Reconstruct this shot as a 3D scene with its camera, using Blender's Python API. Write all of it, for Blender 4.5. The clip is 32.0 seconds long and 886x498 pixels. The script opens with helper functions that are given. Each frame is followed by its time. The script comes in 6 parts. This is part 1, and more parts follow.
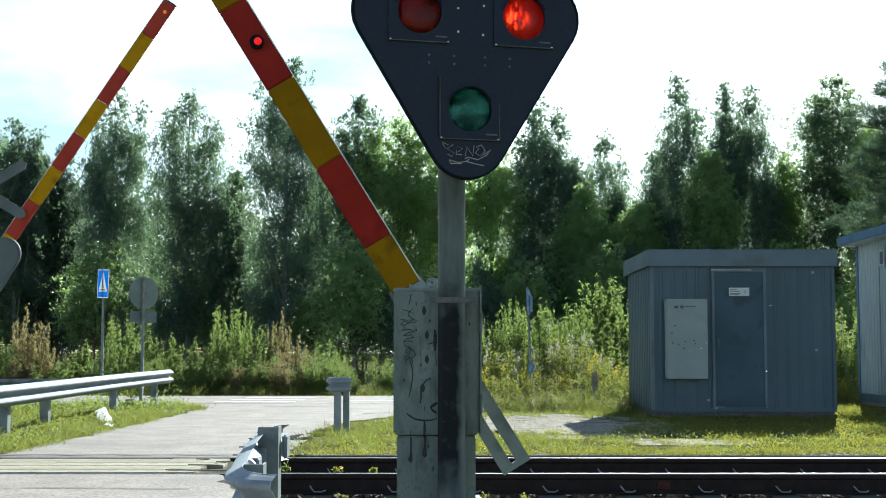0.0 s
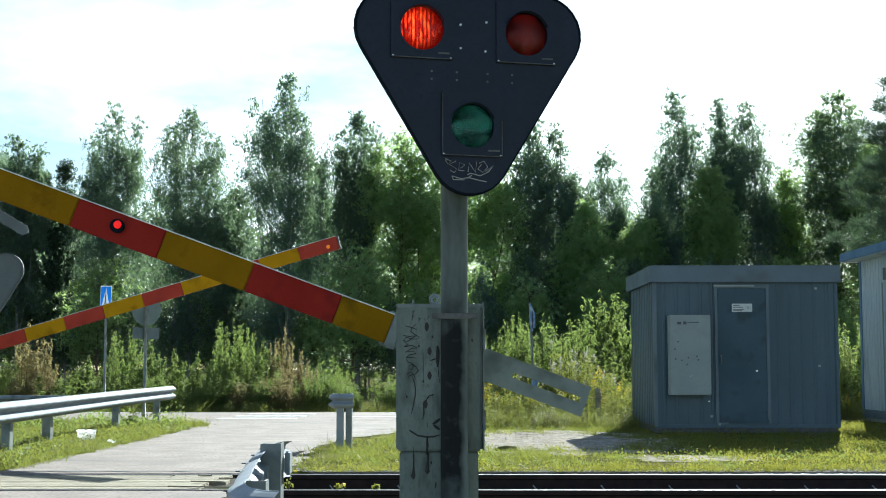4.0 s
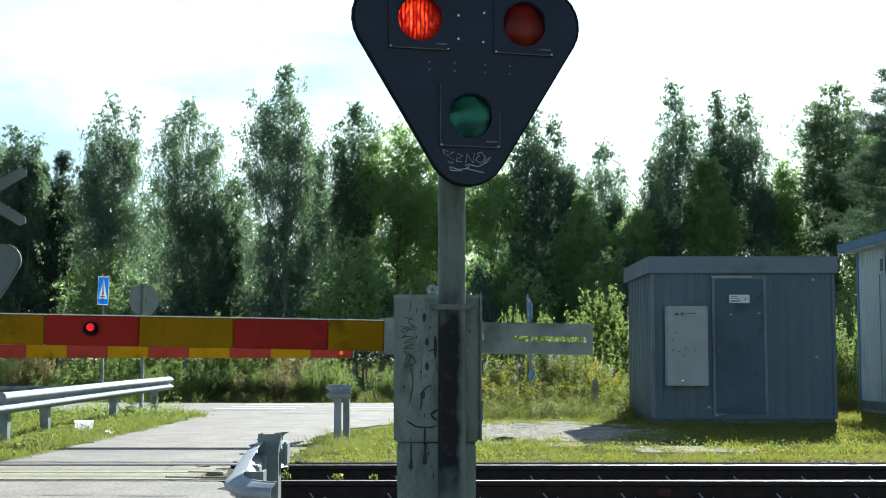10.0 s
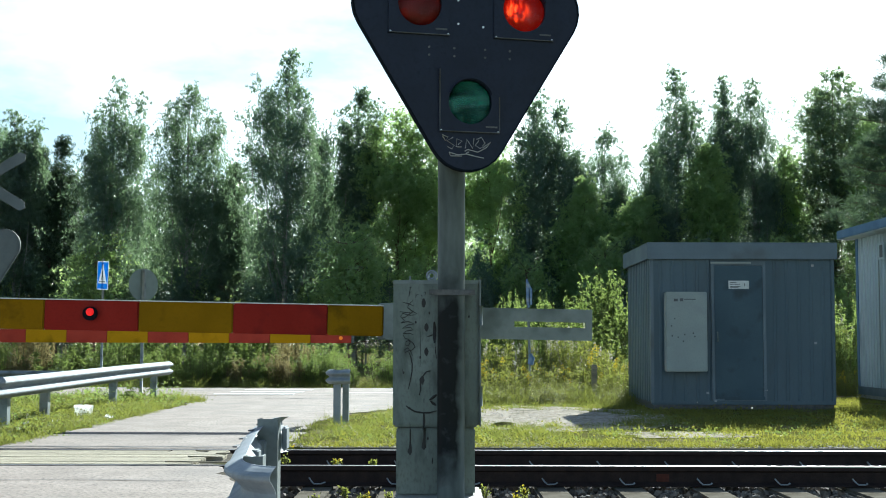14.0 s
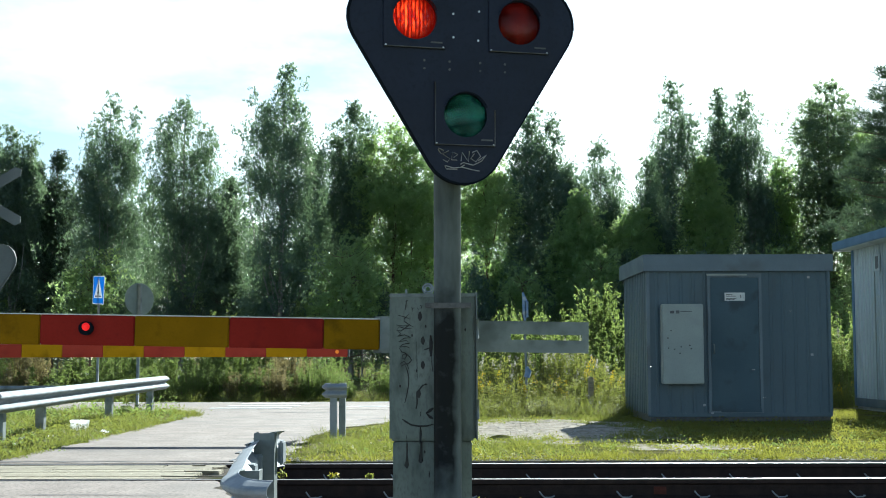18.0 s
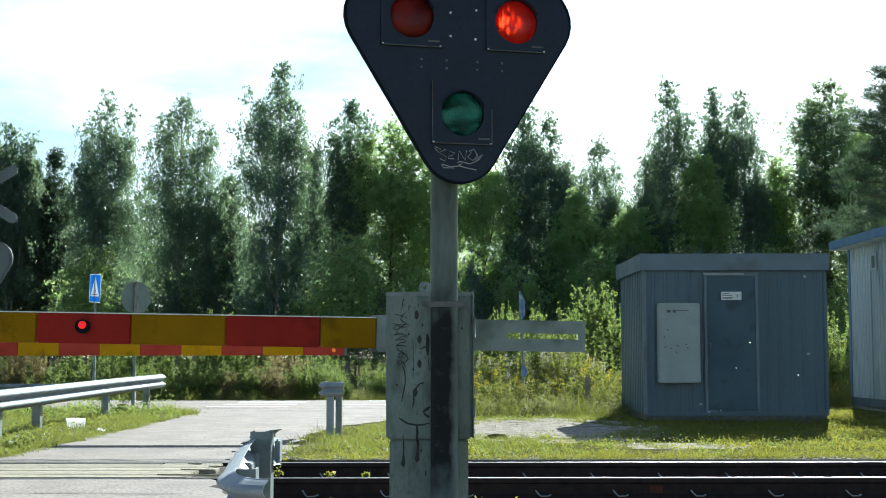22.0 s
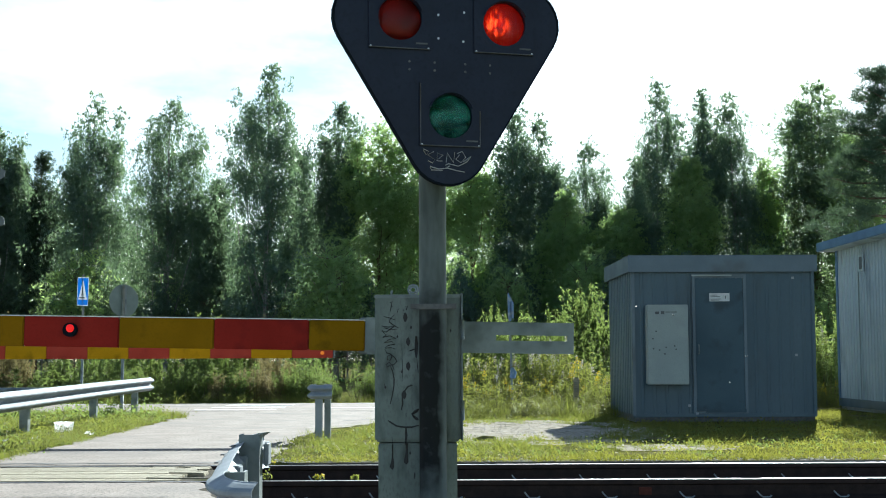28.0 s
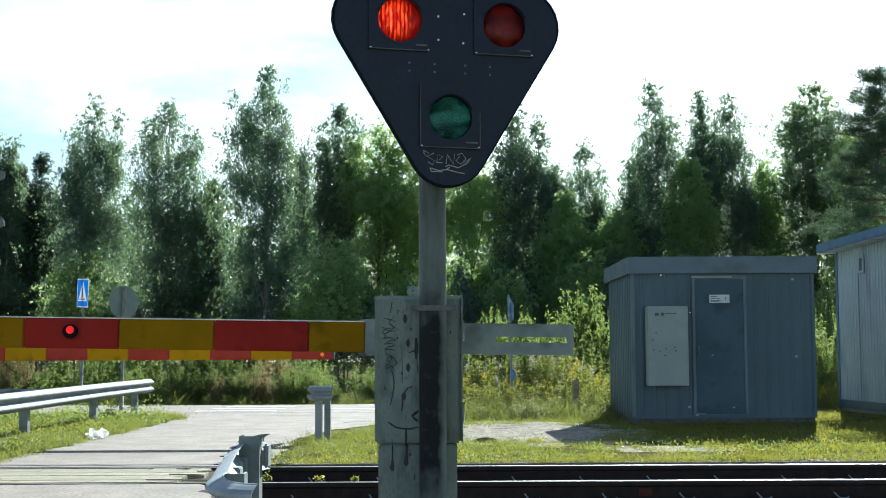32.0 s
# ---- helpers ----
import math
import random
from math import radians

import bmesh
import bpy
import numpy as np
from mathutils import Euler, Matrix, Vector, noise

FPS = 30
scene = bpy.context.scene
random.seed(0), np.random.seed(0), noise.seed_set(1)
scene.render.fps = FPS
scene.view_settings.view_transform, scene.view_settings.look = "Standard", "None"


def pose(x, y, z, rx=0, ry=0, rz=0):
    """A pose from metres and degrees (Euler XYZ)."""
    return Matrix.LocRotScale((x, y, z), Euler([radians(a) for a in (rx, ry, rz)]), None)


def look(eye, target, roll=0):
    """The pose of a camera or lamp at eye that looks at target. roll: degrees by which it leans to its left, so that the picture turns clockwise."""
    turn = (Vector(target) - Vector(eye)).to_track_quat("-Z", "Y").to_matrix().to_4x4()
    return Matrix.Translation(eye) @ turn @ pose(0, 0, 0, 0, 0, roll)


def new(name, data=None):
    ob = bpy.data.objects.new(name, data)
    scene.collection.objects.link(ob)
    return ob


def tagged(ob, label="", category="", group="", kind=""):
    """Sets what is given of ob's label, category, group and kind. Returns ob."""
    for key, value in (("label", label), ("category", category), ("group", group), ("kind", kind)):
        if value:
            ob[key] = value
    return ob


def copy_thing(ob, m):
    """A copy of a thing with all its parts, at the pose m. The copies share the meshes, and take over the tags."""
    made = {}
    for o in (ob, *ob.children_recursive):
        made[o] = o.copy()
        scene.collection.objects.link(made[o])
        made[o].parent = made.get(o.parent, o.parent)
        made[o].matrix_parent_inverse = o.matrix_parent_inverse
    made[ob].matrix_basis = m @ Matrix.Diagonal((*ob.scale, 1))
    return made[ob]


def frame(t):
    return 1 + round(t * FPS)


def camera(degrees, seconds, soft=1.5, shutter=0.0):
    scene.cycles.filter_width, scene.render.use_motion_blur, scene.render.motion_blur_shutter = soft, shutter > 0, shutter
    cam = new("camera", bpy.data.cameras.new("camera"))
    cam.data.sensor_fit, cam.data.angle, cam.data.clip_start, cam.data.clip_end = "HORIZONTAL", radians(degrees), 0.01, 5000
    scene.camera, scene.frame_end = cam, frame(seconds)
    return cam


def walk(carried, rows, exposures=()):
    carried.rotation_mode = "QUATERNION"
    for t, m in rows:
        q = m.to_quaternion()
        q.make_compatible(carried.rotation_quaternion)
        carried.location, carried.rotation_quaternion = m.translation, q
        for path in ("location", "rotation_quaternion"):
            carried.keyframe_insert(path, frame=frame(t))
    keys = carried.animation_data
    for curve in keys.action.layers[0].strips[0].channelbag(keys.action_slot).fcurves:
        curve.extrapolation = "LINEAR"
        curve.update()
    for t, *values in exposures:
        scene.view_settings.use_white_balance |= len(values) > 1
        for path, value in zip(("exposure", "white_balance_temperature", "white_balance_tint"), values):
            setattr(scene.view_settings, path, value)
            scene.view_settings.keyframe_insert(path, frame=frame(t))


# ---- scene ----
# Metres; x runs along the railway, y across it away from the camera, z = 0 is the rail head.
EYE = Vector((0.0, 0.0, 0.95))
# seconds, turn to the right, tilt up, lean, in degrees
PATH = [
    (0.0, -0.080, 4.386, 0.019),
    (0.5, -0.098, 4.423, 0.006),
    (1.0, -0.141, 4.463, -0.029),
    (1.5, -0.182, 4.532, -0.004),
    (2.0, -0.165, 4.702, -0.079),
    (2.5, -0.187, 4.853, -0.036),
    (3.0, -0.185, 4.931, -0.012),
    (3.5, -0.195, 5.079, -0.011),
    (5.5, -0.165, 4.997, 0.012),
    (6.0, -0.161, 5.007, 0.016),
    (6.5, -0.169, 4.997, -0.062),
    (7.0, -0.157, 4.963, -0.028),
    (7.5, -0.156, 5.004, 0.002),
    (8.0, -0.128, 4.932, -0.031),
    (8.5, -0.140, 4.918, -0.075),
    (9.0, -0.148, 4.950, -0.100),
    (9.5, -0.131, 5.019, -0.027),
    (10.0, -0.090, 4.681, 0.023),
    (10.5, -0.072, 4.532, 0.003),
    (11.0, -0.056, 4.394, 0.035),
    (11.5, -0.006, 4.227, 0.064),
    (12.0, 0.000, 4.028, -0.000),
    (12.5, 0.002, 3.988, -0.004),
    (13.0, 0.000, 4.028, -0.000),
    (13.5, -0.039, 3.991, -0.005),
    (14.0, -0.067, 4.066, 0.122),
    (14.5, 0.027, 4.481, 0.074),
    (16.5, 0.068, 4.673, -0.197),
    (17.0, 0.067, 4.643, -0.205),
    (17.5, 0.062, 4.600, -0.195),
    (18.0, 0.102, 4.622, -0.131),
    (18.5, 0.119, 4.622, -0.107),
    (19.0, 0.135, 4.597, -0.087),
    (19.5, 0.133, 4.589, -0.133),
    (20.0, 0.143, 4.552, -0.087),
    (20.5, 0.171, 4.558, -0.082),
    (21.0, 0.226, 4.551, -0.095),
    (21.5, 0.228, 4.533, -0.041),
    (22.0, 0.237, 4.568, -0.050),
    (22.5, 0.231, 4.570, -0.046),
    (23.0, 0.252, 4.546, -0.094),
    (23.5, 0.384, 4.516, -0.235),
    (24.0, 0.708, 4.692, -0.291),
    (24.5, 0.711, 4.759, -0.239),
    (25.0, 0.733, 4.768, -0.245),
    (25.5, 0.716, 4.771, -0.254),
    (27.5, 0.741, 4.677, -0.216),
    (28.0, 0.727, 4.662, -0.237),
    (28.5, 0.681, 4.664, -0.170),
    (29.0, 0.727, 4.660, -0.252),
    (29.5, 0.739, 4.694, -0.252),
    (30.0, 0.716, 4.687, -0.213),
    (30.5, 0.721, 4.720, -0.248),
    (31.0, 0.709, 4.727, -0.248),
    (31.5, 0.741, 4.707, -0.214),
    (32.0, 0.730, 4.725, -0.239),
]


def aim(yaw, tilt, lean):
    a, b = radians(yaw), radians(tilt)
    way = Vector((math.sin(a) * math.cos(b), math.cos(a) * math.cos(b), math.sin(b)))
    return look(EYE, EYE + way, lean)


cam = camera(36.2, 32.0, soft=1.0)
walk(cam, [(t, aim(a, b, c)) for t, a, b, c in PATH], exposures=[(0, 1.33, 5750, 0.0), (32, 1.33, 5750, 0.0)])

# ---- light ----
SUN_UP, SUN_RIGHT = 25.5, 16.5
sun = new("sun", bpy.data.lights.new("sun", "SUN"))
sun.data.energy, sun.data.angle, sun.data.color = 5.0, radians(0.5), (1.0, 0.96, 0.88)
toward = Vector((math.sin(radians(SUN_RIGHT)) * math.cos(radians(SUN_UP)),
                 math.cos(radians(SUN_RIGHT)) * math.cos(radians(SUN_UP)), math.sin(radians(SUN_UP))))
sun.matrix_world = look(toward * 100, (0, 0, 0))

world = bpy.data.worlds.new("world")
scene.world = world
world.use_nodes = True
wn, wl = world.node_tree.nodes, world.node_tree.links
sky = wn.new("ShaderNodeTexSky")
sky.sky_type, sky.sun_disc = "NISHITA", False
sky.sun_elevation, sky.sun_rotation = radians(SUN_UP), radians(SUN_RIGHT)
sky.air_density, sky.dust_density, sky.ozone_density = 1.0, 0.35, 1.0
geo = wn.new("ShaderNodeTexCoord")
flat = wn.new("ShaderNodeMapping")
flat.inputs["Scale"].default_value = (1.0, 1.0, 2.6)
cloud = wn.new("ShaderNodeTexNoise")
cloud.inputs["Scale"].default_value, cloud.inputs["Detail"].default_value = 3.6, 7.0
cloud.inputs["Roughness"].default_value = 0.55
ramp = wn.new("ShaderNodeValToRGB")
ramp.color_ramp.elements[0].position, ramp.color_ramp.elements[1].position = 0.46, 0.68
ramp.color_ramp.elements[0].color, ramp.color_ramp.elements[1].color = (0.03, 0.03, 0.03, 1), (0.97, 0.97, 0.97, 1)
white = wn.new("ShaderNodeMix")
white.data_type = "RGBA"
grey = wn.new("ShaderNodeRGBToBW")
lift = wn.new("ShaderNodeVectorMath")
lift.operation = "SCALE"
lift.inputs[3].default_value = 1.3
steep = wn.new("ShaderNodeMath")
steep.operation = "POWER"
steep.inputs[1].default_value = 1.2
wl.new(sky.outputs["Color"], grey.inputs[0])
wl.new(grey.outputs[0], steep.inputs[0])
wl.new(steep.outputs[0], lift.inputs[0])
wl.new(lift.outputs[0], white.inputs[7])
wl.new(geo.outputs["Generated"], flat.inputs["Vector"])
wl.new(flat.outputs["Vector"], cloud.inputs["Vector"])
wl.new(cloud.outputs["Fac"], ramp.inputs["Fac"])
wl.new(ramp.outputs["Color"], white.inputs[0])
wl.new(sky.outputs["Color"], white.inputs[6])
wl.new(white.outputs[2], wn["Background"].inputs["Color"])
wn["Background"].inputs["Strength"].default_value = 0.054

# ---- materials ----


def nodes_of(name):
    m = bpy.data.materials.new(name)
    m.use_nodes = True
    n = m.node_tree.nodes
    return m, n, m.node_tree.links, n["Principled BSDF"]


def noise_mix(n, l, coord, scale, c1, c2, low=0.35, high=0.65, detail=5.0, stretch=(1, 1, 1)):
    """A colour that wanders between c1 and c2."""
    mp = n.new("ShaderNodeMapping")
    mp.inputs["Scale"].default_value = stretch
    tx = n.new("ShaderNodeTexNoise")
    tx.inputs["Scale"].default_value, tx.inputs["Detail"].default_value = scale, detail
    rp = n.new("ShaderNodeMapRange")
    rp.inputs["From Min"].default_value, rp.inputs["From Max"].default_value = low, high
    mx = n.new("ShaderNodeMix")
    mx.data_type = "RGBA"
    l.new(coord, mp.inputs["Vector"])
    l.new(mp.outputs["Vector"], tx.inputs["Vector"])
    l.new(tx.outputs["Fac"], rp.inputs["Value"])
    l.new(rp.outputs["Result"], mx.inputs[0])
    for socket, c in ((mx.inputs[6], c1), (mx.inputs[7], c2)):
        if isinstance(c, tuple):
            socket.default_value = (*c, 1)
        else:
            l.new(c, socket)
    return mx.outputs[2], tx.outputs["Fac"]


def surface(name, c1, c2, scale=6.0, rough=0.6, metal=0.0, bump=0.15, grain=60.0, stain=None, stain_scale=2.0,
            stain_low=0.55, stain_high=0.7, stretch=(1, 1, 1), vary=0.0, spec=0.5, speck=0.72):
    """Two-scale paint, stone, metal or earth: a broad wander, a fine grain with relief and, if given, stains."""
    m, n, l, b = nodes_of(name)
    co = n.new("ShaderNodeTexCoord").outputs["Object"]
    col, f1 = noise_mix(n, l, co, scale, c1, c2, stretch=stretch)
    fine = tuple(speck * v for v in c1)
    col, f2 = noise_mix(n, l, co, grain, col, fine, 0.5, 0.95 if speck > 0.7 else 0.66, 3.0, stretch)
    if stain:
        col, f3 = noise_mix(n, l, co, stain_scale, col, stain, stain_low, stain_high, 6.0, stretch)
    if vary:
        info = n.new("ShaderNodeObjectInfo")
        hs = n.new("ShaderNodeHueSaturation")
        mr = n.new("ShaderNodeMapRange")
        mr.inputs["To Min"].default_value, mr.inputs["To Max"].default_value = 1 - vary, 1 + vary
        l.new(info.outputs["Random"], mr.inputs["Value"])
        l.new(mr.outputs["Result"], hs.inputs["Value"])
        l.new(col, hs.inputs["Color"])
        col = hs.outputs["Color"]
    l.new(col, b.inputs["Base Color"])
    rr = n.new("ShaderNodeMapRange")
    rr.inputs["To Min"].default_value, rr.inputs["To Max"].default_value = max(0.05, rough - 0.15), min(1, rough + 0.15)
    l.new(f1, rr.inputs["Value"])
    l.new(rr.outputs["Result"], b.inputs["Roughness"])
    b.inputs["Metallic"].default_value = metal
    b.inputs["Specular IOR Level"].default_value = spec
    if bump:
        bp = n.new("ShaderNodeBump")
        bp.inputs["Strength"].default_value, bp.inputs["Distance"].default_value = bump, 0.01
        l.new(f2, bp.inputs["Height"])
        l.new(bp.outputs["Normal"], b.inputs["Normal"])
    return m


def leafy(name, c1, c2, through_colour, share=0.4, rough=0.6, gloss=0.15):
    """Leaves: the colour changes from leaf to leaf and plant to plant, and sunlight shines through them."""
    m, n, l, b = nodes_of(name)
    gi = n.new("ShaderNodeNewGeometry").outputs["Random Per Island"]
    mx = n.new("ShaderNodeMix")
    mx.data_type = "RGBA"
    mx.inputs[6].default_value, mx.inputs[7].default_value = (*c1, 1), (*c2, 1)
    l.new(gi, mx.inputs[0])
    info = n.new("ShaderNodeObjectInfo")
    hs = n.new("ShaderNodeHueSaturation")
    mr = n.new("ShaderNodeMapRange")
    mr.inputs["To Min"].default_value, mr.inputs["To Max"].default_value = 0.75, 1.25
    l.new(info.outputs["Random"], mr.inputs["Value"])
    l.new(mr.outputs["Result"], hs.inputs["Value"])
    l.new(mx.outputs[2], hs.inputs["Color"])
    l.new(hs.outputs["Color"], b.inputs["Base Color"])
    b.inputs["Roughness"].default_value = rough
    b.inputs["Specular IOR Level"].default_value = gloss
    tr = n.new("ShaderNodeBsdfTranslucent")
    tr.inputs["Color"].default_value = (*through_colour, 1)
    add = n.new("ShaderNodeMixShader")
    add.inputs[0].default_value = share
    l.new(b.outputs[0], add.inputs[1])
    l.new(tr.outputs[0], add.inputs[2])
    l.new(add.outputs[0], n["Material Output"].inputs["Surface"])
    return m


def glow(name, colour, strength):
    m, n, l, b = nodes_of(name)
    b.inputs["Base Color"].default_value = (*colour, 1)
    b.inputs["Emission Color"].default_value = (*colour, 1)
    b.inputs["Emission Strength"].default_value = strength
    return m


def lens_glass(name, colour, diffuse):
    """Ribbed coloured signal glass: tints what is behind it; blobs in its colour imitate reflections."""
    m, n, l, b = nodes_of(name)
    tr = n.new("ShaderNodeBsdfTransparent")
    tr.inputs["Color"].default_value = (*colour, 1)
    b.inputs["Roughness"].default_value = 0.12
    co = n.new("ShaderNodeTexCoord").outputs["Object"]
    col, f = noise_mix(n, l, co, 11, tuple(0.3 * v for v in diffuse), tuple(3.2 * v for v in diffuse), 0.45, 0.62, 2.0, (0.8, 1, 1.3))
    l.new(col, b.inputs["Base Color"])
    wv = n.new("ShaderNodeTexWave")
    wv.inputs["Scale"].default_value, wv.inputs["Distortion"].default_value = 18.0, 2.5
    bp = n.new("ShaderNodeBump")
    bp.inputs["Strength"].default_value, bp.inputs["Distance"].default_value = 0.5, 0.01
    l.new(co, wv.inputs["Vector"])
    l.new(wv.outputs["Fac"], bp.inputs["Height"])
    l.new(bp.outputs["Normal"], b.inputs["Normal"])
    mx = n.new("ShaderNodeMixShader")
    mx.inputs[0].default_value = 0.30
    l.new(tr.outputs[0], mx.inputs[1])
    l.new(b.outputs[0], mx.inputs[2])
    l.new(mx.outputs[0], n["Material Output"].inputs["Surface"])
    return m


ASPHALT = surface("asphalt", (0.335, 0.282, 0.243), (0.262, 0.22, 0.19), 2.6, 0.88, bump=0.8, grain=30, stain=(0.19, 0.168, 0.152), stain_scale=0.8, stain_low=0.5, stain_high=0.8, speck=0.5, spec=0.2)
TAR = surface("tar", (0.03, 0.03, 0.03), (0.06, 0.055, 0.05), 8, 0.5)
ROADPAINT = surface("road_paint", (0.75, 0.75, 0.72), (0.6, 0.6, 0.58), 3, 0.6)
SOIL = surface("grass_soil", (0.082, 0.09, 0.024), (0.135, 0.125, 0.044), 2.3, 0.95, bump=0.8, grain=25, stain=(0.19, 0.165, 0.10), stain_scale=1.6, stain_low=0.5, stain_high=0.66, spec=0.0)
GRAVEL = surface("gravel", (0.50, 0.45, 0.38), (0.38, 0.335, 0.275), 9, 0.9, bump=0.3, grain=11, stain=(0.12, 0.115, 0.06), stain_scale=2.2, speck=0.45, spec=0.0)
BALLAST_BED = surface("ballast_bed", (0.14, 0.13, 0.12), (0.08, 0.07, 0.06), 14, 0.95, bump=0.8, grain=30)
RAIL_SIDE = surface("rusty_rail", (0.028, 0.022, 0.022), (0.042, 0.032, 0.029), 12, 0.9, bump=0.3, grain=70, spec=0.08)
RUST_MARK = surface("rusty_red_paint", (0.10, 0.024, 0.013), (0.06, 0.016, 0.01), 20, 0.85, bump=0.1)
RAIL_HEAD = surface("polished_rail_head", (0.27, 0.26, 0.26), (0.20, 0.19, 0.19), 12, 0.45, metal=1.0, bump=0.05)
SIGNAL_BACK = surface("dark_grey_signal_back", (0.165, 0.185, 0.19), (0.13, 0.148, 0.152), 4, 0.7, bump=0.03, spec=0.15)
CONCRETE = surface("concrete", (0.42, 0.41, 0.38), (0.33, 0.32, 0.29), 7, 0.85, bump=0.35, grain=80, stain=(0.24, 0.23, 0.2), stain_scale=3)
SLEEPER_CONCRETE = surface("weathered_sleeper_concrete", (0.19, 0.172, 0.14), (0.12, 0.108, 0.085), 7, 0.9, spec=0.0, bump=0.5, grain=60, stain=(0.055, 0.05, 0.045), stain_scale=4)
TIMBER = surface("weathered_timber", (0.42, 0.375, 0.275), (0.32, 0.285, 0.205), 2.5, 0.85, bump=0.9, grain=34, speck=0.5, stain=(0.2, 0.18, 0.14), stain_scale=4, stretch=(0.25, 3, 3), vary=0.12, spec=0.15)
GALV = surface("galvanised_steel", (0.31, 0.345, 0.38), (0.24, 0.275, 0.305), 5, 0.62, metal=0.15, bump=0.06, grain=40, stain=(0.33, 0.34, 0.35), stain_scale=2.2)
GALV_OLD = surface("weathered_guard_rail_steel", (0.25, 0.285, 0.315), (0.20, 0.23, 0.255), 5, 0.75, bump=0.06, grain=40, stain=(0.24, 0.255, 0.27), stain_scale=2.2, spec=0.25)
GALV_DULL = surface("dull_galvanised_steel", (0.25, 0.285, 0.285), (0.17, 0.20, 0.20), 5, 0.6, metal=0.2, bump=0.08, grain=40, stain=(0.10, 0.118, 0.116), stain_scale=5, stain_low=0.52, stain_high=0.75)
CABINET_PAINT = surface("grey_green_cabinet_paint", (0.215, 0.255, 0.235), (0.15, 0.185, 0.168), 3.2, 0.65, bump=0.12, grain=70, stain=(0.07, 0.088, 0.078), stain_scale=9, stain_low=0.5, stain_high=0.7, stretch=(1, 1, 0.5), speck=0.7)
# the blue in this black is lens haze put into the colour
BLACK = surface("matt_black_board", (0.009, 0.014, 0.031), (0.015, 0.022, 0.044), 4, 0.5, bump=0.06, grain=50, spec=0.28)
RIM_BLACK = surface("dull_black_rim", (0.006, 0.009, 0.014), (0.010, 0.014, 0.02), 4, 0.9, bump=0.06, grain=50, spec=0.03)
BLACK_EDGE = surface("worn_black_edge", (0.06, 0.065, 0.07), (0.12, 0.12, 0.12), 20, 0.5, bump=0.1)
SCREW = surface("steel_screw", (0.6, 0.6, 0.6), (0.5, 0.5, 0.5), 20, 0.3, metal=1.0)
SCRIBBLE = surface("silver_marker", (0.45, 0.46, 0.46), (0.3, 0.3, 0.3), 20, 0.5, bump=0)
SPRAY = surface("black_spray_paint", (0.018, 0.018, 0.02), (0.035, 0.035, 0.035), 10, 0.6, bump=0)
RED_GLASS = lens_glass("red_signal_glass", (1.0, 0.42, 0.30), (0.12, 0.010, 0.008))
GREEN_GLASS = lens_glass("green_signal_glass", (0.34, 0.68, 0.60), (0.04, 0.115, 0.095))


def lit_reflector(name, x, z, reach, facets=False):
    """A lamp's facetted reflector behind ribbed glass: brightest about (x, z) on the board, in upright streaks."""
    m, n, l, b = nodes_of(name)
    co = n.new("ShaderNodeTexCoord").outputs["Object"]
    col, f = noise_mix(n, l, co, 30, (0.34, 0.018, 0.009), (2.6, 0.75, 0.20), 0.46, 0.66, 3.0, (1.7, 1, 0.5))
    away = n.new("ShaderNodeVectorMath")
    away.operation = "DISTANCE"
    flat = n.new("ShaderNodeVectorMath")
    flat.operation = "MULTIPLY"
    flat.inputs[1].default_value = (1, 0, 1)
    l.new(co, flat.inputs[0])
    l.new(flat.outputs[0], away.inputs[0])
    away.inputs[1].default_value = (x, 0, z)
    near = n.new("ShaderNodeMapRange")
    near.inputs["From Min"].default_value, near.inputs["From Max"].default_value = reach, 0.25 * reach
    l.new(away.outputs["Value"], near.inputs["Value"])
    ribs = n.new("ShaderNodeTexWave")
    ribs.inputs["Scale"].default_value, ribs.inputs["Distortion"].default_value = 16.0, 1.2
    l.new(co, ribs.inputs["Vector"])
    cut = n.new("ShaderNodeMapRange")
    cut.inputs["From Min"].default_value, cut.inputs["From Max"].default_value, cut.inputs["To Min"].default_value = 0.15, 0.55, 0.12
    l.new(ribs.outputs["Fac"], cut.inputs["Value"])
    if facets:
        cells = n.new("ShaderNodeTexVoronoi")
        cells.inputs["Scale"].default_value = 45.0
        l.new(co, cells.inputs["Vector"])
        l.new(cells.outputs["Color"], cut.inputs["Value"])
        cut.inputs["To Min"].default_value = 0.08
    fade = n.new("ShaderNodeMath")
    fade.operation = "POWER"
    fade.inputs[1].default_value = 2.2 if facets else 1.5
    l.new(near.outputs["Result"], fade.inputs[0])
    both = n.new("ShaderNodeMath")
    both.operation = "MULTIPLY"
    l.new(fade.outputs[0], both.inputs[0])
    l.new(cut.outputs["Result"], both.inputs[1])
    mx = n.new("ShaderNodeMix")
    mx.data_type = "RGBA"
    mx.inputs[6].default_value = (0.05, 0.0035, 0.003, 1)
    l.new(both.outputs[0], mx.inputs[0])
    l.new(col, mx.inputs[7])
    l.new(mx.outputs[2], b.inputs["Emission Color"])
    b.inputs["Base Color"].default_value = (0.3, 0.05, 0.03, 1)
    b.inputs["Emission Strength"].default_value = 1.5
    return m


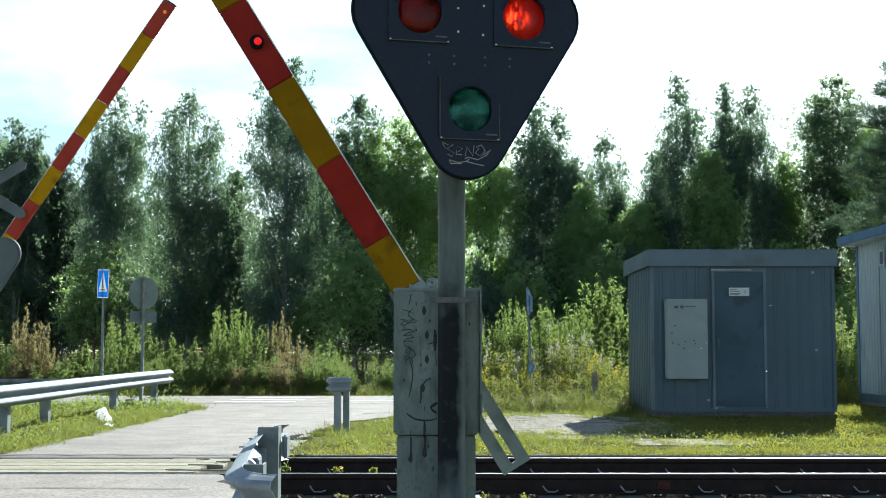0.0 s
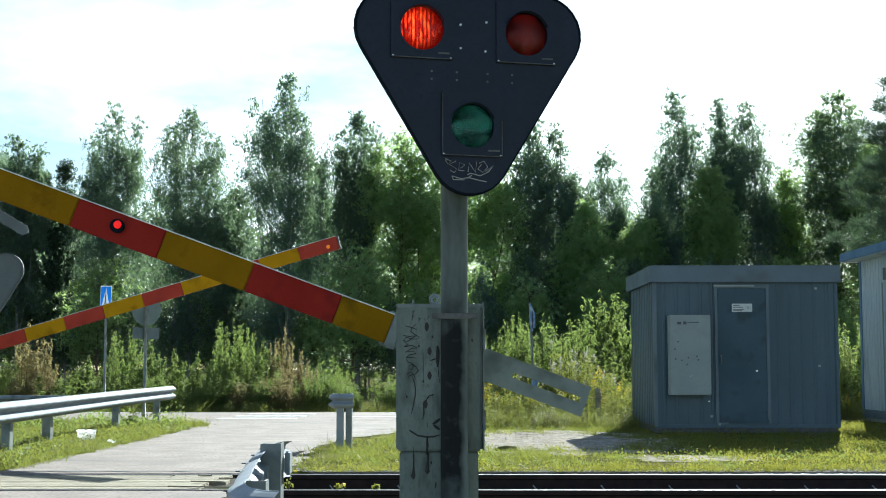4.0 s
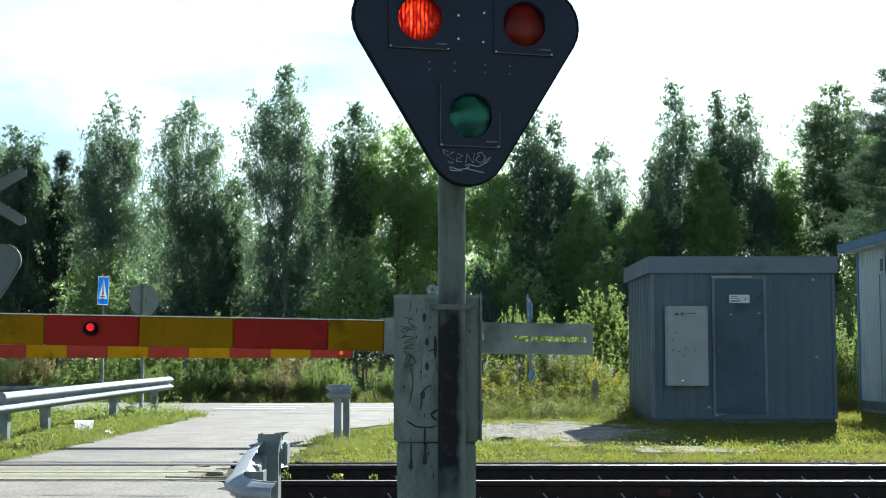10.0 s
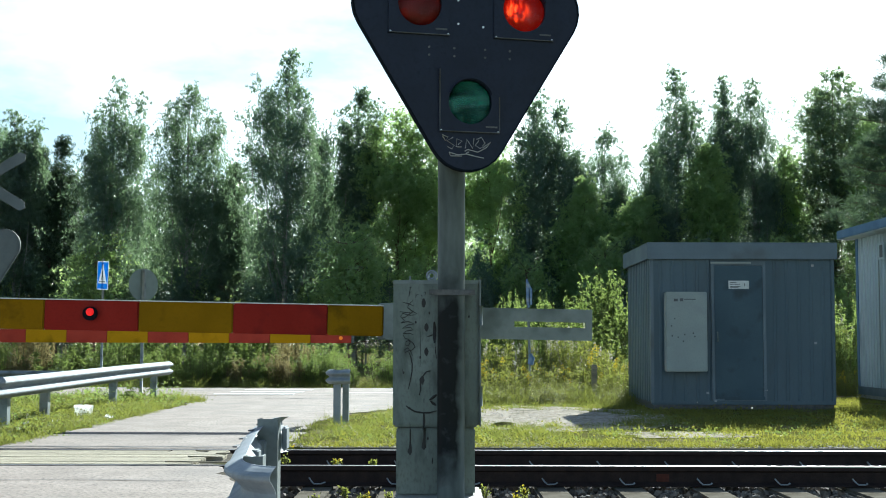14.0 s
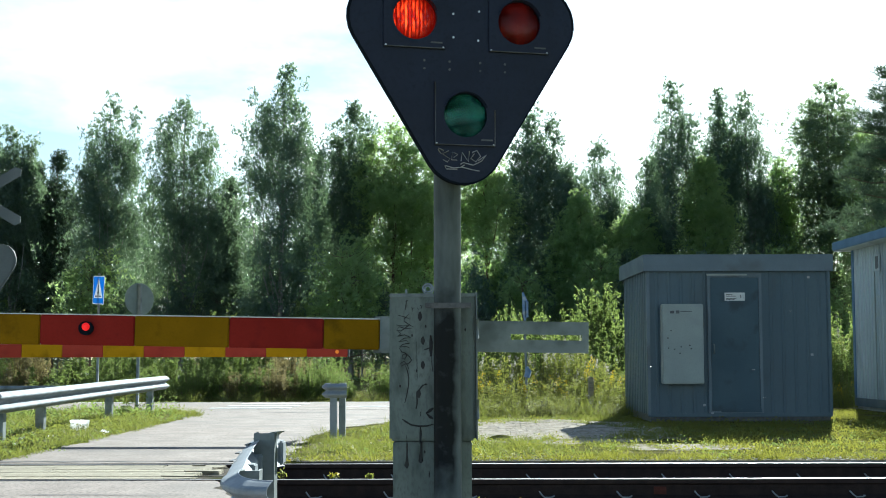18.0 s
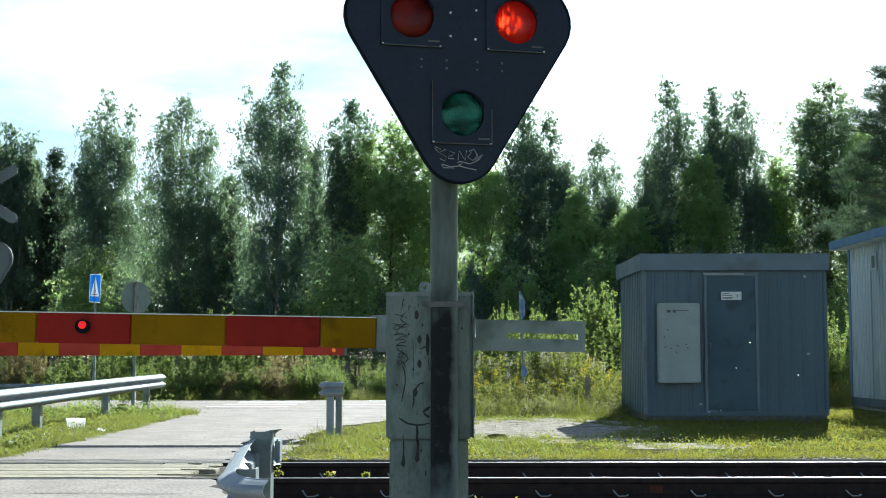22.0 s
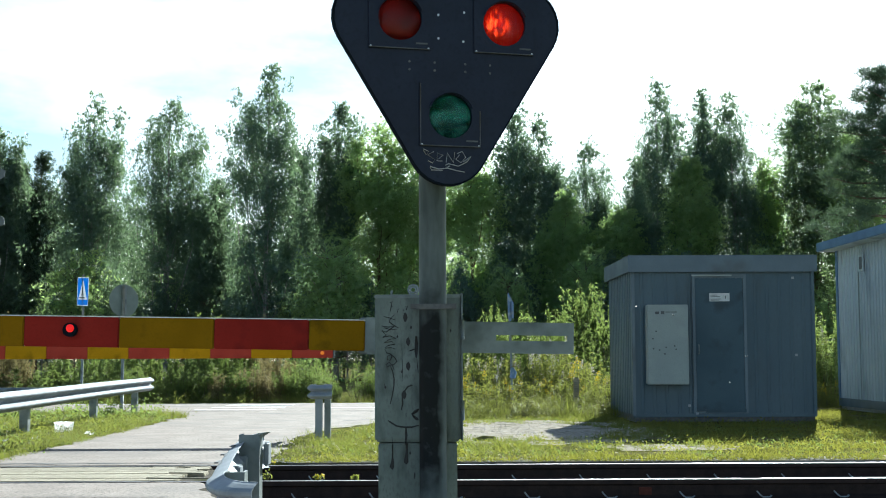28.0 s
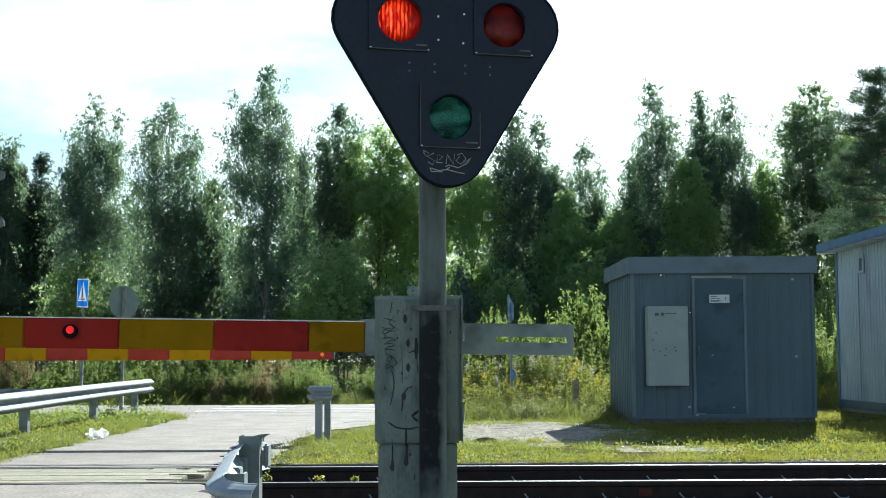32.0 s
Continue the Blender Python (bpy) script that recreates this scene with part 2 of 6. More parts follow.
RED_LIT_WIDE = lit_reflector("lit_red_reflector", -0.272, 0.648, 0.13)
RED_LIT_SPOT = lit_reflector("lit_red_reflector_spot", 0.262, 0.645, 0.105, True)
ADDED_BLADE = surface("added_blade", (0.16, 0.05, 0.045), (0.09, 0.02, 0.02), 12, 0.6)
MIRROR_DARK = surface("dull_reflector", (0.62, 0.68, 0.66), (0.5, 0.55, 0.53), 9, 0.22, metal=1.0)
BOOM_LAMP = glow("lit_red_boom_lamp", (0.80, 0.010, 0.010), 0.28)
AMBER_LAMP = glow("lit_amber_boom_lamp", (0.7, 0.18, 0.015), 0.22)
RED_SHEET = surface("red_reflective_sheet", (0.275, 0.019, 0.012), (0.225, 0.015, 0.009), 3, 0.6, bump=0.04, grain=80, stain=(0.15, 0.010, 0.009), stain_scale=4, spec=0.1)
YELLOW_SHEET = surface("yellow_reflective_sheet", (0.255, 0.135, 0.001), (0.205, 0.11, 0.001), 3, 0.6, bump=0.04, grain=80, stain=(0.11, 0.062, 0.002), stain_scale=5, spec=0.06)
# the same two sheets for the far arm, its stronger light put into the colour
BRIGHT_RED_SHEET = surface("lit_red_sheet", (0.44, 0.05, 0.028), (0.38, 0.04, 0.022), 3, 0.6, bump=0.04, grain=80, stain=(0.3, 0.03, 0.02), stain_scale=4, spec=0.2)
BRIGHT_YELLOW_SHEET = surface("lit_yellow_sheet", (0.54, 0.285, 0.004), (0.46, 0.24, 0.004), 3, 0.6, bump=0.04, grain=80, stain=(0.32, 0.17, 0.003), stain_scale=4, spec=0.06)
BOOM_EDGE = surface("boom_edge_aluminium", (0.66, 0.66, 0.62), (0.5, 0.5, 0.48), 10, 0.4, metal=0.5)
SHED_STEEL = surface("blue_grey_sheet_steel", (0.064, 0.110, 0.144), (0.051, 0.091, 0.122), 1.2, 0.42, spec=0.45, bump=0.05, grain=40, stain=(0.05, 0.078, 0.098), stain_scale=1.8, stretch=(1.0, 1.0, 0.3))
SHED_DOOR = surface("blue_grey_door_paint", (0.058, 0.101, 0.132), (0.048, 0.085, 0.113), 2, 0.5, spec=0.3, bump=0.04, stain=(0.036, 0.058, 0.074), stain_scale=3)
SHED_ROOF = surface("grey_blue_fascia_steel", (0.10, 0.148, 0.19), (0.078, 0.118, 0.153), 2, 0.42, spec=0.6, bump=0.05, stain=(0.06, 0.08, 0.09), stain_scale=1.1)
BOX_WHITE = surface("off_white_box_paint", (0.30, 0.35, 0.34), (0.265, 0.31, 0.305), 3, 0.5, bump=0.04, stain=(0.26, 0.30, 0.30), stain_scale=5)
LIGHT_WALL = surface("pale_grey_cladding", (0.50, 0.56, 0.585), (0.43, 0.485, 0.51), 1.5, 0.6, bump=0.06, stain=(0.28, 0.32, 0.35), stain_scale=2, stretch=(1, 1, 0.3))
BLUE_ROOF = surface("blue_roof_steel", (0.10, 0.20, 0.34), (0.08, 0.16, 0.28), 3, 0.45, bump=0.05)
LABEL_WHITE = surface("white_label", (0.72, 0.74, 0.74), (0.6, 0.62, 0.62), 10, 0.5, bump=0)
LABEL_INK = surface("dark_label_ink", (0.06, 0.07, 0.08), (0.09, 0.1, 0.11), 10, 0.5, bump=0)
SIGN_BLUE = leafy("blue_sign_sheet", (0.03, 0.20, 0.55), (0.03, 0.20, 0.55), (0.05, 0.34, 0.74), 0.55, rough=0.4)
SIGN_WHITE = leafy("white_sign_sheet", (0.6, 0.63, 0.66), (0.6, 0.63, 0.66), (0.75, 0.78, 0.82), 0.5, rough=0.4)
SIGN_BACK = surface("grey_sign_back", (0.17, 0.21, 0.21), (0.13, 0.165, 0.165), 4, 0.5, metal=0.2, bump=0.03)
ROUND_BACK = surface("pale_grey_sign_back", (0.22, 0.27, 0.25), (0.18, 0.22, 0.205), 4, 0.6, bump=0.03, spec=0.2)
DARK_GRAVEL = surface("dark_gravel", (0.17, 0.155, 0.135), (0.11, 0.10, 0.08), 5, 0.95, bump=0.8, grain=30, stain=(0.08, 0.085, 0.04), stain_scale=2.5, speck=0.5, spec=0.0)
BLUE_TAPE = surface("faded_blue_marking_tape", (0.14, 0.25, 0.46), (0.24, 0.33, 0.46), 14, 0.6, bump=0.05, stain=(0.42, 0.46, 0.5), stain_scale=9)
PAPER = leafy("white_paper", (0.82, 0.82, 0.8), (0.82, 0.82, 0.8), (0.95, 0.95, 0.93), 0.55, rough=0.8)
BARK_BIRCH = surface("birch_bark", (0.30, 0.29, 0.27), (0.20, 0.19, 0.17), 4, 0.8, bump=0.3, stain=(0.06, 0.055, 0.05), stain_scale=5, stretch=(1, 1, 3))
BARK_PINE = surface("pine_bark", (0.16, 0.10, 0.07), (0.10, 0.07, 0.055), 6, 0.9, bump=0.5)
STEM = surface("green_brown_stem", (0.12, 0.11, 0.05), (0.09, 0.08, 0.045), 6, 0.8, bump=0)
LEAF_BIRCH = leafy("birch_leaves", (0.046, 0.083, 0.086), (0.092, 0.138, 0.13), (0.225, 0.325, 0.155), 0.48, 0.42, 0.5)
LEAF_ASPEN = leafy("aspen_leaves", (0.070, 0.130, 0.078), (0.13, 0.185, 0.105), (0.50, 0.66, 0.24), 0.60, 0.42, 0.5)
LEAF_DARK = leafy("alder_leaves", (0.055, 0.095, 0.09), (0.10, 0.145, 0.125), (0.28, 0.39, 0.16), 0.50, 0.42, 0.5)
LEAF_WILLOW = leafy("willow_leaves", (0.06, 0.10, 0.035), (0.14, 0.17, 0.06), (0.34, 0.44, 0.11), 0.46)
LEAF_BUSH = leafy("bush_leaves", (0.045, 0.082, 0.03), (0.10, 0.135, 0.05), (0.28, 0.36, 0.09), 0.46)
LEAF_BROWN = leafy("dry_russet_leaves", (0.10, 0.08, 0.04), (0.14, 0.13, 0.055), (0.38, 0.32, 0.14), 0.48)
NEEDLES = leafy("pine_needles", (0.035, 0.065, 0.045), (0.075, 0.11, 0.07), (0.15, 0.22, 0.11), 0.25)
GRASS = leafy("grass_blades", (0.06, 0.09, 0.022), (0.18, 0.165, 0.055), (0.30, 0.33, 0.06), 0.42)
DRY_GRASS = leafy("dry_grass_blades", (0.032, 0.050, 0.011), (0.115, 0.108, 0.032), (0.36, 0.36, 0.055), 0.45)
WEED = leafy("weed_leaves", (0.062, 0.095, 0.027), (0.15, 0.16, 0.05), (0.37, 0.40, 0.08), 0.46)
FLUFF = leafy("whitish_seed_fluff", (0.42, 0.40, 0.34), (0.30, 0.27, 0.22), (0.5, 0.48, 0.42), 0.4)
FLOWER = leafy("yellow_flowers", (0.55, 0.42, 0.02), (0.65, 0.52, 0.05), (0.6, 0.5, 0.05), 0.35)

# ---- mesh helpers ----


def part(name, bm, material, parent=None, label=""):
    """One mesh object from a bmesh, under a thing or a part."""
    me = bpy.data.meshes.new(name)
    bm.to_mesh(me)
    bm.free()
    me.materials.append(material)
    ob = new(name, me)
    if parent:
        ob.parent = parent
    if label:
        ob["label"] = label
    return ob


def thing(name, m, label, category, group="", kind=""):
    ob = new(name)
    ob.matrix_basis = m
    ob.empty_display_size = 0.1
    return tagged(ob, label, category, group, kind)


def box(bm, x0, x1, y0, y1, z0, z1, bevel=0.0, turn=None):
    made = bmesh.ops.create_cube(bm, size=1.0)["verts"]
    for v in made:
        v.co = Vector(((x0 + x1) / 2 + v.co.x * (x1 - x0), (y0 + y1) / 2 + v.co.y * (y1 - y0), (z0 + z1) / 2 + v.co.z * (z1 - z0)))
        if turn is not None:
            v.co = turn @ v.co
    if bevel:
        edges = list({e for v in made for e in v.link_edges})
        bmesh.ops.bevel(bm, geom=edges, offset=bevel, segments=2, affect="EDGES")
    return bm


def boxed(*a, **k):
    return box(bmesh.new(), *a, **k)


def tube(bm, pts, radii, seg=8, caps=True):
    """A round bar along points; radii is one number or one for each point."""
    pts = [Vector(p) for p in pts]
    if not isinstance(radii, (list, tuple)):
        radii = [radii] * len(pts)
    rings = []
    for i, p in enumerate(pts):
        d = (pts[min(i + 1, len(pts) - 1)] - pts[max(i - 1, 0)]).normalized()
        side = d.cross(Vector((0, 0, 1)) if abs(d.z) < 0.9 else Vector((0, 1, 0))).normalized()
        up = side.cross(d)
        rings.append([bm.verts.new(p + radii[i] * (math.cos(a) * side + math.sin(a) * up))
                      for a in (2 * math.pi * k / seg for k in range(seg))])
    for a, b in zip(rings, rings[1:]):
        for k in range(seg):
            f = bm.faces.new((a[k], a[(k + 1) % seg], b[(k + 1) % seg], b[k]))
            f.smooth = True
    if caps:
        bm.faces.new(rings[0])
        bm.faces.new(rings[-1][::-1])
    return bm


def sweep(bm, path, profile):
    """A closed profile of (outward, up) pairs along a level path; outward is to the right of the way."""
    path = [Vector(p) for p in path]
    rings = []
    for i, p in enumerate(path):
        d = (path[min(i + 1, len(path) - 1)] - path[max(i - 1, 0)])
        d.z = 0
        d.normalize()
        out = Vector((d.y, -d.x, 0))
        rings.append([bm.verts.new(p + out * a + Vector((0, 0, b))) for a, b in profile])
    k = len(profile)
    for a, b in zip(rings, rings[1:]):
        for j in range(k):
            bm.faces.new((a[j], a[(j + 1) % k], b[(j + 1) % k], b[j]))
    bm.faces.new(rings[0])
    bm.faces.new(rings[-1][::-1])
    bmesh.ops.recalc_face_normals(bm, faces=bm.faces)
    return bm


def plate(outline, y0, y1, holes=()):
    """An upright sheet in the x-z plane, from y0 to y1, with round or other holes through it."""
    bm = bmesh.new()
    loops = [outline, *holes]
    for y in (y0, y1):
        for loop in loops:
            vs = [bm.verts.new((x, y, z)) for x, z in loop]
            for a, b in zip(vs, vs[1:] + vs[:1]):
                bm.edges.new((a, b))
    bm.verts.ensure_lookup_table()
    n = sum(len(q) for q in loops)
    for half in (0, 1):
        es = [e for e in bm.edges if all((v.index if v.index >= 0 else 0) >= 0 for v in e.verts) and abs(e.verts[0].co.y - (y0, y1)[half]) < 1e-7 and not e.link_faces]
        bmesh.ops.triangle_fill(bm, use_beauty=True, use_dissolve=False, edges=es)
    bm.verts.ensure_lookup_table()
    at = 0
    for loop in loops:
        k = len(loop)
        for j in range(k):
            a, b = at + j, at + (j + 1) % k
            bm.faces.new((bm.verts[a], bm.verts[b], bm.verts[n + b], bm.verts[n + a]))
        at += k
    bmesh.ops.recalc_face_normals(bm, faces=bm.faces)
    return bm


def ring_points(x, z, r, k=28):
    return [(x + r * math.cos(2 * math.pi * i / k), z + r * math.sin(2 * math.pi * i / k)) for i in range(k)]


def disc(bm, c, r, depth, axis="y", k=24, dome=0.0):
    """A round plate about c, its axis along y, bulging by dome towards -y."""
    rings = []
    steps = 4 if dome else 1
    for s in range(steps + 1):
        q = 1 - s / steps if dome else 1.0
        rr = r * math.sin(q * math.pi / 2) if dome else r
        y = -dome * math.cos(q * math.pi / 2) if dome else 0.0
        if s == steps and dome:
            top = bm.verts.new((c[0], c[1] - dome, c[2]))
            for j in range(k):
                f = bm.faces.new((rings[-1][j], rings[-1][(j + 1) % k], top))
                f.smooth = True
            break
        rings.append([bm.verts.new((c[0] + rr * math.cos(2 * math.pi * j / k), c[1] + y, c[2] + rr * math.sin(2 * math.pi * j / k))) for j in range(k)])
        if s and dome:
            for j in range(k):
                f = bm.faces.new((rings[-2][j], rings[-2][(j + 1) % k], rings[-1][(j + 1) % k], rings[-1][j]))
                f.smooth = True
        if not dome:
            break
    back = [bm.verts.new(v.co + Vector((0, depth, 0))) for v in rings[0]]
    for j in range(k):
        bm.faces.new((rings[0][j], rings[0][(j + 1) % k], back[(j + 1) % k], back[j]))
    bm.faces.new(back)
    if not dome:
        bm.faces.new(rings[0])
    bmesh.ops.recalc_face_normals(bm, faces=bm.faces)
    return bm


def quads_mesh(name, centre, along, across, material, shape="leaf"):
    """Many small flat leaves in one mesh: a kite for each centre, with its half-length and half-width vectors (n x 3 arrays)."""
    n = len(centre)
    me = bpy.data.meshes.new(name)
    if shape == "leaf":
        co = np.stack([centre - along, centre + across - 0.15 * along, centre + along, centre - across - 0.15 * along], 1)
    elif shape == "leaflet":
        co = np.stack([centre - along + 0.5 * across, centre + across + 0.3 * along, centre + along - 0.6 * across], 1)
    else:
        co = np.stack([centre - across, centre + across, centre + along], 1)
    k = co.shape[1]
    me.vertices.add(k * n)
    me.vertices.foreach_set("co", co.astype(np.float32).ravel())
    me.loops.add(k * n)
    me.loops.foreach_set("vertex_index", np.arange(k * n, dtype=np.int32))
    me.polygons.add(n)
    me.polygons.foreach_set("loop_start", np.arange(0, k * n, k, dtype=np.int32))
    me.update()
    me.validate()
    me.materials.append(material)
    return me


def unit(rng, n):
    v = rng.normal(size=(n, 3))
    return v / np.linalg.norm(v, axis=1)[:, None]


def leaves(name, centres, size, material, rng, hang=0.5, narrow=0.5, shape="leaf"):
    """Leaves about the given centres, hanging more or less."""
    n = len(centres)
    a = unit(rng, n)
    a[:, 2] -= hang
    a /= np.linalg.norm(a, axis=1)[:, None]
    b = np.cross(a, unit(rng, n))
    b /= np.linalg.norm(b, axis=1)[:, None] + 1e-6
    s = size * rng.uniform(0.6, 1.3, n)[:, None]
    return quads_mesh(name, centres, a * s, b * s * narrow, material, shape)


# ---- ground, road, railway ----
GROUND_Z = -0.014


def ground_height(y):
    if 8.75 < y < 12.85:
        return -0.26
    return GROUND_Z


bm = bmesh.new()
ys = [-2500, -300, -40, -5, 3, 7, 8.6, 8.9, 10, 11.5, 12.7, 13.0, 15, 18, 22, 26, 31, 40, 60, 120, 400, 3000]
xs = [-3000, -400, -60, -20, -8, -4.5, -3, -1.4, 0, 2, 4, 6, 9, 14, 25, 60, 400, 3000]
grid = [[bm.verts.new((x, y, ground_height(y))) for x in xs] for y in ys]
for r0, r1 in zip(grid, grid[1:]):
    for i in range(len(xs) - 1):
        bm.faces.new((r0[i], r0[i + 1], r1[i + 1], r1[i]))
ground = part("ground", bm, SOIL)
tagged(ground, "grassy sandy ground beside the railway", "ground", kind="structure")

bm = bmesh.new()
vs = [bm.verts.new((x, y, -0.235)) for x, y in ((-60, 8.9), (60, 8.9), (60, 12.75), (-60, 12.75))]
bm.faces.new(vs)
bed = tagged(part("ballast_bed", bm, BALLAST_BED), "dark crushed stone bed under the track", "ballast", kind="structure")


def slab(outline, top, thick, name, material, label, category, ragged=0.0):
    bm = bmesh.new()
    if ragged:
        fine = []
        for (xa, ya), (xb, yb) in zip(outline, outline[1:] + outline[:1]):
            n = max(1, min(60, int(math.hypot(xb - xa, yb - ya) / 0.12)))
            for i in range(n):
                x, y = xa + (xb - xa) * i / n, ya + (yb - ya) * i / n
                fine.append((x + ragged * noise.noise((4 * x, 4 * y, 1.0)), y + 0.4 * ragged * noise.noise((4 * x, 4 * y, 7.0))))
        outline = fine
    up = [bm.verts.new((x, y, top)) for x, y in outline]
    dn = [bm.verts.new((x, y, top - thick)) for x, y in outline]
    bm.faces.new(up)
    bm.faces.new(dn[::-1])
    k = len(up)
    for i in range(k):
        bm.faces.new((up[i], dn[i], dn[(i + 1) % k], up[(i + 1) % k]))
    bmesh.ops.recalc_face_normals(bm, faces=bm.faces)
    ob = part(name, bm, material)
    return tagged(ob, label, category, kind="structure")


LEFT, RIGHT = -4.12, -1.5
NEAR_RAIL, FAR_RAIL = 10.84, 12.43
slab([(LEFT - 0.5, -12), (RIGHT + 2.4, -12), (RIGHT + 2.0, 4.0), (-1.0, 6.5), (-1.24, 8.6), (-1.44, 9.4), (-1.78, 10.74), (LEFT - 0.5, 10.74)],
     0.0, 0.3, "pavement", ASPHALT, "pale worn asphalt footpath up to the track", "path", 0.10)
slab([(LEFT - 0.1, 12.53), (-1.85, 12.53), (-1.55, 13.3), (-1.52, 14.6), (-1.62, 17.0), (-1.35, 19.0), (-0.75, 20.6), (0.3, 22.0), (0.9, 25.6),
      (-8.5, 25.6), (-5.6, 25.35), (-4.75, 24.9), (-4.35, 24.0), (LEFT - 0.03, 22.5), (LEFT, 18.5), (LEFT, 15)],
     0.0, 0.3, "pavement", ASPHALT, "pale worn asphalt footpath leading to the road", "path", 0.14)
slab([(-2.2, 10.735), (-1.62, 10.5), (-1.42, 9.6), (-1.22, 8.9), (-1.06, 8.0), (-0.95, 5.2), (-1.3, 5.2), (-1.9, 8.6), (-2.0, 9.4)], -0.005, 0.25, "gravel_shoulder", DARK_GRAVEL, "dark gravel shoulder under the guard rail", "gravel")
slab([(-2.3, 10.95), (-1.55, 10.95), (-1.5, 11.6), (-1.62, 12.36), (-2.3, 12.36)], -0.03, 0.2, "gravel_fill", DARK_GRAVEL, "gravel at the end of the crossing planks", "gravel", 0.12)
road = slab([(-90, 25.6), (90, 25.6), (90, 30.2), (-90, 30.2)], 0.002, 0.2, "road", ASPHALT, "sunlit grey asphalt road across the path's end", "road")
for x0, x1, y0, y1 in ((-4.45, -2.9, 26.15, 26.5), (-4.3, -2.85, 27.3, 27.75), (-4.2, -2.8, 28.6, 29.1), (-1.95, 1.5, 27.0, 27.3), (-30, -6.5, 29.8, 29.95), (-1.5, 40, 29.8, 29.95)):
    part("road_marking", boxed(x0, x1, y0, y1, -0.01, 0.008), ROADPAINT, road, "worn white painted line")

# tar-filled cracks in the path
rng = np.random.default_rng(3)


def crack(points, width, name="tar_seam"):
    bm = bmesh.new()
    top = []
    for i, (x, y) in enumerate(points):
        w = width * rng.uniform(0.6, 1.3)
        top.append((bm.verts.new((x, y - w, 0.005)), bm.verts.new((x, y + w, 0.005))))
    for a, b in zip(top, top[1:]):
        bm.faces.new((a[0], b[0], b[1], a[1]))
    tagged(part(name, bm, TAR), "thin dark tar seam in the asphalt", "seam", kind="structure")


crack([(-4.1 + 0.2 * i, 14.25 + 0.02 * math.sin(i * 1.3) + 0.012 * i) for i in range(13)], 0.008)
crack([(-4.4 + 0.2 * i, 9.6 + 0.03 * math.sin(i * 0.9)) for i in range(14)], 0.012)
crack([(-3.2 + 0.25 * i, 24.2 + 0.12 * math.sin(i)) for i in range(6)], 0.04)
crack([(-1.3 + 0.25 * i, 21.3 + 0.3 * i) for i in range(5)], 0.05)
crack([(-4.5 + 0.2 * i, 12.72 + 0.03 * math.sin(i * 2.1)) for i in range(14)], 0.03)


# rails: web, foot and a bright worn running surface
def rail(y, name="rail"):
    root = thing(name, pose(0, y, 0), "brown rusted steel rail with a shiny worn top", "rail", "rails of the track", "structure")
    prof = [(-0.07, -0.158), (0.07, -0.158), (0.07, -0.148), (0.012, -0.128), (0.009, -0.05), (0.034, -0.036), (0.034, -0.004), (0.026, -0.0015),
            (-0.026, -0.0015), (-0.034, -0.004), (-0.034, -0.036), (-0.009, -0.05), (-0.012, -0.128), (-0.07, -0.148)]
    part("rail_body", sweep(bmesh.new(), [(-60, 0, 0), (0, 0, 0), (60, 0, 0)], prof), RAIL_SIDE, root)
    part("rail_head", sweep(bmesh.new(), [(-60, 0, 0), (0, 0, 0), (60, 0, 0)],
                            [(-0.0245, -0.0015), (0.0245, -0.0015), (0.022, 0.0), (-0.022, 0.0)]), RAIL_HEAD, root, "bright steel running surface")
    return root


near_rail = rail(NEAR_RAIL)
part("paint_mark", boxed(1.68, 1.78, -0.0195, -0.0125, -0.122, -0.062, bevel=0.002), RUST_MARK, near_rail, "small rusty red paint mark")
rail(FAR_RAIL)


def sleeper():
    root = thing("sleeper", pose(0, 0, 0), "pale concrete railway sleeper in dark ballast", "sleeper", "sleepers of the track")
    part("beam", boxed(-0.13, 0.13, 9.95, 13.0, -0.36, -0.165, bevel=0.02), SLEEPER_CONCRETE, root)
    for y, s in ((NEAR_RAIL, -1), (FAR_RAIL, -1), (NEAR_RAIL, 1), (FAR_RAIL, 1)):
        bm = bmesh.new()
        tube(bm, [(0.05, y + s * 0.05, -0.13), (0.045, y + s * 0.09, -0.128), (0.025, y + s * 0.11, -0.135), (-0.03, y + s * 0.12, -0.135), (-0.05, y + s * 0.10, -0.118), (-0.07, y + s * 0.08, -0.092)], 0.006, 6)
        part("rail_clip", bm, GALV, root, "light steel spring clip")
    return root


first_sleeper = sleeper()
first_sleeper.matrix_basis = pose(1.45, 0, 0)
for k in range(-14, 16):
    x = 1.45 + 0.61 * k
    if k and not (-4.8 < x < -1.75):
        copy_thing(first_sleeper, pose(x, 0, 0))

# timber crossing deck between and beside the rails
deck = thing("crossing_deck", pose(0, 0, 0), "weathered pale timber planks between the rails", "crossing deck", kind="structure")
edge = [10.955, 11.17, 11.40, 11.62, 11.86, 12.10, 12.365]
for y0, y1 in zip(edge, edge[1:]):
    x = -4.75
    while x < -2.1:
        x1 = x + rng.uniform(1.2, 3.2)
        if x1 > -2.4:
            x1 = -1.95 + rng.uniform(-0.10, 0.08)
        lean, drop = rng.uniform(-0.2, 0.2), rng.uniform(-0.004, 0.0)
        bm = boxed(x, x1 - 0.008, y0 + rng.uniform(0.0, 0.004), y1 - rng.uniform(0.001, 0.005), -0.2, drop, bevel=0.006)
        bmesh.ops.rotate(bm, verts=bm.verts, cent=((x + x1) / 2, (y0 + y1) / 2, 0), matrix=Matrix.Rotation(radians(lean), 3, "Z"))
        part("plank", bm, TIMBER, deck)
        x = x1
